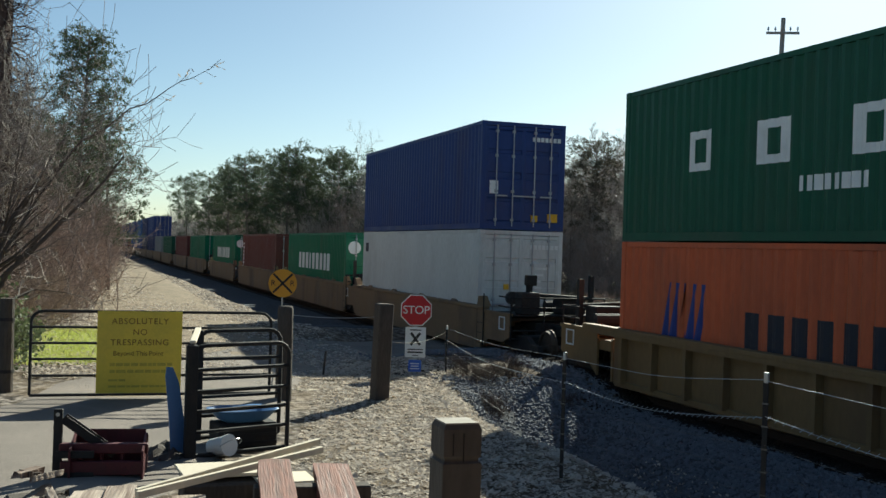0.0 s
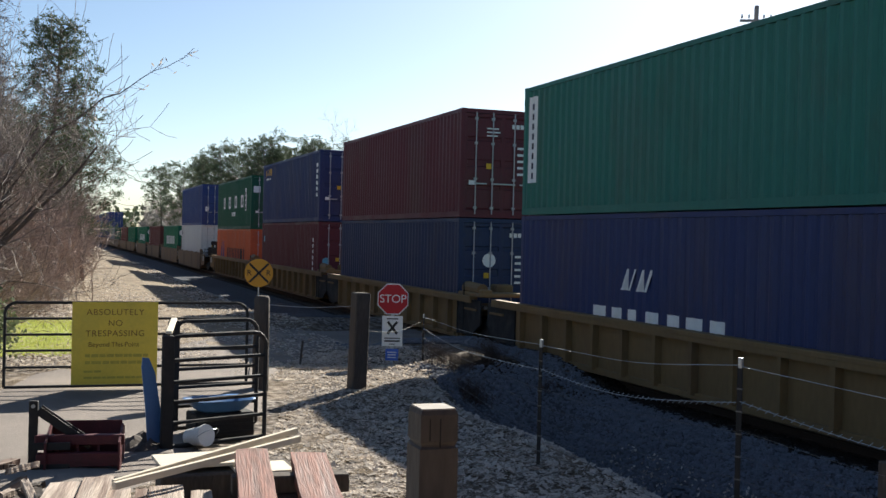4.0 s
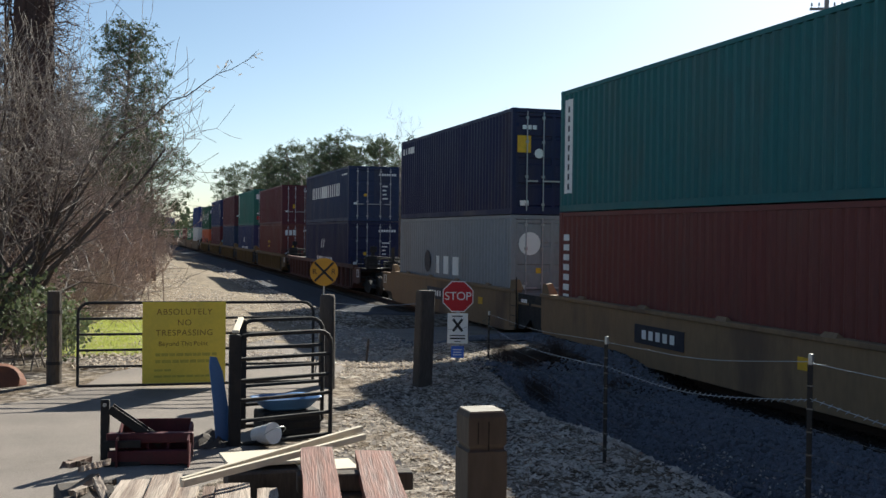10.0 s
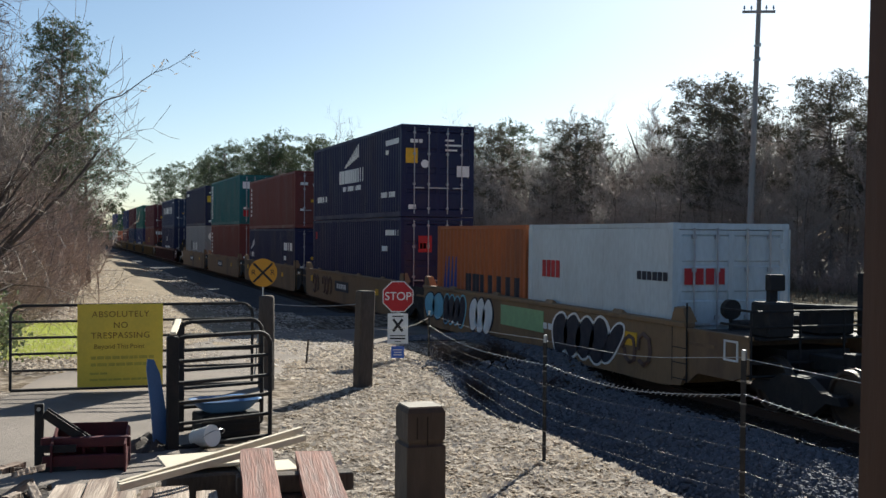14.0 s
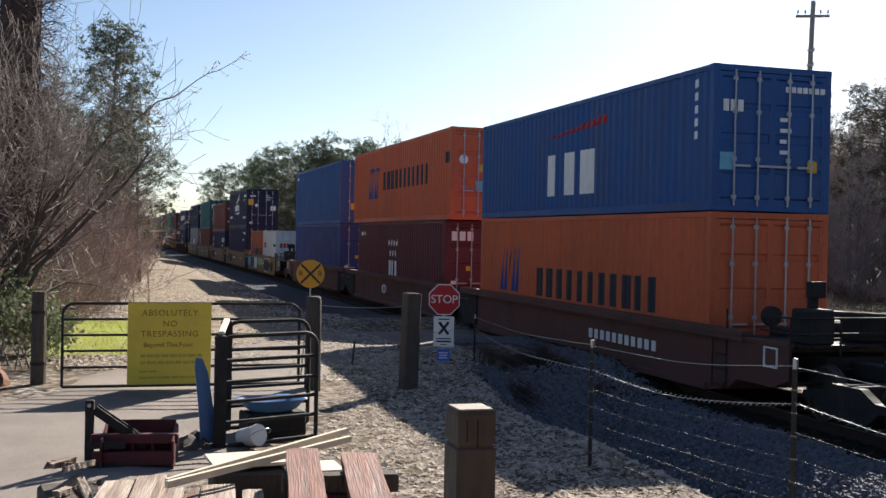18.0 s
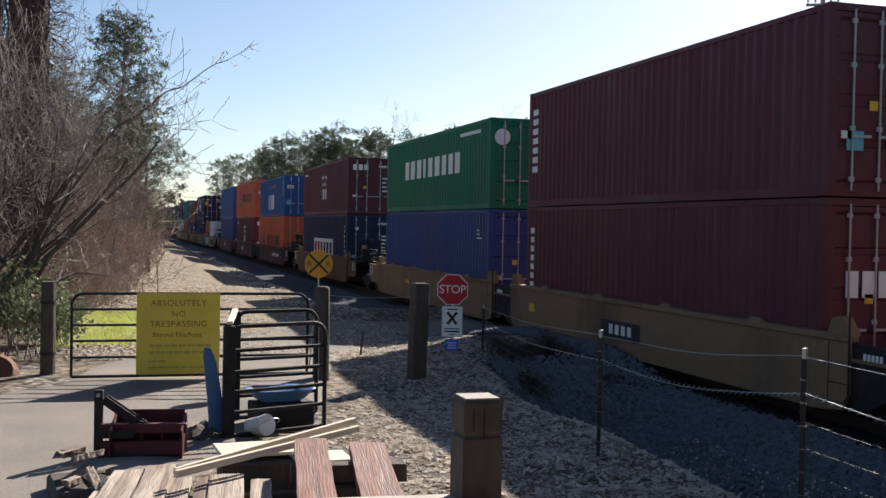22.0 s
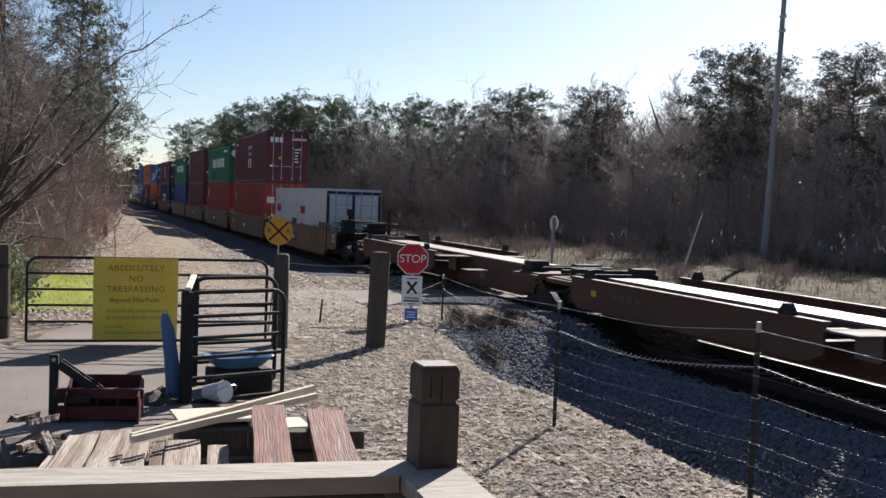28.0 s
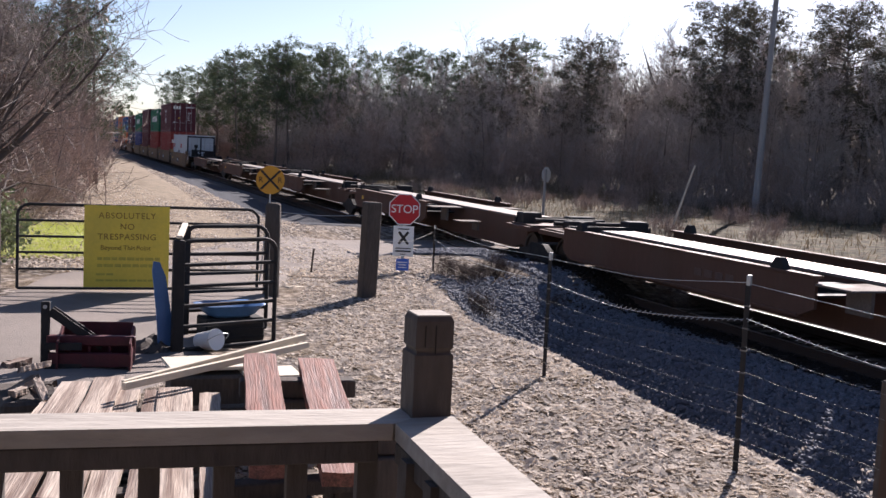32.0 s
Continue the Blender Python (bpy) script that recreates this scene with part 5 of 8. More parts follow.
def build_deck():
    d = thing("deck_railing", "weathered grey wooden deck railing with square balusters", "railing", at=pose(0, 0, 0))
    turn = Matrix.Translation((0.612, 1.9, 0)) @ Matrix.Rotation(radians(-5), 4, "Z") @ Matrix.Translation((-0.612, -1.9, 0))
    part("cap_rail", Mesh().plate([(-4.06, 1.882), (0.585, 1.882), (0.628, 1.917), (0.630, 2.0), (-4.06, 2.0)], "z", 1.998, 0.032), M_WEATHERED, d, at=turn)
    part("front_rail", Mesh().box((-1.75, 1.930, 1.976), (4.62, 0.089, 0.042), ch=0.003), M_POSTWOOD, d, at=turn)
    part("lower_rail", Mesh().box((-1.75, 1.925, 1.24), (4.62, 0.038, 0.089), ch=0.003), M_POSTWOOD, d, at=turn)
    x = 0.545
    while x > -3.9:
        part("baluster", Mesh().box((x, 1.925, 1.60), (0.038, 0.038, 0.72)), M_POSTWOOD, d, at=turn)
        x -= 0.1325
    # corner post with a shallow groove below its head
    m = Mesh()
    hs = 0.039
    lev = [(hs, 0.1), (hs, 2.150), (hs - 0.005, 2.154), (hs - 0.005, 2.158), (hs - 0.001, 2.164), (hs - 0.001, 2.215), (hs - 0.004, 2.222), (hs - 0.005, 2.224)]
    for r, z in lev:
        m.v += [(0.671 + a * r, 1.959 + b * r, z) for a, b in ((-1, -1), (1, -1), (1, 1), (-1, 1))]
    m.f = [(j * 4 + i, j * 4 + (i + 1) % 4, j * 4 + 4 + (i + 1) % 4, j * 4 + 4 + i) for j in range(len(lev) - 1) for i in range(4)] + [tuple(range(len(m.v) - 4, len(m.v)))]
    post = part("corner_post", m, M_POSTWOOD, d, "treated post with a grooved head, faces coloured dark for shade")
    part("post_top", Mesh().box((0.671, 1.959, 2.2255), (0.067, 0.067, 0.003)), M_WEATHERED, post, "weathered grey end grain, coloured pale for the sun")
    for cx, ln in ((0.652, 0.042), (0.673, 0.055)):    # checks in the wood
        part("split", Mesh().box((cx, 1.9206, 2.208 - ln / 2), (0.002, 0.002, ln)), M_BLACK, post)
    part("end_post", Mesh().box((-4.0, 1.962, 1.2), (0.089, 0.089, 2.1), ch=0.004), M_POSTWOOD, d, at=turn)
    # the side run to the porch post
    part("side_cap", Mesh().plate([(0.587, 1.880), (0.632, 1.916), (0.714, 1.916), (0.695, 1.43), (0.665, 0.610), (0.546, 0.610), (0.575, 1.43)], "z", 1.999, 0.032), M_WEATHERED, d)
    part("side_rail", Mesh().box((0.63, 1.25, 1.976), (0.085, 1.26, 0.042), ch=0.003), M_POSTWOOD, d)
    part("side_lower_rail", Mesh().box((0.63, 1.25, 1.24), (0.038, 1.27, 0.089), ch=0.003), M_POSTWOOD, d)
    y = 1.78
    while y > 0.7:
        part("baluster", Mesh().box((0.592, y, 1.59), (0.038, 0.038, 0.80)), M_POSTWOOD, d)
        y -= 0.1325
    r2 = thing("deck_railing", "weathered side railing between the porch post and the house", "railing", at=pose(0, 0, 0))
    part("cap_rail", Mesh().box((0.612, -1.02, 2.014), (0.115, 2.96, 0.032), ch=0.003), M_WEATHERED, r2)
    part("top_rail", Mesh().box((0.63, -1.02, 1.953), (0.038, 2.96, 0.089), ch=0.003), M_POSTWOOD, r2)
    part("lower_rail", Mesh().box((0.63, -1.02, 1.24), (0.038, 2.96, 0.089), ch=0.003), M_POSTWOOD, r2)
    y = 0.35
    while y > -2.3:
        part("baluster", Mesh().box((0.592, y, 1.59), (0.038, 0.038, 0.80)), M_POSTWOOD, r2)
        y -= 0.1325
    part("side_post", Mesh().box((0.62, -2.54, 1.2), (0.06, 0.06, 2.1), ch=0.004), M_POSTWOOD, r2)
    fl = thing("deck_floor", "weathered plank floor of the raised deck", "deck", kind="structure")
    plank = Mesh().box((0, 0, 0), (4.7, 0.138, 0.036), ch=0.003).data("plank", M_WEATHERED)
    for i in range(32):
        part("plank", plank, None, fl, at=pose(-1.75, 1.84 - i * 0.145, 1.12))
    part("joist", Mesh().box((-4.0, -0.2, 1.0), (0.05, 4.2, 0.2)).box((0.5, -0.2, 1.0), (0.05, 4.2, 0.2)).box((-1.75, -0.2, 1.0), (0.05, 4.2, 0.2)), M_POSTWOOD, fl)
    for x in (-4.0, -1.75, 0.5):
        part("pier", Mesh().box((x, -2.2, 0.48), (0.14, 0.14, 0.96)), M_POSTWOOD, fl)
        part("pier", Mesh().box((x, 1.6, 0.48), (0.14, 0.14, 0.96)), M_POSTWOOD, fl)


def rough_plank(w, length, t, seed):
    """A sawn plank with split, uneven ends and worn edges; y runs along it from 0 to -length."""
    rnd = random.Random(seed)
    n, m = 12, Mesh()
    for k in range(n + 1):
        y = -length * k / n
        for sx, sz in ((-1, -1), (-0.45, -1), (0.1, -1), (1, -1), (1, 1), (0.4, 1), (-0.2, 1), (-1, 1)):
            e = rnd.uniform(-0.03, 0.03) if k in (0, n) else rnd.uniform(-0.004, 0.004)
            m.v.append((sx * w / 2 + rnd.uniform(-0.005, 0.005), y + e, sz * t / 2 + rnd.uniform(-0.004, 0.003)))
    m.f = [(k * 8 + i, k * 8 + (i + 1) % 8, k * 8 + 8 + (i + 1) % 8, k * 8 + 8 + i) for k in range(n) for i in range(8)]
    m.f += [tuple(range(7, -1, -1)), tuple(range(n * 8, n * 8 + 8))]
    return m


def build_lumber():
    rows = ((-0.10, 8.50, 0.10, 0.47, "p", -9), (0.12, 9.05, 0.25, 0.50, "p", -8.5), (0.375, 9.12, 0.23, 0.52, "p", -7.5), (0.51, 8.76, 0.17, 0.487, "p", -6.8), (0.685, 8.73, 0.11, 0.485, "p", -6.4), (0.87, 8.76, 0.26, 0.50, "p", -6), (1.115, 8.55, 0.16, 0.49, "p", -6.5),
            (1.55, 8.80, 0.26, 0.745, "r", -8.3), (2.02, 8.78, 0.29, 0.70, "r", -9.2))
    for i, (x, y, w, z, kind, turn) in enumerate(rows):
        ln = (2.9, 3.1, 3.0, 2.7, 2.6, 2.8, 2.6, 3.0, 3.1)[i]
        p = single("plank", rough_plank(w, ln, 0.07 if kind == "p" else 0.09, i), M_PALEPLANK if kind == "p" else M_REDPLANK,
                   "splintered old plank, paint mostly worn off, on a lumber pile" if kind == "p" else "broad plank with faded red paint on a lumber pile", "plank", at=pose(x, y, z, 0.6, 0.5 * (i % 3 - 1), turn), group="planks of the lumber pile")
    for i, (y, z) in enumerate(((8.3, 0.42), (6.4, 0.42))):
        single("bearer", Mesh().box((0, 0, 0), (2.4, 0.14, 0.10), ch=0.01), M_OLDPOST, "dark bearer timber under a lumber pile", "timber", at=pose(0.6, y, z, rz=2), group="bearers of the lumber pile")
    for i, (x, y) in enumerate(((-0.2, 8.3), (1.3, 8.3), (-0.2, 6.4), (1.3, 6.4))):
        single("bearer_block", Mesh().box((0, 0, 0), (0.35, 0.3, 0.28), ch=0.012), M_OLDPOST, "dark timber block propping a lumber pile", "timber", at=pose(x, y, 0.235), group="blocks of the lumber pile")
    for i, (x, y, z) in enumerate(((1.75, 8.2, 0.63), (1.78, 6.6, 0.63))):
        single("bearer", Mesh().box((0, 0, 0), (0.9, 0.16, 0.14), ch=0.01), M_OLDPOST, "short dark bearer between stacked planks", "timber", at=pose(x, y, z, rz=-6), group="bearers of the lumber pile")
        single("bearer_block", Mesh().box((0, 0, 0), (0.5, 0.3, 0.46), ch=0.012), M_OLDPOST, "dark timber block propping a lumber pile", "timber", at=pose(x + 0.1, y, 0.325), group="blocks of the lumber pile")
    # pale boards and sticks lying across
    for x, y, z, w, ln, turn, mt, lb in ((1.36, 9.85, 0.50, 0.55, 0.95, 4, M_PALEBOARD, "clean pale board lying beyond the old planks"), (1.78, 9.55, 0.46, 0.42, 0.5, 2, M_PALEBOARD, "short clean pale board in the sun")):
        single("board", Mesh().box((0, 0, 0), (ln, w, 0.03), ch=0.004), mt, lb, "board", at=pose(x, y, z, 0, 0, turn), group="pale boards")
    single("bearer_block", Mesh().box((0, 0, 0), (1.2, 0.5, 0.33), ch=0.02), M_OLDPOST, "dark timber block carrying pale boards", "timber", at=pose(1.5, 9.75, 0.28), group="blocks of the lumber pile")
    for k, off in enumerate((0.0, -0.085)):
        a, b = Vector((0.44, 8.36 + off, 0.66)), Vector((2.12, 9.68 + off * 1.6, 0.76 - 0.05 * k))
        q = (b - a).to_track_quat("X", "Z").to_matrix().to_4x4()
        single("stick", Mesh().box((0, 0, 0), ((b - a).length, 0.038, 0.055), ch=0.003), M_PALEBOARD, "long grey-brown batten laid across a lumber pile", "batten", at=Matrix.Translation((a + b) / 2) @ q, group="battens")
    rnd = random.Random(8)
    for i in range(9):
        single("wood_scrap", rough_plank(rnd.uniform(0.06, 0.12), rnd.uniform(0.2, 0.38), 0.05, 60 + i), M_PALEPLANK if i % 3 else M_OLDPOST, "broken splintered end of an old plank in a heap", "wood scrap",
               at=pose(-0.2 + rnd.uniform(-0.1, 0.1), 9.9 + rnd.uniform(-0.3, 0.3), 0.26 + 0.03 * i, rnd.uniform(-20, 20), rnd.uniform(-25, 10), rnd.uniform(-60, 40)), group="scrap heap")
    single("scrap_base", Mesh().box((0, 0, 0), (0.5, 0.8, 0.16), ch=0.03), M_OLDPOST, "blackened timber chunk under a scrap heap", "timber", at=pose(-0.28, 9.85, 0.2, rz=8))


def build_implements():
    b = thing("box_blade", "maroon tractor box blade with a black mast", "farm implement", at=pose(0.28, 11.45, 0.15, rz=-8))
    for x in (-0.30, 0.40):
        part("side_plate", Mesh().plate([(-0.30, 0.0), (0.28, 0.0), (0.28, 0.36), (0.10, 0.42), (-0.30, 0.30)], "x", x, 0.02), M_MAROON, b)
    part("rear_blade", Mesh().box((0.05, 0.20, 0.24), (0.70, 0.02, 0.40), ch=0.004), M_MAROON, b)
    part("cross_beam", Mesh().box((0.02, -0.12, 0.30), (0.86, 0.10, 0.10), ch=0.008), M_MAROON, b)
    part("cross_beam", Mesh().box((0.02, -0.22, 0.12), (0.80, 0.08, 0.14), ch=0.008), M_MAROON, b)
    for x in (-0.2, 0.0, 0.2):
        part("shank", Mesh().box((x, -0.12, 0.16), (0.03, 0.06, 0.34), ch=0.004), M_MAROON, b)
    part("mast", Mesh().box((-0.43, -0.1, 0.34), (0.085, 0.06, 0.70), ch=0.006), M_BLACK, b, "black steel mast")
    part("mast_pin", Mesh().tube((-0.43, -0.15, 0.64), (-0.43, -0.05, 0.64), 0.02, n=8), M_GALV, b)
    a, c = Vector((-0.38, -0.1, 0.60)), Vector((0.12, -0.02, 0.22))
    q = (c - a).to_track_quat("X", "Z").to_matrix()
    for y in (-0.05, 0.07):
        part("brace", Mesh().box((a + c) / 2 + Vector((0, y, 0)), ((c - a).length, 0.025, 0.085), q), M_BLACK, b, "black diagonal brace")
    part("lower_arm", Mesh().box((-0.24, -0.25, 0.26), (0.36, 0.03, 0.07)).box((-0.24, -0.25, 0.05), (0.36, 0.03, 0.07)), M_BLACK, b)
    t = thing("plastic_tub", "wide blue plastic tub standing between the livestock panels", "tub", at=pose(1.90, 12.95, 0.36, rz=10) @ Matrix.Diagonal((0.8, 0.8, 0.5, 1)))
    tub = Mesh()
    for z, r, s in ((0.12, 0.26, 0.17), (0.2, 0.36, 0.25), (0.42, 0.50, 0.34), (0.44, 0.53, 0.36), (0.42, 0.48, 0.32), (0.22, 0.33, 0.22)):
        tub.v += [(r * math.copysign(abs(math.cos(a)) ** 0.6, math.cos(a)), s * math.copysign(abs(math.sin(a)) ** 0.6, math.sin(a)), z) for a in [2 * math.pi * (i + 0.5) / 20 for i in range(20)]]
    tub.f = [(j * 20 + i, j * 20 + (i + 1) % 20, j * 20 + 20 + (i + 1) % 20, j * 20 + 20 + i) for j in range(5) for i in range(20)] + [tuple(range(19, -1, -1)), tuple(range(100, 120))]
    part("tub", tub, M_BLUE, t, smooth=True)
    # crate below the tub, its black colour standing for the deep shade there
    cr = thing("crate", "crate under a blue tub, coloured black for the shade there", "crate", at=pose(1.92, 12.97, 0.13, rz=10))
    part("body", Mesh().box((0, 0, 0.15), (0.72, 0.42, 0.29), ch=0.02), M_BLACK, cr)
    for z in (0.07, 0.16, 0.25):
        part("rib", Mesh().box((0, -0.216, z), (0.70, 0.012, 0.03)), M_BLACK, cr)
    p = thing("blue_panel", "blue plastic panel leaning against the livestock panels", "panel", at=pose(1.05, 12.1, 0.15, 0, 0, 15))
    part("sheet", Mesh().plate([(-0.04, 0.0), (0.10, 0.0), (0.09, 0.45), (0.02, 0.86), (-0.05, 1.02), (-0.12, 1.03), (-0.13, 0.92), (-0.08, 0.5)], "y", 0, 0.02), M_BLUE, p)
    k = thing("bucket", "white plastic bucket lying under the panels", "bucket", at=pose(1.55, 12.15, 0.28, 78, 0, 35))
    part("shell", Mesh().tube((0, 0, -0.14), (0, 0, 0.14), 0.095, 0.115, n=18), M_WHITE, k)
    part("rim", Mesh().tube((0, 0, 0.115), (0, 0, 0.145), 0.122, n=18), M_WHITE, k)
    part("bail", Mesh().path([(0.145 * math.cos(a), 0.15 * math.sin(a) * 0.4, 0.15 + 0.12 * math.sin(a)) for a in [math.pi * i / 8 for i in range(9)]], 0.005, 5), M_GALV, k)
    s = thing("tarp_heap", "crumpled dark tarp on the asphalt by the panels", "tarp", at=pose(0.92, 12.2, 0.14))
    m, n = Mesh(), 10
    for j in range(n + 1):
        for i in range(n + 1):
            u, v = i / n - 0.5, j / n - 0.5
            bump = max(0, 0.24 * (1 - 2.8 * (u * u + v * v)) * (0.7 + 0.5 * noise.noise((u * 6, v * 6, 4))))
            m.v.append((u * 0.55, v * 0.6, bump))
    m.f = [(j * (n + 1) + i, j * (n + 1) + i + 1, (j + 1) * (n + 1) + i + 1, (j + 1) * (n + 1) + i) for j in range(n) for i in range(n)]
    part("sheet", m, M_OLDPOST, s)
    h = thing("barrel_lid", "rusty rounded iron lid at the edge of the yard", "scrap iron", at=pose(-1.72, 17.3, 0.25, 55, 0, 20))
    part("dome", Mesh().tube((0, 0, 0), (0, 0, 0.12), 0.34, 0.22, n=16).tube((0, 0, -0.04), (0, 0, 0), 0.36, 0.34, n=16), mat("rusty_iron", (0.15, 0.06, 0.035), 0.85, 0.2, var=0.4, bump=0.3), h)


def build_far_side():
    p = thing("utility_pole", "tall leaning grey utility pole with a crossarm", "utility pole", at=pose(31.83, 44.4, 0.1, 0, 1.55, -33))
    part("pole", Mesh().tube((0, 0, -0.5), (0, 0, 14.2), 0.17, 0.11, n=12), M_POLE, p)
    part("crossarm", Mesh().box((0, -0.14, 13.45), (1.55, 0.10, 0.12), ch=0.008), M_POLE, p)
    for x in (-0.68, -0.35, 0.35, 0.68):
        part("insulator", Mesh().tube((x, -0.14, 13.5), (x, -0.14, 13.6), 0.02, n=6).tube((x, -0.14, 13.6), (x, -0.14, 13.75), 0.055, 0.03, n=8), M_GALV, p)
    for z in (11.8, 11.1):
        part("bracket", Mesh().box((0, -0.16, z), (0.34, 0.08, 0.08)).tube((0.14, -0.16, z), (0.14, -0.16, z + 0.14), 0.03, n=6), M_GALV, p)
    s = thing("crossing_post", "pale crossing sign seen edge-on beyond the rails", "road sign", at=pose(20.0, 43.3, 0.0, rz=-80))
    part("post", Mesh().box((0, 0, 0.75), (0.10, 0.08, 2.3), ch=0.006), M_POLE, s)
    part("plate", Mesh().plate([(a, 1.65 + b) for a, b in octagon(0.36)], "y", 0.05, 0.012), M_GALV, s, "grey back of a sign plate")
    d = thing("leaning_stick", "thin bleached pole leaning in the brush", "pole", at=pose(21.8, 35.6, -0.2, 0, 16, -30))
    part("pole", Mesh().tube((0, 0, 0), (0, 0, 2.7), 0.05, 0.035, n=7), M_PALEBOARD, d)


def build_porch():
    # the porch that the camera stands on: a post, a roof and the wall of the house
    p = thing("porch_post", "square brown stained porch post", "post", at=pose(0.612, 0.535, 0))
    part("shaft", Mesh().box((0, 0, 2.35), (0.14, 0.14, 2.45), pose(0, 0, 0, 0, 0.8, 0).to_3x3(), ch=0.006), M_STAIN, p)
    part("base_trim", Mesh().box((0, 0, 1.19), (0.19, 0.19, 0.10), ch=0.006), M_STAIN, p)
    r = thing("porch_roof", "plain brown boarded porch roof", "roof", kind="structure")
    part("roof_board", Mesh().box((-1.75, -0.9, 3.66), (5.1, 3.4, 0.08)), M_STAIN, r)
    part("beam", Mesh().box((-1.75, 0.6, 3.53), (4.9, 0.14, 0.18)), M_STAIN, r)
    w = thing("wall_house", "plain brown boarded wall of the house", "wall", kind="structure")
    part("wall_face", Mesh().box((-1.75, -2.65, 2.4), (12.0, 0.16, 4.8)), M_STAIN, w)


build_porch()
build_signs()
build_gates()
build_fence()
build_deck()
build_lumber()
build_implements()
build_far_side()

# ---- trees and brush ----
def limb(wood, twig, p, d, length, r, depth, rnd, up=0.15, wild=0.35, leaves=None, fork=(2, 3), thin=0.022):
    """A limb that bends and forks down to twigs; thick pieces go to wood, thin ones to twig."""
    n = 4 if depth > 1 else 3
    q, step = Vector(p), length / n
    for i in range(n):
        d = (d + Vector((rnd.uniform(-1, 1), rnd.uniform(-1, 1), rnd.uniform(-0.7, 1))) * wild * 0.5 + Vector((0, 0, up * 0.3))).normalized()
        e = q + d * step
        r1 = max(r * (0.86 if depth > 0 else 0.7), 0.0045)
        (wood if r > thin else twig).tube(q, e, r, r1, n=6 if r > 0.06 else (4 if r > thin else 3), caps=False)
        q, r = e, r1
        if depth > 0 and i >= 1:
            for _ in range(rnd.randint(*fork) if i == n - 1 else rnd.choice((0, 1, 1))):
                side = d.orthogonal().normalized()
                side.rotate(Matrix.Rotation(rnd.uniform(0, 2 * math.pi), 3, d))
                nd = (d * rnd.uniform(0.5, 0.9) + side * rnd.uniform(0.5, 0.9)).normalized()
                limb(wood, twig, q, nd, length * rnd.uniform(0.55, 0.8), r * rnd.uniform(0.5, 0.7), depth - 1, rnd, up, wild, leaves, fork, thin)
    if leaves is not None and depth <= 1:
        for _ in range(leaves[1]):
            c = q + Vector((rnd.gauss(0, 1), rnd.gauss(0, 1), rnd.gauss(0, 1))) * leaves[2]
            leaf(leaves[0], c, leaves[3] * rnd.uniform(0.6, 1.3), rnd)


def spike(m, a, b, r):
    """A thin twig that runs out to a point."""
    d = (b - a).normalized()
    u = d.orthogonal().normalized() * r
    w = d.cross(u)
    m.add([a + u, a - u * 0.5 + w * 0.87, a - u * 0.5 - w * 0.87, b], [(0, 1, 3), (1, 2, 3), (2, 0, 3)])


def spray(wood, twig, p, d, length, r, depth, rnd, rmin=0.012, side=3, up=0.12, wild=0.4):
    """A branch that forks into sprays of pointed twigs."""
    n = 3 if depth else 2
    q = Vector(p)
    for i in range(n):
        d = (d + Vector((rnd.uniform(-1, 1), rnd.uniform(-1, 1), rnd.uniform(-0.8, 1))) * wild * 0.5 + Vector((0, 0, up * 0.3))).normalized()
        e = q + d * length / n
        if depth == 0 and i == n - 1:
            spike(twig, q, e, max(r, rmin))
        else:
            (wood if r > 0.03 else twig).tube(q, e, max(r, rmin), max(r * 0.8, rmin), n=5 if r > 0.05 else 3, caps=False)
        for _ in range(side if depth == 0 else (2 if i else 1)):
            o = d.orthogonal().normalized()
            o.rotate(Matrix.Rotation(rnd.uniform(0, 6.283), 3, d))
            nd = (d * rnd.uniform(0.5, 1.0) + o * rnd.uniform(0.4, 0.9) + Vector((0, 0, up))).normalized()
            s = q.lerp(e, rnd.random())
            if depth == 0:
                spike(twig, s, s + nd * length * rnd.uniform(0.35, 0.75), rmin)
            else:
                spray(wood, twig, s, nd, length * rnd.uniform(0.5, 0.8), r * rnd.uniform(0.45, 0.65), depth - 1, rnd, rmin, side, up, wild)
        q, r = e, r * 0.8


def needles(m, c, size, count, rnd):
    """A tuft of pine needles: thin blades spreading from a twig's end."""
    for _ in range(count):
        d = Vector((rnd.gauss(0, 1), rnd.gauss(0, 1), rnd.gauss(0.25, 0.8))).normalized()
        s = d.orthogonal().normalized()
        s.rotate(Matrix.Rotation(rnd.uniform(0, 6.3), 3, d))
        b = c + d * size * rnd.uniform(0.1, 0.4)
        e = b + d * size * rnd.uniform(0.5, 1)
        w = size * 0.11
        m.add([b - s * w, b + s * w, e], [(0, 1, 2)])


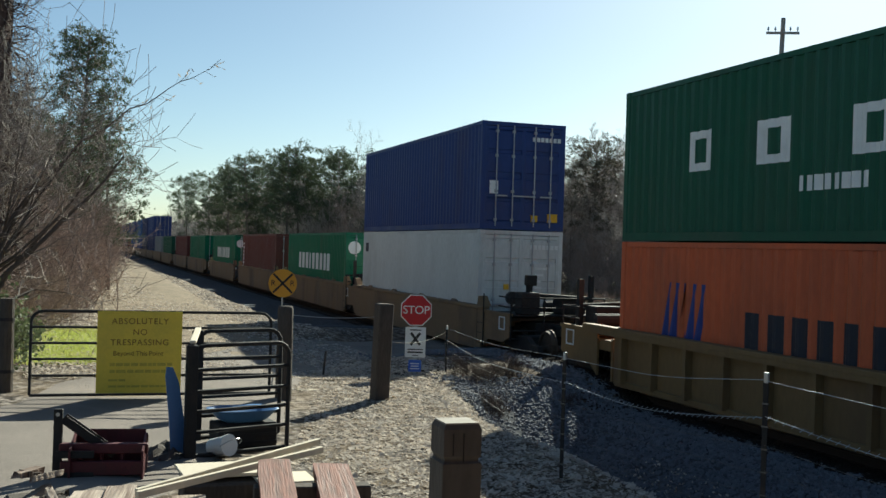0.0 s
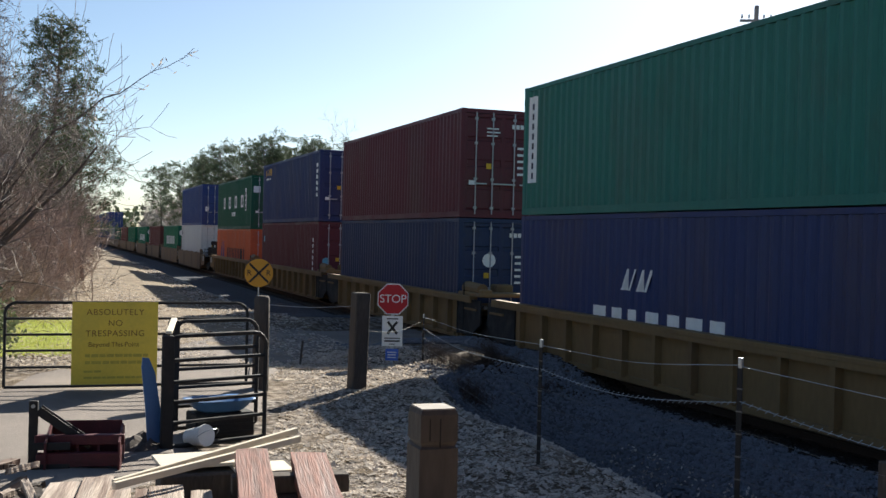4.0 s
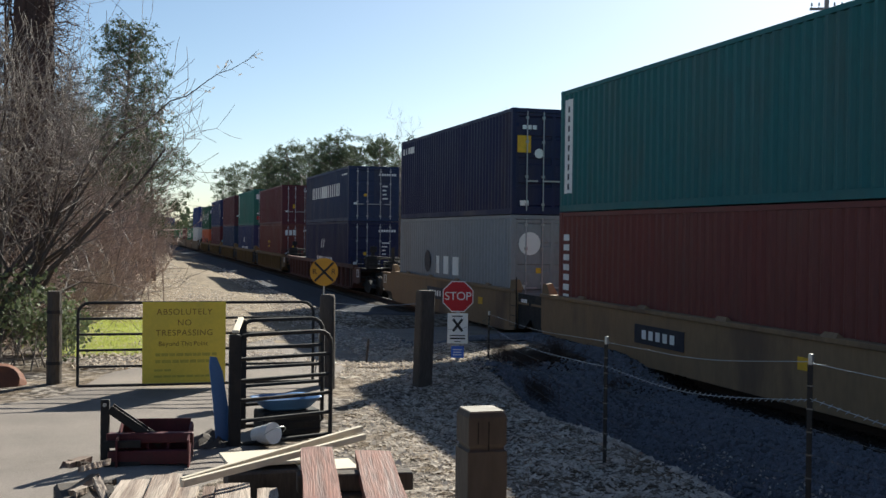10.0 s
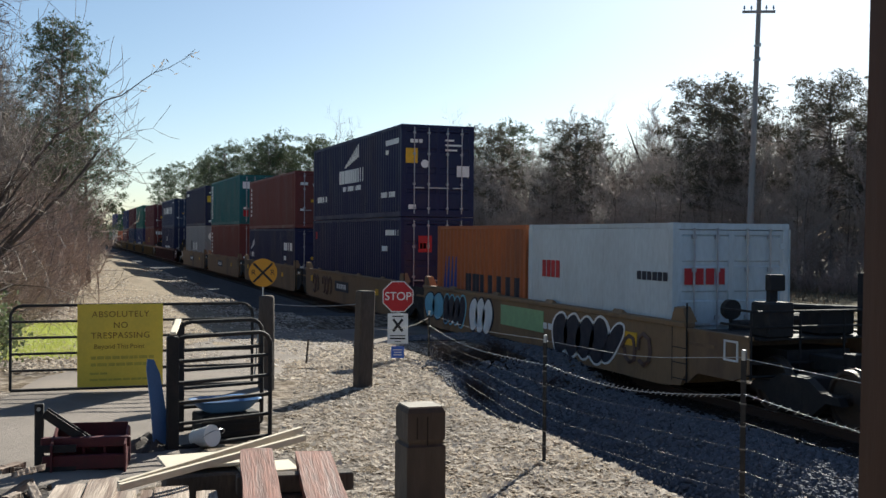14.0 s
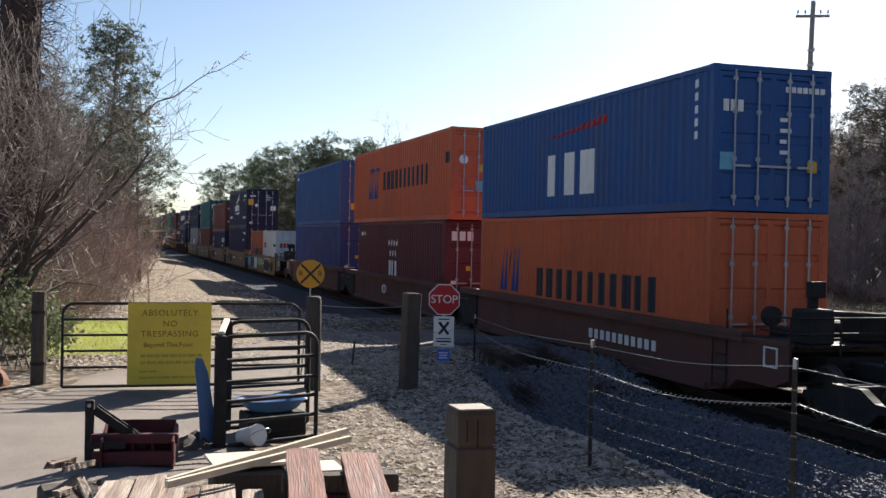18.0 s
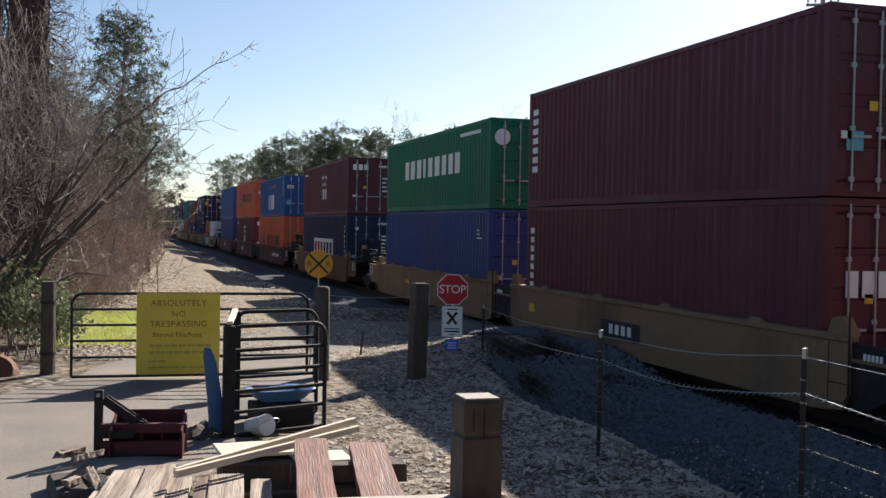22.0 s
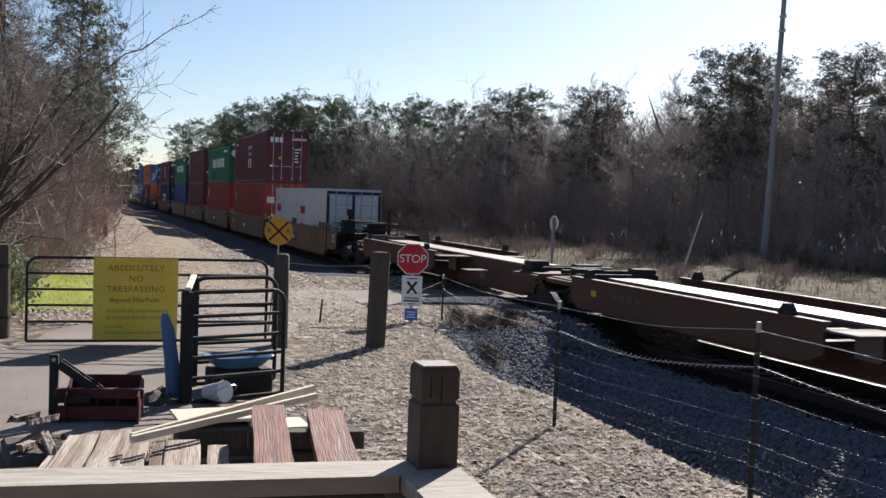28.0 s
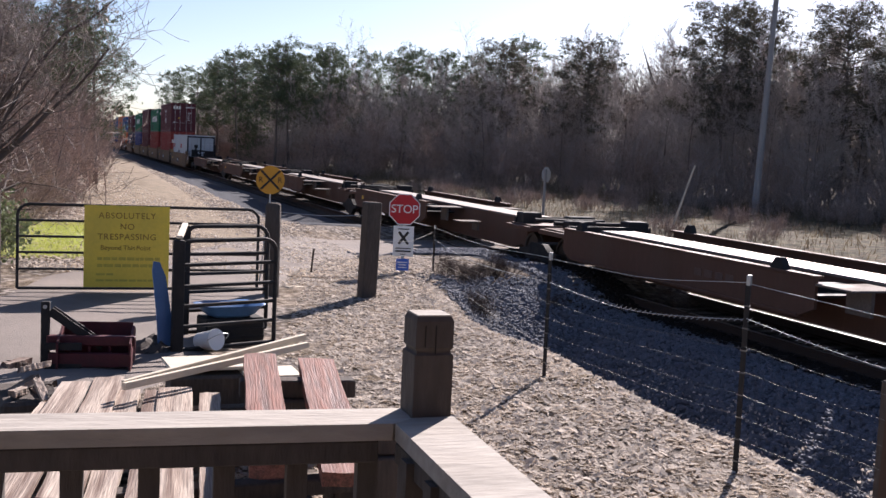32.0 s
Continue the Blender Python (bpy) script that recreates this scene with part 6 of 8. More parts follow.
def bare_tree(seed, h, spread=0.45, trunk_r=0.10, stems=1, low=1, rmin=0.012, side=4, limbs=(3, 4), reach=(0.22, 0.36)):
    """A leafless tree: a bending trunk, limbs all the way up and sprays of twigs."""
    rnd = random.Random(seed)
    wood, twig = Mesh(), Mesh()
    for k in range(stems):
        q = Vector((rnd.uniform(-0.4, 0.4), rnd.uniform(-0.4, 0.4), -0.3)) if stems > 1 else Vector((0, 0, -0.3))
        d = Vector((rnd.uniform(-spread, spread) * 0.4, rnd.uniform(-spread, spread) * 0.4, 1)).normalized()
        r, n = trunk_r * rnd.uniform(0.7, 1.1), 8
        for i in range(n):
            d = (d + Vector((rnd.uniform(-1, 1), rnd.uniform(-1, 1), 0.4)) * 0.10).normalized()
            e = q + d * (h + 0.3) / n * 0.93
            wood.tube(q, e, r, r * 0.82, n=7, caps=False)
            if i >= low:
                for _ in range(rnd.randint(*limbs)):
                    a = rnd.uniform(0, 6.283)
                    nd = Vector((math.cos(a) * spread * 2, math.sin(a) * spread * 2, rnd.uniform(0.5, 1.2))).normalized()
                    spray(wood, twig, q.lerp(e, rnd.random()), nd, h * rnd.uniform(*reach) * (1.15 - i / n * 0.65), r * 0.45, 1, rnd, rmin, side)
            q, r = e, r * 0.82
        spray(wood, twig, q, d, h * 0.16, r, 2, rnd, rmin, side)
    return wood.data("trunk", M_BARK), twig.data("crown", M_TWIG)


def brush_clump(seed, h, stems, leafy=0, wide=0.95, rmin=0.011, wood=None):
    rnd = random.Random(seed)
    twig, lv = Mesh(), Mesh()
    for _ in range(stems):
        p = Vector((rnd.gauss(0, wide), rnd.gauss(0, wide), -0.1))
        d = Vector((rnd.gauss(0, 0.3), rnd.gauss(0, 0.3), 1)).normalized()
        spray(twig, twig, p, d, h * rnd.uniform(0.5, 1.0), 0.022, 1, rnd, rmin, 4, 0.15, 0.5)
        for _ in range(leafy):
            leaf(lv, p + Vector((rnd.gauss(0, 0.4), rnd.gauss(0, 0.4), h * rnd.uniform(0.1, 0.8))), rnd.uniform(0.05, 0.09), rnd)
    return twig.data("branching", wood or M_BRUSH), (lv.data("foliage", wood or M_DRYLEAF) if leafy else None)


def near_clump(seed, h, stems):
    """Brush close to the yard: finer, more forked stems."""
    rnd = random.Random(seed)
    twig = Mesh()
    for _ in range(stems):
        p = Vector((rnd.gauss(0, 0.6), rnd.gauss(0, 0.6), -0.1))
        spray(twig, twig, p, Vector((rnd.gauss(0, 0.3), rnd.gauss(0, 0.3), 1)).normalized(), h * rnd.uniform(0.45, 0.8), 0.018, 2, rnd, 0.0055, 3, 0.1, 0.75)
    return twig.data("branching", M_BRUSH), None


def pine(seed, h, crown_from=0.45, width=2.2, clumps=64, tufts=17, needle=1.0, leafage=None):
    """A pine: a bare pole below, above it rounded clumps of needles on short limbs."""
    rnd = random.Random(seed)
    wood, nd = Mesh(), Mesh()
    q, r, n = Vector((0, 0, -0.3)), 0.17, 10
    d = Vector((rnd.uniform(-0.04, 0.04), rnd.uniform(-0.04, 0.04), 1))
    spine = []
    for i in range(n):
        e = q + (d + Vector((rnd.uniform(-0.05, 0.05), rnd.uniform(-0.05, 0.05), 0))) * (h * 0.95 + 0.3) / n
        wood.tube(q, e, r, r * 0.86, n=8, caps=False)
        spine.append((q.copy(), e.copy()))
        q, r = e, r * 0.86
    for i in range(4):
        a, b = spine[rnd.randrange(2, max(3, int(crown_from * n)))]
        an = rnd.uniform(0, 6.28)
        wood.tube(a, a + Vector((math.cos(an), math.sin(an), 0.1)) * rnd.uniform(0.4, 1.2), 0.025, 0.01, n=4, caps=False)
    for k in range(clumps):
        u = (k + rnd.random()) / clumps
        f = min(0.999, crown_from + (1 - crown_from) * u)
        a, b = spine[int(f * n)]
        s = a.lerp(b, f * n - int(f * n))
        reach = width * (0.35 + 0.65 * math.sin(math.pi * (0.22 + 0.70 * u))) * rnd.uniform(0.35, 1.1)
        an = k * 2.4 + rnd.uniform(-0.5, 0.5)
        tip = s + Vector((math.cos(an) * reach, math.sin(an) * reach, reach * rnd.uniform(0.0, 0.45)))
        wood.tube(s - Vector((0, 0, 0.2)), tip, 0.04, 0.015, n=4, caps=False)
        size = rnd.uniform(0.5, 0.9)
        for _ in range(tufts):
            c = tip + Vector((rnd.gauss(0, 0.45), rnd.gauss(0, 0.45), rnd.gauss(0.1, 0.26))) * size
            needles(nd, c, rnd.uniform(0.22, 0.34) * needle, 9, rnd)
    return wood.data("trunk", M_BARK), nd.data("crown", leafage or M_NEEDLE)


def plant(kind, meshes, label, category, x, y, rot, size, group, names):
    ob = thing(kind, label, category, at=Matrix.LocRotScale((x, y, height(x, y) - 0.05), Euler((0, 0, rot)), (size, size, size)), group=group)
    for nm, me in zip(names, meshes):
        if me is not None:
            part(nm, me, None, ob)
    return ob


BARE = [bare_tree(11, 10.4, 0.6, rmin=0.0125, side=4, limbs=(4, 5)), bare_tree(12, 9.6, 0.7, 0.09, rmin=0.0125, limbs=(4, 5)), bare_tree(13, 11.0, 0.55, rmin=0.0125, limbs=(4, 5)), bare_tree(14, 8.8, 0.7, 0.08, stems=2, limbs=(2, 3), rmin=0.0125), bare_tree(15, 10.2, 0.6, stems=2, limbs=(2, 3), rmin=0.0125)]
TALL = [bare_tree(21, 13.5, 0.30, low=4, rmin=0.006, side=2, limbs=(1, 2), reach=(0.14, 0.2)), bare_tree(22, 12.5, 0.26, low=4, rmin=0.006, side=2, limbs=(1, 2), reach=(0.14, 0.2))]
PINES = [pine(31, 13.5, 0.50, 2.5), pine(32, 12.0, 0.45, 2.8), pine(33, 11.0, 0.38, 2.5, 70), pine(34, 9.0, 0.15, 2.2, 76)]
BROAD_PINE = pine(35, 12.3, 0.38, 3.3, 130, 20, 0.8, M_DULLNEEDLE)
NEAR_PINES = [pine(36, 12.0, 0.40, 1.85, 84, 24, 0.72), pine(37, 9.5, 0.35, 2.2, 60, 24, 0.72)]
NEAR_BRUSH = [near_clump(51, 3.3, 13), near_clump(52, 2.6, 14)]
BRUSH = [brush_clump(41, 3.6, 20), brush_clump(42, 2.8, 20), brush_clump(43, 4.6, 20, 4), brush_clump(44, 2.0, 24, 6)]
WEED = brush_clump(45, 2.4, 26, 3, wood=mat("dead_weed", (0.075, 0.052, 0.042), 0.9, var=0.7, scale=3, fine=20, bump=0))


def woods_edge(y):
    """Where the woods begin on the far side of the railway."""
    return 15.5 + 22.0 * (1 - smoothstep(20, 150, y)) ** 1.3


def build_woods():
    rnd = random.Random(5)
    # the far side of the track
    y = 6.0
    while y < 215:
        e = woods_edge(y)
        gap = 2.1 + y * 0.019
        for row in range(5 if y < 95 else 3):
            x = e + 1.2 + row * 2.3 * (1 + y * 0.004) + rnd.uniform(-1, 1)
            yy = y + rnd.uniform(-1.2, 1.2)
            piney = smoothstep(78, 112, yy) * (0.62 if row > 1 else 0.25) + (0.03 if row > 2 else 0.0)
            f = 0.75 + 0.045 * row
            if rnd.random() < piney:
                k = rnd.randrange(3) if row > 1 else 3
                plant("pine_tree", PINES[k], "tall dark green pine in the woods beyond the track", "pine tree", x, yy, rnd.uniform(0, 6.3), rnd.uniform(0.72, 0.92) * f * (1.1 if yy > 85 and row > 1 else 1), "woods beyond the track", ("trunk", "crown"))
            else:
                plant("bare_tree", rnd.choice(BARE), "bare grey-brown winter tree at the wood's edge", "tree", x, yy, rnd.uniform(0, 6.3), rnd.uniform(0.8, 1.08) * f, "woods beyond the track", ("trunk", "crown"))
        if rnd.random() < 0.25:
            plant("bare_tree", rnd.choice(TALL), "slender tall bare tree rising over the woods", "tree", e + rnd.uniform(8, 14), y, rnd.uniform(0, 6.3), rnd.uniform(0.85, 1.0), "woods beyond the track", ("trunk", "crown"))
        for row in range(2 if y < 130 else 0):
            k = rnd.randrange(3)
            plant("shrub", BRUSH[k], "tangled brown bare shrub below the trees", "shrub", e - 0.8 + row * 2.0 + rnd.uniform(-0.6, 0.6), y + rnd.uniform(-1, 1), rnd.uniform(0, 6.3), (0.62 + 0.26 * row) * rnd.uniform(0.75, 1.3), "brush beyond the track", ("branching", "foliage"))
        if 30 < y < 100:
            plant("shrub", BRUSH[rnd.choice((1, 3))], "low brown bare shrub in the dry grass", "shrub", e - rnd.uniform(2.0, 4.0), y + rnd.uniform(-1, 1), rnd.uniform(0, 6.3), rnd.uniform(0.35, 0.6), "brush beyond the track", ("branching", "foliage"))
        if y < 80:                       # a second band of crowns behind the edge
            for _ in range(2):
                plant("bare_tree", rnd.choice(BARE), "bare grey-brown winter tree deep in the woods", "tree", e + rnd.uniform(9, 17), y + rnd.uniform(-1.5, 1.5), rnd.uniform(0, 6.3), rnd.uniform(0.80, 0.98), "woods beyond the track", ("trunk", "crown"))
        y += gap
    # the pines that stand above the rest
    for x, yy, k, s in ((16.6, 110, 0, 0.92), (18.6, 112, 1, 1.0), (25.2, 108, 1, 1.04), (21.8, 106, 2, 1.0), (14.6, 128, 1, 0.95), (28.5, 92, 0, 0.86), (31, 88, 2, 1.0), (39, 47, 4, 0.90), (42.5, 45, 4, 0.93), (45.5, 42, 4, 0.92), (36, 54, 4, 0.95), (48, 38, 4, 0.9), (39.5, 57, 4, 0.97), (33.5, 66, 4, 0.85), (31.5, 76, 4, 0.88), (12.9 + 5.5, 100, 1, 0.98), (20.0, 101, 0, 0.93), (23.5, 100, 2, 1.05), (15.8, 120, 2, 1.05), (27.5, 104, 0, 0.9), (17.4, 135, 0, 0.95), (29.5, 98, 1, 0.95), (13.9, 145, 0, 0.9), (22.5, 120, 1, 1.0)):
        plant("pine_tree", BROAD_PINE if k == 4 else PINES[k], "tall dark green pine above the other trees", "pine tree", x, yy, rnd.uniform(0, 6.3), s, "woods beyond the track", ("trunk", "crown"))
    # the tangle of stems and boughs deeper in the woods
    deep = Mesh()
    for _ in range(24000):
        yy = 5 + 215 * rnd.random() ** 1.25
        x = woods_edge(yy) + rnd.uniform(7, 24)
        z = rnd.uniform(-0.3, 8.3) * (1 - 0.25 * rnd.random())
        a = Vector((x, yy, z))
        spike(deep, a, a + Vector((rnd.gauss(0, 0.5), rnd.gauss(0, 0.5), 1)).normalized() * rnd.uniform(1.0, 3.2), rnd.uniform(0.03, 0.10))
    single("deep_woods", deep, M_BARK, "dark tangle of bare stems deep in the woods", "woods", kind="stuff")
    # tall dry grass along the foot of the woods
    g = Mesh()
    for k in range(34000):
        yy = 22 + 98 * rnd.random() ** 0.9
        short = k % 2
        x = woods_edge(yy) - abs(rnd.gauss(0, 1.5)) - 0.3 if not short else rnd.uniform(15.5, max(16, woods_edge(yy)))
        if x < 15 or noise.noise((x * 0.4, yy * 0.15, 2)) < -0.25:
            continue
        c = Vector((x, yy, height(x, yy) - 0.02))
        d = Vector((rnd.gauss(0, 0.3), rnd.gauss(0, 0.3), 1)) * (rnd.uniform(0.12, 0.4) if short else rnd.uniform(0.3, 1.0))
        o = Vector((rnd.uniform(-1, 1), rnd.uniform(-1, 1), 0)).normalized() * 0.018
        g.add([c - o, c + o, c + d], [(0, 1, 2)])
    single("dry_grass", g, mat("dry_broomsedge", (0.17, 0.13, 0.085), 0.9, var=0.5, scale=0.4, fine=6, bump=0, thin=0.3), "tall tan dry grass along the foot of the woods", "grass", kind="stuff")
    # low scrub between the track and the woods
    for _ in range(44):
        yy = rnd.uniform(27, 66)
        x = rnd.uniform(18.5, woods_edge(yy) - 1.5)
        plant("shrub", BRUSH[rnd.choice((1, 3))], "low brown bare shrub in the dry grass", "shrub", x, yy, rnd.uniform(0, 6.3), rnd.uniform(0.22, 0.42), "brush beyond the track", ("branching", "foliage"))
    for _ in range(9):
        x, yy = rnd.uniform(6.8, 8.8), rnd.uniform(17.8, 21.2)
        plant("weed", WEED, "dead dark brown weeds on the eroded bank", "weed", x, yy, rnd.uniform(0, 6.3), rnd.uniform(0.10, 0.2), "weeds on the bank", ("branching", "foliage"))
    # the yard's side: brush along the dirt track, with trees behind
    y = 22.0
    while y < 240:
        e = -1.5 + 1.6 * smoothstep(20, 38, y) + 0.03 * max(0, y - 38)
        for row in range(3 if y < 60 else 2):
            x = e - 0.5 - row * rnd.uniform(1.0, 1.7) + rnd.uniform(-0.3, 0.3)
            plant("shrub", (NEAR_BRUSH[rnd.randrange(2)] if y < 33 else BRUSH[rnd.randrange(4) if row == 0 else rnd.randrange(3)]), "dense reddish-brown bare brush beside the dirt track", "shrub", x, y + rnd.uniform(-0.8, 0.8), rnd.uniform(0, 6.3), (rnd.uniform(0.6, 0.95) + 0.12 * row) * (0.72 if y < 34 else 1), "brush beside the dirt track", ("branching", "foliage"))
        if y > 30 and rnd.random() < (0.25 if y < 62 else 0.75):
            plant("bare_tree", rnd.choice(BARE), "bare winter tree behind the brush", "tree", e - rnd.uniform(3.0, 7), y, rnd.uniform(0, 6.3), rnd.uniform(0.7, 1.0), "trees on the yard side", ("trunk", "crown"))
        if y > 60 and rnd.random() < 0.5:
            plant("pine_tree", NEAR_PINES[rnd.randrange(2)] if y < 60 else PINES[rnd.randrange(4)], "dark pine behind the brush", "pine tree", e - rnd.uniform(1.5, 7), y, rnd.uniform(0, 6.3), rnd.uniform(0.7, 0.95), "trees on the yard side", ("trunk", "crown"))
        y += 1.4 + y * 0.034
    for x, yy, k, s in ((-0.33, 42, 2, 0.86), (1.3, 50, 3, 0.72), (0.2, 63, 2, 0.8)):
        plant("pine_tree", NEAR_PINES[k % 2], "dark pine leaning out over the dirt track", "pine tree", x, yy, 2.0 + k, s, "trees on the yard side", ("trunk", "crown"))
    # dark saplings standing in the brush
    stems = Mesh()
    for _ in range(150):
        yy = 22 + 60 * rnd.random() ** 1.5
        x = -1.7 + 1.6 * smoothstep(20, 38, yy) + 0.03 * max(0, yy - 38) - rnd.uniform(0.2, 4.5)
        limb(stems, stems, Vector((x, yy, -0.1)), Vector((rnd.gauss(0.1, 0.25), rnd.gauss(0, 0.25), 1)).normalized(), rnd.uniform(1.0, 2.4), rnd.uniform(0.018, 0.045), 1, rnd, up=0.1, wild=0.5)
    single("dark_saplings", stems, M_NEARBARK, "thin dark saplings standing in the brush", "saplings", kind="stuff")
    # far woods close the line of the track
    far = Mesh()
    for _ in range(900):
        x, yy = rnd.uniform(-160, 200), rnd.uniform(330, 520)
        hh = rnd.uniform(6, 13)
        if abs(x - TX) < 7 and yy < 470:
            continue
        for _ in range(9):
            c = Vector((x + rnd.gauss(0, 1.6), yy, rnd.uniform(0.25, 1) * hh))
            leaf(far, c, rnd.uniform(1.2, 2.6), rnd, 1.2)
    single("far_woods", far, M_NEEDLE, "hazy line of far woods at the end of the track", "woods", kind="stuff")


def build_near_tree():
    # the many-branched bare tree that leans out over the gate
    rnd = random.Random(77)
    wood, twig, buds = Mesh(), Mesh(), Mesh()
    base = Vector((-3.1, 20.6, -0.1))
    for k in range(20):
        f = k / 24
        d = Vector((-0.35 + 1.15 * f + rnd.uniform(-0.12, 0.12), rnd.uniform(-0.3, 0.25), 1.05 - 0.5 * f * f)).normalized()
        foot = base + Vector((rnd.uniform(-0.4, 0.5), rnd.uniform(-0.4, 0.4), 0))
        limb(wood, twig, foot, d, rnd.uniform(2.2, 3.1), rnd.uniform(0.06, 0.10), 4, rnd, up=0.10, wild=0.5, fork=(2, 3), thin=0.012)
    # bare limbs sweeping out to the lane, with little on them
    for k in range(11):
        f = k / 10
        q, r = Vector((-2.5 + 0.6 * f + rnd.uniform(-0.15, 0.15), 20.0 + rnd.uniform(-0.4, 0.3), 0.6 + 0.5 * rnd.random())), rnd.uniform(0.045, 0.07)
        d = Vector((0.1 + 0.38 * f, rnd.uniform(-0.1, 0.1), 1.0 - 0.25 * f)).normalized()
        for i in range(9):
            d = (d + Vector((rnd.uniform(-1, 1), rnd.uniform(-1, 1), rnd.uniform(-0.8, 0.9))) * 0.13).normalized()
            e = q + d * rnd.uniform(0.36, 0.5)
            wood.tube(q, e, r, r * 0.86, n=7, caps=False)
            if i > 2 and rnd.random() < 0.75:
                nd = (d + Vector((rnd.uniform(-0.7, 0.7), rnd.uniform(-0.3, 0.3), rnd.uniform(-0.3, 0.8)))).normalized()
                limb(wood, twig, e, nd, rnd.uniform(0.6, 1.2), r * 0.5, 2, rnd, up=0.12, wild=0.45, fork=(2, 3), thin=0.012)
            q, r = e, r * 0.86
    # one long limb that reaches out with a few dead leaves
    pts = [Vector(p) for p in ((-2.3, 20.3, 1.1), (-1.6, 20.2, 2.2), (-1.03, 20.15, 2.97), (-0.27, 20.1, 3.93), (0.34, 20.1, 4.48), (0.79, 20.0, 4.90), (1.25, 20.0, 5.14), (1.65, 20.0, 5.45), (2.05, 20.0, 5.65), (2.36, 20.0, 5.92))]
    for i, (a, b) in enumerate(zip(pts, pts[1:])):
        kink = a.lerp(b, 0.5) + Vector((rnd.uniform(-0.06, 0.06), 0, rnd.uniform(-0.08, 0.08)))
        wood.tube(a, kink, 0.05 * 0.76 ** i, 0.05 * 0.76 ** (i + 0.5), n=6, caps=False)
        wood.tube(kink, b, 0.05 * 0.76 ** (i + 0.5), 0.05 * 0.76 ** (i + 1), n=6, caps=False)
        for _ in range(5):
            s = a.lerp(b, rnd.random())
            dd = Vector((rnd.uniform(0.2, 1), rnd.uniform(-0.3, 0.3), rnd.uniform(-0.5, 0.9))).normalized()
            if i < 4:
                limb(wood, twig, s, dd, rnd.uniform(0.2, 0.45), 0.016 * 0.85 ** i, 2, rnd, wild=0.4, fork=(1, 2))
            else:
                twig.tube(s, s + dd * 0.16, 0.004, 0.003, n=3, caps=False)
                leaf(buds, s + dd * 0.2, 0.035, rnd, 3.0)
    t = thing("leaning_tree", "bare many-branched tree leaning out over the gate", "tree")
    part("trunk", wood, M_NEARBARK, t)
    part("crown", twig, M_NEARTWIG, t)
    part("dead_foliage", buds, M_DRYLEAF, t)
    # a dark trunk wrapped in vines
    v = thing("vine_covered_trunk", "dead trunk wrapped in a dark mass of reddish vines", "tree trunk", at=pose(-2.15, 27.0, 0))
    part("trunk", Mesh().tube((0, 0, -0.3), (0.1, 0, 8.9), 0.50, 0.44, n=12), M_VINE, v)
    vines, wood2 = Mesh(), Mesh()
    for _ in range(950):
        a, z = rnd.uniform(0, 6.28), rnd.uniform(0.5, 8.8)
        p = Vector((0.44 * math.cos(a), 0.44 * math.sin(a), z))
        d = Vector((math.cos(a), math.sin(a), rnd.uniform(-0.9, 0.7))).normalized()
        limb(wood2, vines, p, d, rnd.uniform(0.35, 0.8), 0.016, 1, rnd, up=-0.1, wild=0.8)
    for k in range(10):
        pts = [(0.53 * math.cos(k * 0.63 + z * 0.5), 0.53 * math.sin(k * 0.63 + z * 0.5), z) for z in np.arange(0, 8.9, 0.3)]
        wood2.path(pts, 0.03, 5)
    part("climbing_vine", wood2, M_VINE, v)
    part("vine_tangle", vines, M_VINE, v)
    # evergreen shrubs at the edge of the yard
    for i, (x, y, s) in enumerate(((-2.0, 18.9, 1.0), (-2.7, 19.4, 1.3), (-1.3, 19.8, 0.7), (-3.4, 20.2, 1.5), (-1.0, 22.0, 0.6))):
        w2, tw, lv = Mesh(), Mesh(), Mesh()
        for _ in range(7):
            limb(w2, tw, Vector((rnd.gauss(0, 0.2), rnd.gauss(0, 0.2), -0.1)), Vector((rnd.gauss(0, 0.4), rnd.gauss(0, 0.4), 1)).normalized(), 0.8 * s, 0.02, 2, rnd, wild=0.5, leaves=(lv, 9, 0.13, 0.06))
        b = thing("evergreen_shrub", "leafy grey-green shrub beside the gate post", "shrub", at=pose(x, y, height(x, y)), group="evergreen shrubs")
        tw.add(w2.v, w2.f)
        part("branching", tw, M_BARK, b)
        part("foliage", lv, M_LEAFG, b)


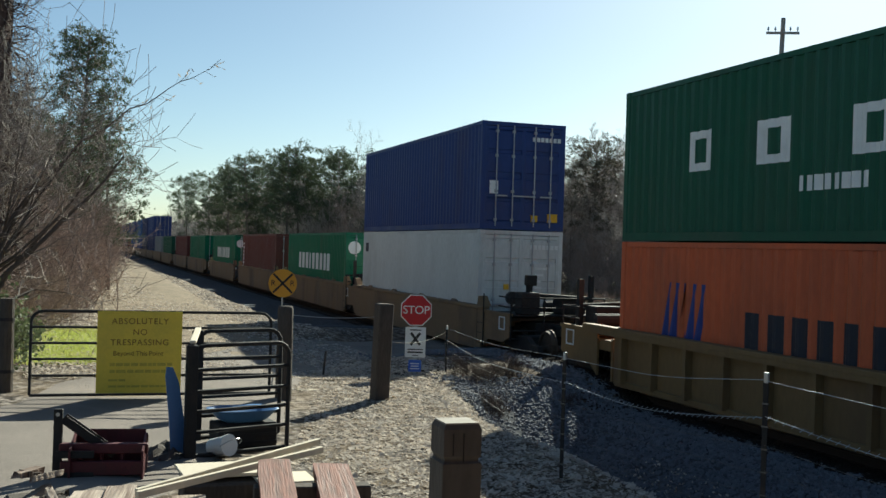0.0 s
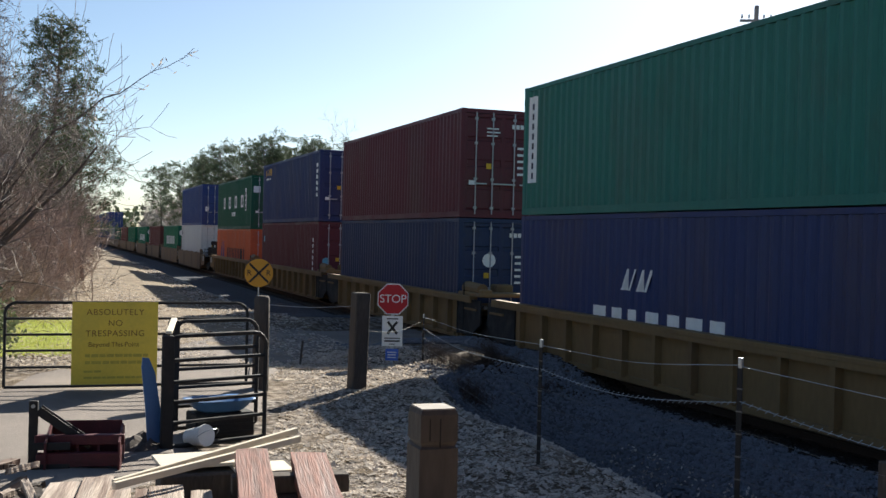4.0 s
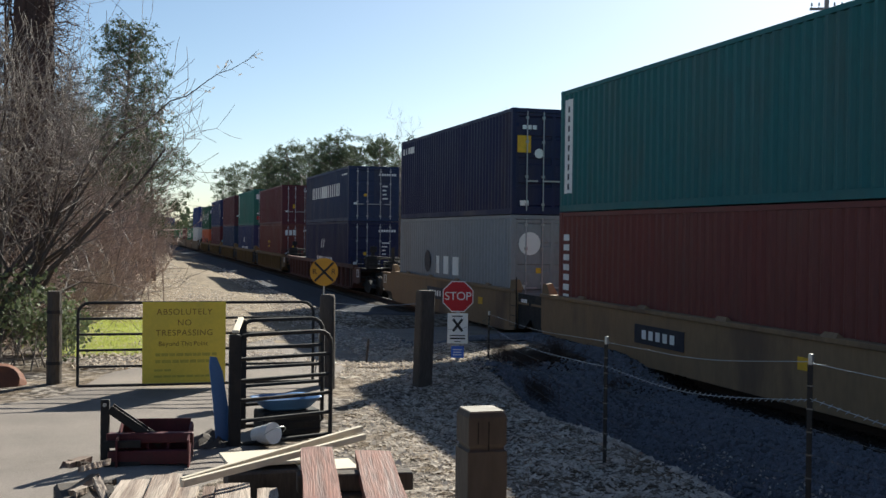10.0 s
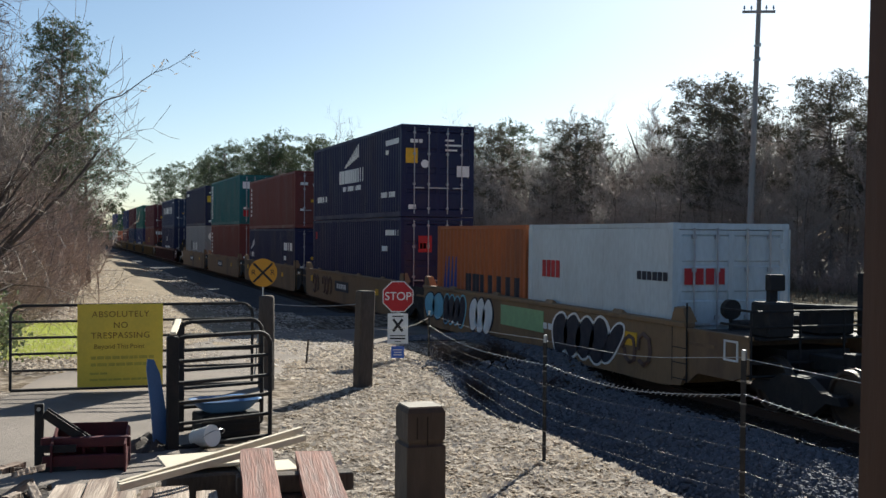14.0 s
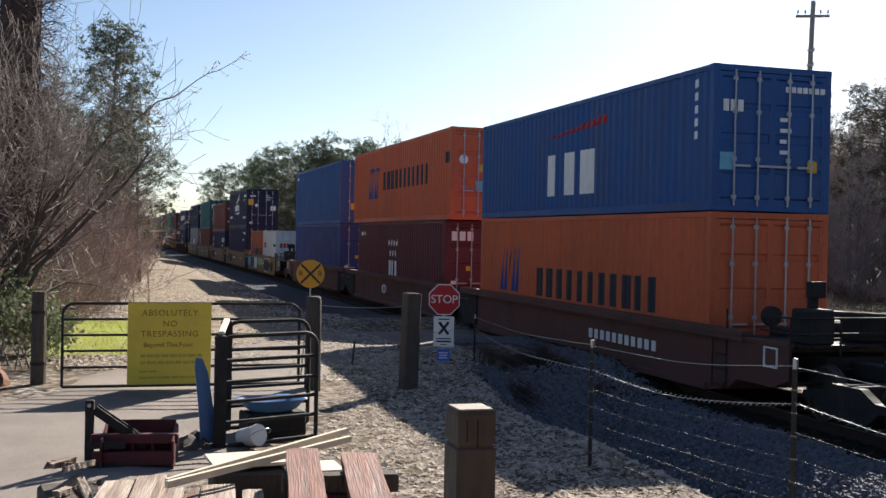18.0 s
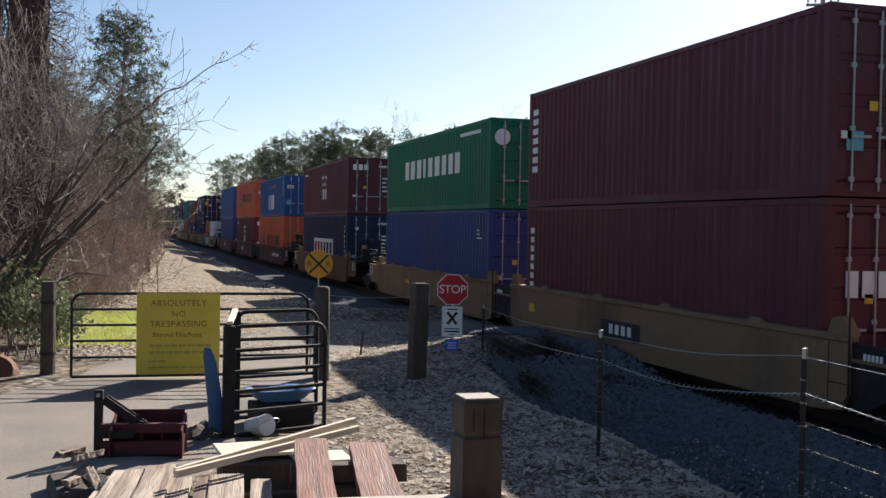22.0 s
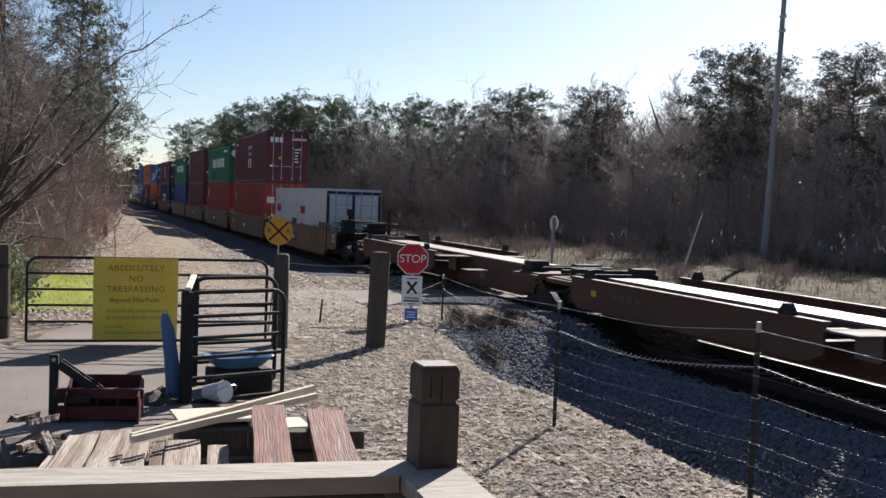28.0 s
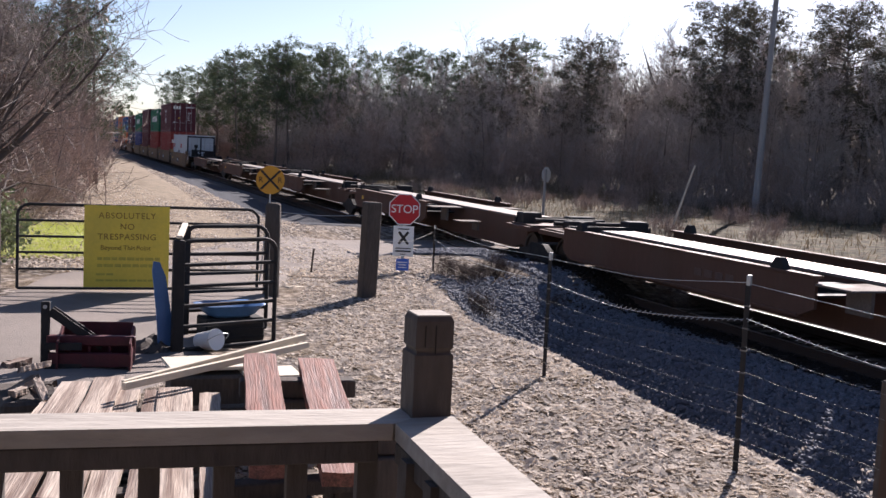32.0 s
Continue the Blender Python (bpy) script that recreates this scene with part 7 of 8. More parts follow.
def build_litter():
    rnd = random.Random(9)
    m = Mesh()
    k = 0
    while k < 56000:
        y = 4.5 + 19 * rnd.random() ** 1.6
        x = rnd.uniform(0.3, 7.6)
        if x < 0.4 + 0.27 * (y - 5) and y < 17.5:
            continue
        if noise.noise((x * 0.9, y * 0.9, 7)) < rnd.uniform(-0.9, 0.5) or (x > 6.4 + rnd.random() * 0.4 and y < 19):
            continue
        if abs(y - road_y(x)) < 1.9 and y > 15:
            continue
        c = Vector((x, y, height(x, y) + 0.008))
        s = rnd.uniform(0.014, 0.038) * (2.2 if rnd.random() < 0.2 else 1.0)
        a = rnd.uniform(0, 6.28)
        u = Vector((math.cos(a), math.sin(a), rnd.uniform(-0.5, 0.6))) * s
        v = Vector((-math.sin(a), math.cos(a), rnd.uniform(-0.2, 0.25))) * s * rnd.uniform(0.35, 0.65)
        m.add([c - u, c + v * 0.9 + Vector((0, 0, 0.006)), c + u, c - v], [(0, 1, 2, 3)])
        k += 1
    while k < 70000:                     # clods and litter along the dirt track
        y = 19 + 60 * rnd.random() ** 1.7
        x = rnd.uniform(-0.8, 6.8)
        if noise.noise((x * 0.7, y * 0.35, 3)) < rnd.uniform(-0.5, 0.5) + (0.15 if 1 < x < 4.5 else -0.1):
            continue
        c = Vector((x, y, height(x, y) + 0.03 + 0.25 * smoothstep(26, 60, y) * max(0, math.sin(math.pi * (x + 0.6) / 5.6))))
        s = rnd.uniform(0.03, 0.07) * (0.7 + y * 0.012)
        a = rnd.uniform(0, 6.28)
        u = Vector((math.cos(a), math.sin(a), rnd.uniform(-0.4, 0.4))) * s
        v = Vector((-math.sin(a), math.cos(a), rnd.uniform(-0.4, 0.4))) * s * 0.5
        m.add([c - u, c + v + Vector((0, 0, 0.02)), c + u, c - v], [(0, 1, 2, 3)])
        k += 1
    single("leaf_litter", m, M_DRYLEAF, "dry brown fallen leaves scattered over the ground", "leaves", kind="stuff")
    g = Mesh()
    for _ in range(7000):
        x, y = rnd.gauss(-0.1, 0.55), rnd.uniform(21.0, 29)
        c = Vector((x, y, height(x, y)))
        d = Vector((rnd.gauss(0, 0.35), rnd.gauss(0, 0.35), 1)) * rnd.uniform(0.05, 0.16)
        s = Vector((rnd.uniform(-1, 1), rnd.uniform(-1, 1), 0)).normalized() * 0.008
        g.add([c - s, c + s, c + d], [(0, 1, 2)])
    single("grass_blades", g, mat("winter_grass", (0.42, 0.46, 0.12), 0.8, var=0.4, scale=1.5, fine=9, bump=0, dirt=(0.45, 0.36, 0.18), amount=0.6, thin=0.4), "sparse yellow-green winter grass", "grass", kind="stuff")
    gm = Mesh()
    n = 14
    for j in range(n + 1):
        for i in range(9):
            x, y = -1.3 + 1.9 * i / 8 + 0.15 * noise.noise((j, i, 3)), 21.2 + 7.5 * j / n
            gm.v.append((x, y, height(x, y) + (0.03 if 0 < i < 8 and 0 < j < n else -0.05)))
    gm.f = [(j * 9 + i, j * 9 + i + 1, j * 9 + i + 10, j * 9 + i + 9) for j in range(n) for i in range(8)]
    tagged(new("grass_patch", gm.data("grass_patch", mat("green_turf", (0.31, 0.34, 0.10), 0.9, var=0.45, scale=4, fine=60, bump=0.5, dirt=(0.35, 0.27, 0.13), amount=0.6), True)), "patch of bright winter turf beyond the gate", "grass", kind="structure")


build_woods()
build_near_tree()
build_litter()

# ---- what the train carries, from the far end to the rear ----
Z_LOW, HI, STD = 0.22, 2.896, 2.591
Z_UP, Z_UP2 = Z_LOW + HI + 0.02, Z_LOW + STD + 0.02
DOORMARKS = (("door", "w", 0.10, 0.17, 0.30, 0.34, "block"), ("door", "w", 0.60, 0.95, 0.83, 0.87, 7), ("door", "w", 0.67, 0.83, 0.40, 0.70, "lines"), ("door", "y", 0.30, 0.36, 0.45, 0.50, "block"))


def zims(frac=0.42):
    return (("side", "w", frac, frac + 0.125, 0.54, 0.78, "stars"), ("side", "w", frac, frac + 0.11, 0.30, 0.50, 3), ("side", "w", 0.04, 0.10, 0.82, 0.87, 6), ("door", "w", 0.10, 0.42, 0.78, 0.88, 3)) + DOORMARKS


HAPAG = (("side", "b", 0.13, 0.25, 0.34, 0.72, "slash"), ("side", "k", 0.34, 0.86, 0.33, 0.57, 11))
EVER = (("side", "w", 0.225, 0.785, 0.44, 0.69, 9), ("door", "w", 0.06, 0.24, 0.70, 0.88, "disc"), ("door", "w", 0.60, 0.95, 0.83, 0.87, 7))
CMA = (("side", "w", 0.29, 0.67, 0.20, 0.38, 7), ("side", "w", 0.37, 0.47, 0.50, 0.64, "slash"))
TRIT = (("side", "w", 0.02, 0.045, 0.2, 0.85, "column"),) + DOORMARKS
NYKD = (("door", "w", 0.12, 0.30, 0.80, 0.84, 3), ("door", "y", 0.06, 0.22, 0.58, 0.74, "block"), ("door", "w", 0.60, 0.84, 0.72, 0.88, "lines"), ("door", "w", 0.28, 0.36, 0.53, 0.62, "disc"), ("door", "w", 0.76, 0.93, 0.44, 0.56, "block"), ("door", "w", 0.10, 0.20, 0.08, 0.13, "block"))

TRAIN = [
    # far end of the train, seen only in the distance: double stacks, then a run of single ones
    ("yellow", None, [(s, a, b) for s, a, b in ((285, "blue", "navy"), (269, "royal", "slate"), (253, "navy", "navy"), (237, "blue", "brown"), (221, "blue", "royal"))]),
    ("tub", None, [(s, a, b) for s, a, b in ((199, "royal", "blue"), (183.5, "navy", "slate"), (168, "blue", "navy"), (152.5, None, "grey"), (137, None, "dkgreen"))]),
    ("tub", None, [(s, a, b) for s, a, b in ((119, None, "brown"), (103.5, None, "green"))]),
]


def far_train():
    for style, col, units in TRAIN:
        for k, (s, up, low) in enumerate(units):
            well_car(style, s, pitch=15.7, first=k == 0, last=k == len(units) - 1, near=False, label="dusty yellow well car far along the track")
            container(low, s, Z_LOW, "%s container in a far well car" % low, near=False)
            if up:
                container(up, s, Z_UP, "%s container stacked on top of another" % up, near=False)


far_train()


def near_train():
    Y, T, R, LOW = "yellow", "tub", "rtub", "low"
    ya, tb, rb = "weathered yellow well car with ribbed sides", "scuffed tan-yellow well car with smooth sides", "rusty brown well car with smooth sides"
    # three smooth cars with single containers
    for k, (s, col, mk) in enumerate(((85.2, "green", EVER), (69.4, "brown", TRIT), (53.5, "green", EVER))):
        well_car(T, s, pitch=16.0, first=k == 0, label=tb)
        container(col, s, Z_LOW, "%s container riding low in its well car" % col, marks=mk)
    well_car(T, 38.5, pitch=17.5, last=True, label=tb)
    container("white", 38.5, Z_LOW, "dirty white container with rusty doors in a well car", flat=True, marks=(("side", "k", 0.03, 0.06, 0.75, 0.86, "block"),) + DOORMARKS)
    container("blue", 38.5, Z_UP, "dark blue corrugated container stacked on a white one", marks=(("door", "w", 0.60, 0.95, 0.83, 0.87, 7), ("door", "w", 0.10, 0.20, 0.33, 0.45, "block"), ("door", "y", 0.80, 0.92, 0.08, 0.16, "block"), ("door", "y", 0.60, 0.68, 0.08, 0.14, "block")))
    # five ribbed yellow units
    for k, s in enumerate((18.4, 2.75, -13.1, -29.3, -45.5)):
        well_car(Y, s, pitch=15.95 if k < 4 else 18.0, first=k == 0, last=k == 4, label=ya)
    container("orange", 18.4, Z_LOW, "orange container with dark lettering bars in a yellow well car", h=STD, marks=HAPAG)
    container("dkgreen", 18.4, Z_UP2, "dark green container with wide-set white letter bars", marks=(
        ("side", "w", 0.188, 0.248, 0.42, 0.66, "frame"), ("side", "w", 0.355, 0.425, 0.42, 0.66, "frame"), ("side", "w", 0.538, 0.607, 0.42, 0.66, "frame"), ("side", "w", 0.718, 0.787, 0.42, 0.66, "frame"),
        ("side", "w", 0.83, 0.865, 0.35, 0.78, "block"), ("side", "k", 0.839, 0.857, 0.38, 0.75, "column", "strip_text"), ("side", "w", 0.44, 0.57, 0.26, 0.34, 8), ("door", "w", 0.05, 0.20, 0.68, 0.80, "block"), ("door", "w", 0.28, 0.34, 0.70, 0.76, "disc")) + DOORMARKS)
    container("maroon", 2.75, Z_LOW, "maroon corrugated container under a dark blue one", marks=(("side", "c", 0.03, 0.055, 0.68, 0.78, "block"), ("side", "w", 0.91, 0.93, 0.3, 0.8, "column"), ("door", "c", 0.07, 0.20, 0.40, 0.50, "disc")) + DOORMARKS)
    container("navy", 2.75, Z_UP, "dark blue corrugated container with a small yellow emblem bar", marks=(("side", "y", 0.045, 0.165, 0.80, 0.91, 5), ("side", "w", 0.05, 0.15, 0.73, 0.76, 6), ("side", "w", 0.94, 0.96, 0.35, 0.85, "column")) + DOORMARKS)
    container("slate", -13.1, Z_LOW, "deep blue container with a round badge on its doors", marks=(("door", "w", 0.30, 0.42, 0.55, 0.68, "disc"),) + DOORMARKS)
    container("maroon", -13.1, Z_UP, "maroon corrugated container stacked on a blue one", marks=(("door", "w", 0.3, 0.5, 0.75, 0.85, "lines"),) + DOORMARKS)
    container("navy", -29.3, Z_LOW, "navy container with white letter bars and a slanted stripe", marks=CMA + (("side", "w", 0.64, 0.88, 0.18, 0.21, "block"),) + DOORMARKS)
    container("teal", -29.3, Z_UP, "sea-green corrugated container with a white upright label strip", marks=(("side", "w", 0.02, 0.05, 0.25, 0.92, "block"), ("side", "k", 0.028, 0.043, 0.28, 0.89, "column", "strip_text"), ("door", "w", 0.08, 0.24, 0.72, 0.86, "block"), ("door", "w", 0.30, 0.38, 0.76, 0.84, "disc"), ("door", "r", 0.10, 0.22, 0.15, 0.25, "block"), ("door", "y", 0.28, 0.36, 0.36, 0.42, "block")) + DOORMARKS)
    container("brown", -45.5, Z_LOW, "faded maroon container with white letter bars and worn emblems", marks=(("side", "w", 0.41, 0.525, 0.12, 0.30, 2), ("side", "y", 0.42, 0.53, 0.42, 0.62, "stars"), ("door", "w", 0.10, 0.42, 0.74, 0.86, 3)) + DOORMARKS)
    container("maroon", -45.5, Z_UP, "maroon corrugated container on top of a faded one", h=STD, marks=(("door", "y", 0.30, 0.38, 0.40, 0.48, "block"),) + DOORMARKS)
    # a lone ribbed brown car
    well_car(Y, -62.3, pitch=24.1, well=18.6, first="deck", last=True, paint_=M_RCAR, label="rusty brown well car with ribbed sides and pale sills")
    container("ink", -67.7, Z_LOW, "navy container with large white letter bars and a curved stripe", marks=(("side", "w", 0.30, 0.675, 0.20, 0.38, 7), ("side", "w", 0.39, 0.49, 0.54, 0.70, "slash")) + DOORMARKS)
    container("slate", -67.7, Z_UP, "dark teal-blue container with a long row of white letter bars", h=STD, marks=(("side", "w", 0.16, 0.835, 0.48, 0.72, 14), ("side", "w", 0.86, 0.96, 0.85, 0.88, 7)) + DOORMARKS)
    # five smooth tan units
    for k, s in enumerate((-89.85, -105.4, -121.2, -137.1, -152.75)):
        g = [("painted_tag", "k", -0.03, 0.08, 0.2, 0.98, "bubble:2:c"), ("painted_tag", "c", 0.09, 0.215, 0.14, 0.98, "bubble:4:k"), ("painted_tag", "k", 0.25, 0.36, 0.1, 1.0, "bubble:3:w"), ("yellow_patch", "y", 0.05, 0.075, 0.62, 0.82, "block"), ("painted_patch", "g", 0.41, 0.60, 0.45, 0.92, "block"), ("painted_tag", "w", 0.645, 0.87, 0.06, 0.98, "bubble:5:k"), ("yellow_patch", "y", 0.885, 0.92, 0.55, 0.8, "block"), ("car_number", "w", 0.60, 0.64, 0.55, 0.68, "row"), ("painted_tag", "f", 0.88, 0.98, 0.2, 0.8, "loops")] if k == 4 else [("painted_tag", "f", 0.07, 0.16, 0.15, 0.95, "loops"), ("painted_tag", "f", 0.20, 0.34, 0.2, 0.95, "loops"), ("painted_tag", "w", 0.10, 0.13, 0.3, 0.9, "loops"), ("yellow_patch", "y", 0.03, 0.055, 0.62, 0.85, "block")] if k in (2, 3) else []
        g += [] if k == 4 else [("stencil_panel", "k", 0.36, 0.52, 0.42, 0.80, "block"), ("yellow_patch", "y", 0.80, 0.83, 0.55, 0.75, "block")]
        well_car(T, s, pitch=15.75 if k < 4 else 18.6, first=k == 0, last=k == 4, label=tb if k < 4 else "tan well car covered with looping painted tags", marks=g + [] if k == 4 else g + [("stencil", "w", 0.385, 0.50, 0.52, 0.70, "row")])
    container("grey", -89.85, Z_LOW, "grey container with white letter bars and a dark emblem", marks=(("side", "w", 0.39, 0.625, 0.36, 0.56, 3), ("side", "k", 0.275, 0.355, 0.36, 0.62, "disc"), ("door", "w", 0.10, 0.34, 0.62, 0.84, "disc")) + DOORMARKS)
    container("ink", -89.85, Z_UP, "dark navy corrugated container with a yellow plate on its doors", marks=(("side", "w", 0.02, 0.15, 0.82, 0.90, 5),) + NYKD)
    container("brown", -105.4, Z_LOW, "oxide red container with an upright white label", marks=TRIT)
    container("petrol", -105.4, Z_UP, "teal corrugated container with a white upright strip", marks=(("side", "w", 0.02, 0.05, 0.15, 0.92, "block"), ("side", "k", 0.028, 0.043, 0.18, 0.89, "column", "strip_text"), ("door", "w", 0.08, 0.26, 0.72, 0.86, "block"), ("door", "y", 0.36, 0.44, 0.36, 0.42, "block"), ("door", "r", 0.10, 0.22, 0.15, 0.28, "block")) + DOORMARKS)
    container("ink", -121.2, Z_LOW, "navy container with a small white wing emblem", h=STD, marks=(("side", "w", 0.03, 0.12, 0.55, 0.82, "wing"), ("side", "w", 0.03, 0.13, 0.42, 0.52, 6), ("side", "w", 0.78, 0.95, 0.60, 0.74, 6), ("side", "w", 0.79, 0.83, 0.42, 0.5, "block")) + DOORMARKS)
    container("brown", -121.2, Z_UP2, "oxide red container lettered down its edge", h=STD, marks=(("side", "w", 0.03, 0.055, 0.25, 0.88, "column"), ("door", "w", 0.34, 0.44, 0.70, 0.80, "disc"), ("door", "w", 0.10, 0.24, 0.75, 0.80, "block")) + DOORMARKS)
    container("ink", -137.1, Z_LOW, "navy container with a red plate on its doors", marks=(("side", "r", 0.03, 0.06, 0.74, 0.84, "block"), ("side", "w", 0.86, 0.98, 0.80, 0.86, 6), ("side", "w", 0.82, 0.87, 0.62, 0.68, "block"), ("door", "r", 0.24, 0.42, 0.62, 0.80, "block"), ("door", "w", 0.26, 0.40, 0.66, 0.72, 3), ("door", "w", 0.62, 0.76, 0.30, 0.48, "block"), ("door", "w", 0.82, 0.94, 0.30, 0.48, "block")))
    container("ink", -137.1, Z_UP, "navy corrugated container with a white wing emblem", marks=(("side", "w", 0.41, 0.585, 0.62, 0.95, "wing"), ("side", "w", 0.35, 0.64, 0.45, 0.62, 12), ("side", "w", 0.40, 0.60, 0.35, 0.41, 11), ("side", "w", 0.05, 0.19, 0.24, 0.32, 5), ("side", "w", 0.80, 0.94, 0.22, 0.28, 8), ("side", "w", 0.846, 0.976, 0.80, 0.86, "block"), ("side", "w", 0.846, 0.885, 0.70, 0.75, "block")) + NYKD)
    container("rust", -152.75, Z_LOW, "short orange container with a blue emblem", length=6.058, h=STD, marks=(("side", "b", 0.08, 0.26, 0.28, 0.68, "slash"), ("side", "k", 0.36, 0.96, 0.30, 0.52, 7)))
    container("reefer", -159.0, Z_LOW, "short dirty-white refrigerated container", length=6.058, h=STD, flat=True, marks=(("side", "r", 0.12, 0.27, 0.56, 0.70, 4), ("side", "k", 0.80, 0.98, 0.60, 0.66, 6), ("door", "r", 0.10, 0.46, 0.58, 0.69, 4)))
    # three brown units
    for k, s in enumerate((-172.5, -188.2, -204.3)):
        well_car(R, s, pitch=16.1 if k < 2 else 19.2, first=k == 0, last=k == 2, paint_=M_RCAR, label=rb, marks=(("car_letters", "w", 0.60, 0.85, 0.45, 0.65, "row"),) if k == 2 else (("painted_tag", "w", 0.4, 0.48, 0.4, 0.75, "loops"),))
    container("blue", -172.5, Z_LOW, "plain blue container under a lighter blue one", h=HI, marks=DOORMARKS)
    container("royal", -172.5, Z_UP, "plain mid-blue corrugated container with few markings", marks=(("side", "w", 0.03, 0.06, 0.84, 0.90, "block"), ("door", "y", 0.2, 0.34, 0.22, 0.32, "block")))
    container("maroon", -188.6, Z_LOW, "maroon container with white stars and letter bars", marks=zims(0.417))
    container("orange", -187.6, Z_UP, "long bright orange container with dark letter bars", length=13.72, marks=(("side", "b", 0.19, 0.32, 0.32, 0.74, "slash"), ("side", "k", 0.37, 0.83, 0.42, 0.66, 11), ("side", "k", 0.955, 0.985, 0.62, 0.74, "block"), ("door", "w", 0.12, 0.22, 0.60, 0.70, "disc"), ("door", "y", 0.36, 0.46, 0.52, 0.60, "block"), ("door", "c", 0.34, 0.44, 0.32, 0.42, "block")))
    container("orange", -204.3, Z_LOW, "orange container with a blue slanted emblem and dark letter bars", marks=HAPAG)
    container("royal", -204.3, Z_UP, "bright blue corrugated container with big white letter bars", h=STD, marks=(("side", "w", 0.386, 0.62, 0.18, 0.56, 3), ("side", "r", 0.40, 0.66, 0.70, 0.84, "wing"), ("side", "w", 0.94, 0.955, 0.5, 0.95, "column"), ("door", "w", 0.08, 0.26, 0.68, 0.76, 3), ("door", "y", 0.80, 0.88, 0.28, 0.36, "block"), ("door", "c", 0.06, 0.18, 0.28, 0.40, "block"), ("door", "w", 0.60, 0.95, 0.83, 0.87, 7), ("door", "w", 0.56, 0.66, 0.4, 0.7, "lines")))
    # a lone tan car
    well_car(T, -224.1, pitch=19.6, first=True, last=True, paint_=M_BCAR, label="dark ochre-brown well car with smooth sides", marks=(("car_letters", "k", 0.10, 0.26, 0.45, 0.75, "block"),))
    container("ink", -224.1, Z_LOW, "dark blue container with a red and navy lettered panel", marks=(("side", "w", 0.29, 0.715, 0.26, 0.58, "block"), ("side", "r", 0.305, 0.50, 0.32, 0.52, 3, "panel_marking"), ("side", "k", 0.515, 0.705, 0.32, 0.52, 3, "panel_marking"), ("side", "w", 0.94, 0.955, 0.3, 0.85, "column"), ("door", "w", 0.12, 0.26, 0.74, 0.80, "disc")) + DOORMARKS)
    container("maroon", -224.1, Z_UP, "maroon container with seven white stars above letter bars", h=STD, marks=zims(0.455))
    # five smooth tan units
    for k, s in enumerate((-243.9, -259.1, -274.9, -290.1, -305.8)):
        well_car(T, s, pitch=15.6 if k < 4 else 18.4, first=k == 0, last=k == 4, label=tb, marks=(("stencil_panel", "k", 0.40, 0.54, 0.30, 0.68, "block"), ("stencil", "w", 0.43, 0.52, 0.40, 0.60, "row"), ("yellow_patch", "y", 0.06, 0.09, 0.5, 0.7, "block")) if k else (("yellow_patch", "y", 0.30, 0.34, 0.55, 0.68, "block"),))
    container("blue", -243.9, Z_LOW, "dull blue container with worn doors", marks=(("side", "w", 0.91, 0.94, 0.7, 0.82, "lines"),) + DOORMARKS)
    container("green", -243.9, Z_UP, "green corrugated container with white letter bars and a round badge", h=STD, marks=EVER + (("side", "w", 0.76, 0.93, 0.86, 0.9, 7),))
    container("maroon", -259.1, Z_LOW, "maroon corrugated container under a matching one", marks=(("side", "w", 0.02, 0.04, 0.3, 0.85, "column"), ("door", "w", 0.16, 0.52, 0.48, 0.62, 3), ("side", "w", 0.92, 0.94, 0.2, 0.3, "block")) + DOORMARKS)
    container("maroon", -259.1, Z_UP, "maroon corrugated container lettered down its edge", marks=(("side", "w", 0.02, 0.045, 0.3, 0.88, "column"), ("door", "y", 0.44, 0.54, 0.26, 0.33, "block"), ("door", "c", 0.14, 0.26, 0.24, 0.34, "block")) + DOORMARKS)
    container("red", -274.9, Z_LOW, "red container with a small white plate", marks=(("side", "w", 0.035, 0.065, 0.66, 0.86, "block"),) + DOORMARKS)
    container("green", -274.9, Z_UP, "bright green corrugated container with tall white letter bars", h=STD, marks=EVER + (("side", "k", 0.24, 0.32, 0.10, 0.32, "block"), ("side", "w", 0.74, 0.9, 0.84, 0.9, 7)))
    container("red", -290.1, Z_LOW, "red corrugated container with white letter bars at its edge", marks=(("side", "w", 0.03, 0.085, 0.62, 0.82, 3), ("door", "w", 0.06, 0.24, 0.60, 0.72, 3), ("door", "w", 0.32, 0.40, 0.78, 0.84, "disc")) + DOORMARKS)
    container("maroon", -290.1, Z_UP, "maroon container with white stars and letter bars near its end", marks=zims(0.465))
    for s in (-305.9, -312.0):
        container("reefer", s, Z_LOW, "short pale refrigerated container with faint red marks", length=6.058, h=STD, flat=True, marks=(("side", "r", 0.10, 0.28, 0.54, 0.68, 4), ("side", "k", 0.78, 0.86, 0.28, 0.44, "block"), ("side", "k", 0.88, 0.96, 0.28, 0.44, "block"), ("door", "k", 0.01, 0.99, 0.91, 0.96, "block"), ("door", "k", 0.01, 0.06, 0.28, 0.90, "block"), ("door", "k", 0.94, 0.99, 0.28, 0.90, "block"), ("door", "k", 0.47, 0.52, 0.28, 0.90, "block"), ("door", "k", 0.01, 0.99, 0.05, 0.27, "block")))
    # empty low cars at the rear
    for k in range(9):
        spine_car(-325.0 - 17.35 * k, k % 5 == 0, (("stencil", "f", 11.6, 10.4, 0.70, 0.80, 4), ("yellow_patch", "y", 12.5, 12.2, 0.68, 0.80, 1)) if k % 2 else (("stencil", "f", 8.4, 7.2, 0.66, 0.78, 4),))


near_train()


def travel(t):
    """How far the train has gone by t seconds: it gathers speed slightly."""
    return 12.95 * t + 0.45 * max(0.0, 1 - t / 4) ** 2 + 0.0015 * max(0.0, t - 14) ** 2


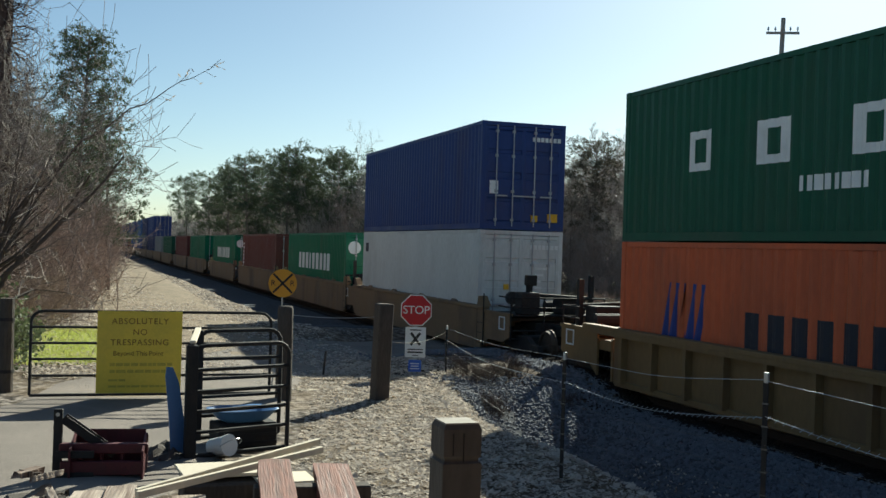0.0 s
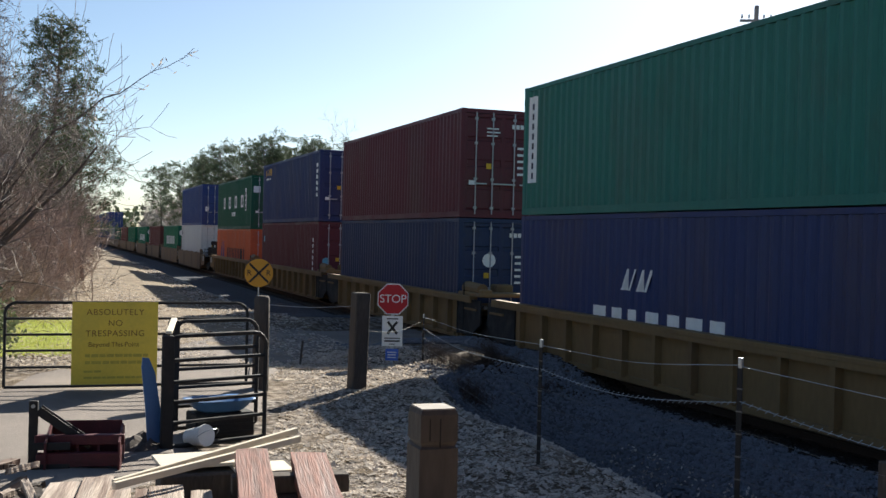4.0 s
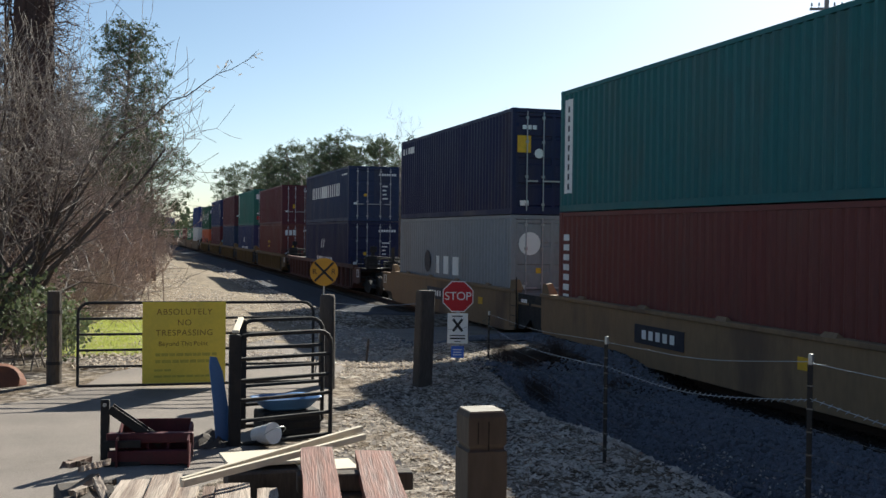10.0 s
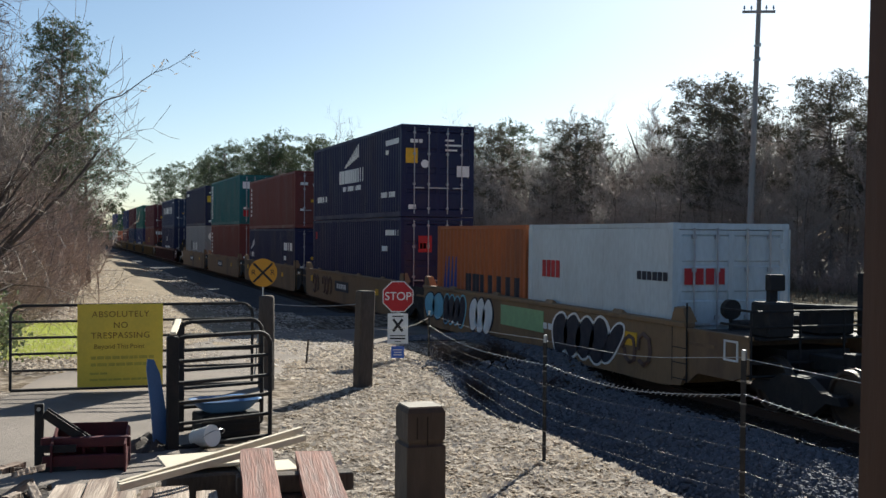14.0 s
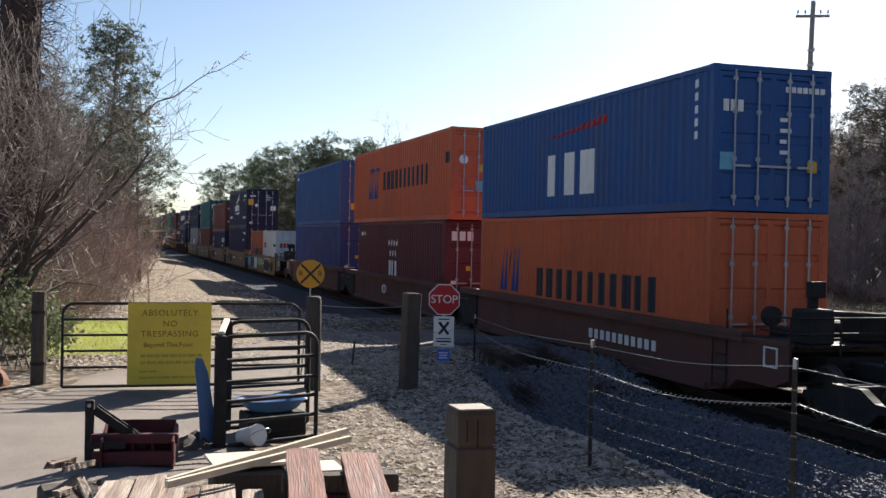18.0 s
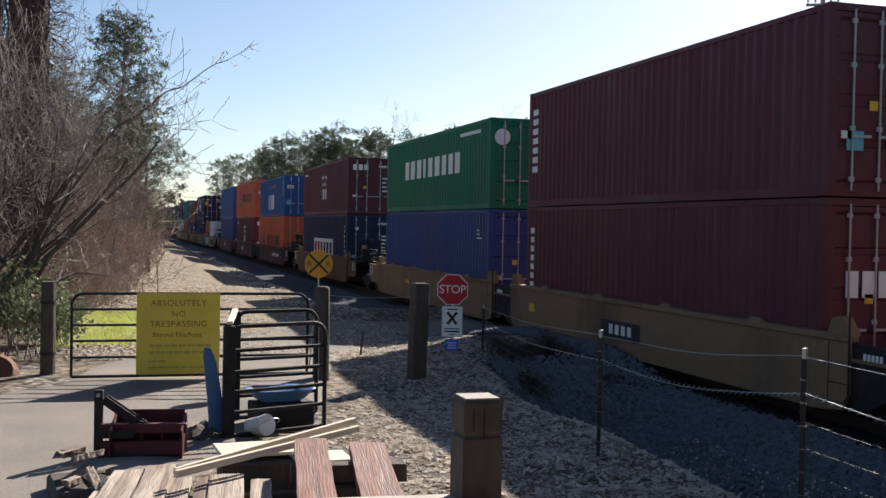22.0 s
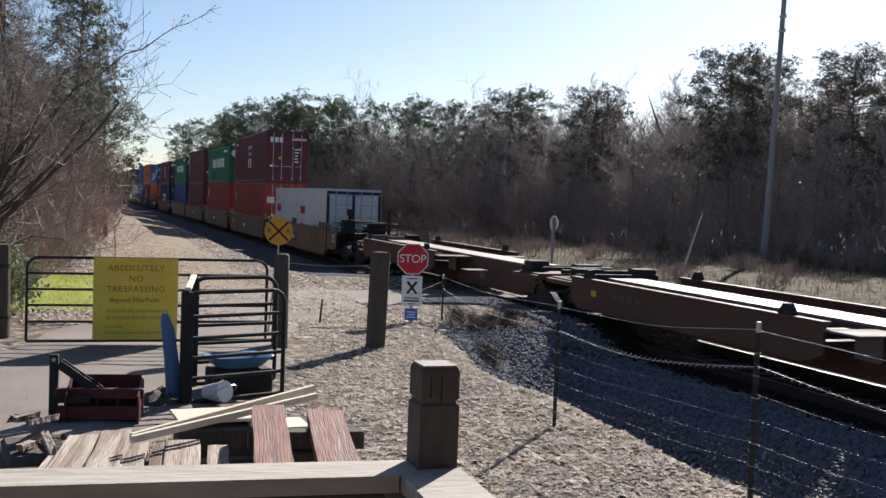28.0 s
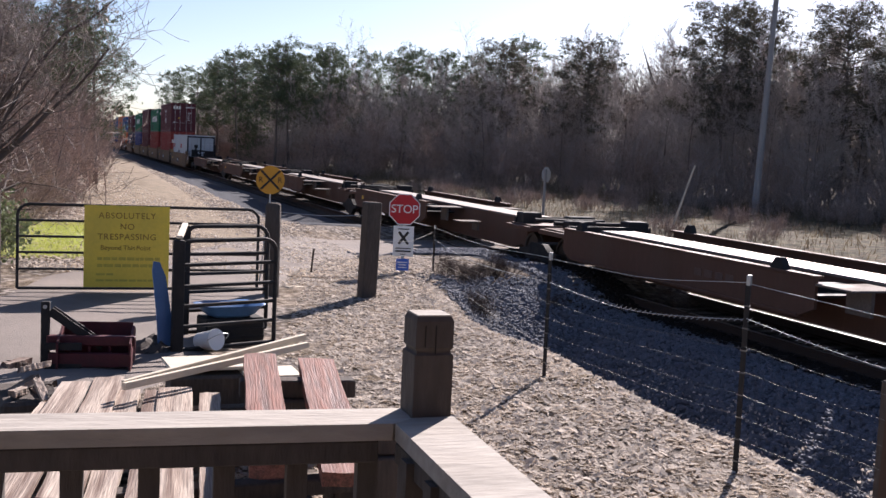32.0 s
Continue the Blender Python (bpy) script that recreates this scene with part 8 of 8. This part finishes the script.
def motions():
    times = (0, 1, 2, 4, 8, 12, 16, 20, 24, 28, 32)
    for ob, s, x, z in MOVERS:
        walk(ob, [(t, pose(x, s + travel(t), z)) for t in times])
    for wheels, y in ((WHEELS_A, -0.86), (WHEELS_B, 0.86)):
        walk(wheels[0], [(i / 30, pose(0, y, 0.42, rx=-math.degrees(travel(i / 30) / 0.42) % 360)) for i in range(961)])
        keys = wheels[0].animation_data
        for w in wheels[1:]:
            w.rotation_mode = "QUATERNION"
            a = w.animation_data_create()
            a.action, a.action_slot = keys.action, keys.action_slot




motions()
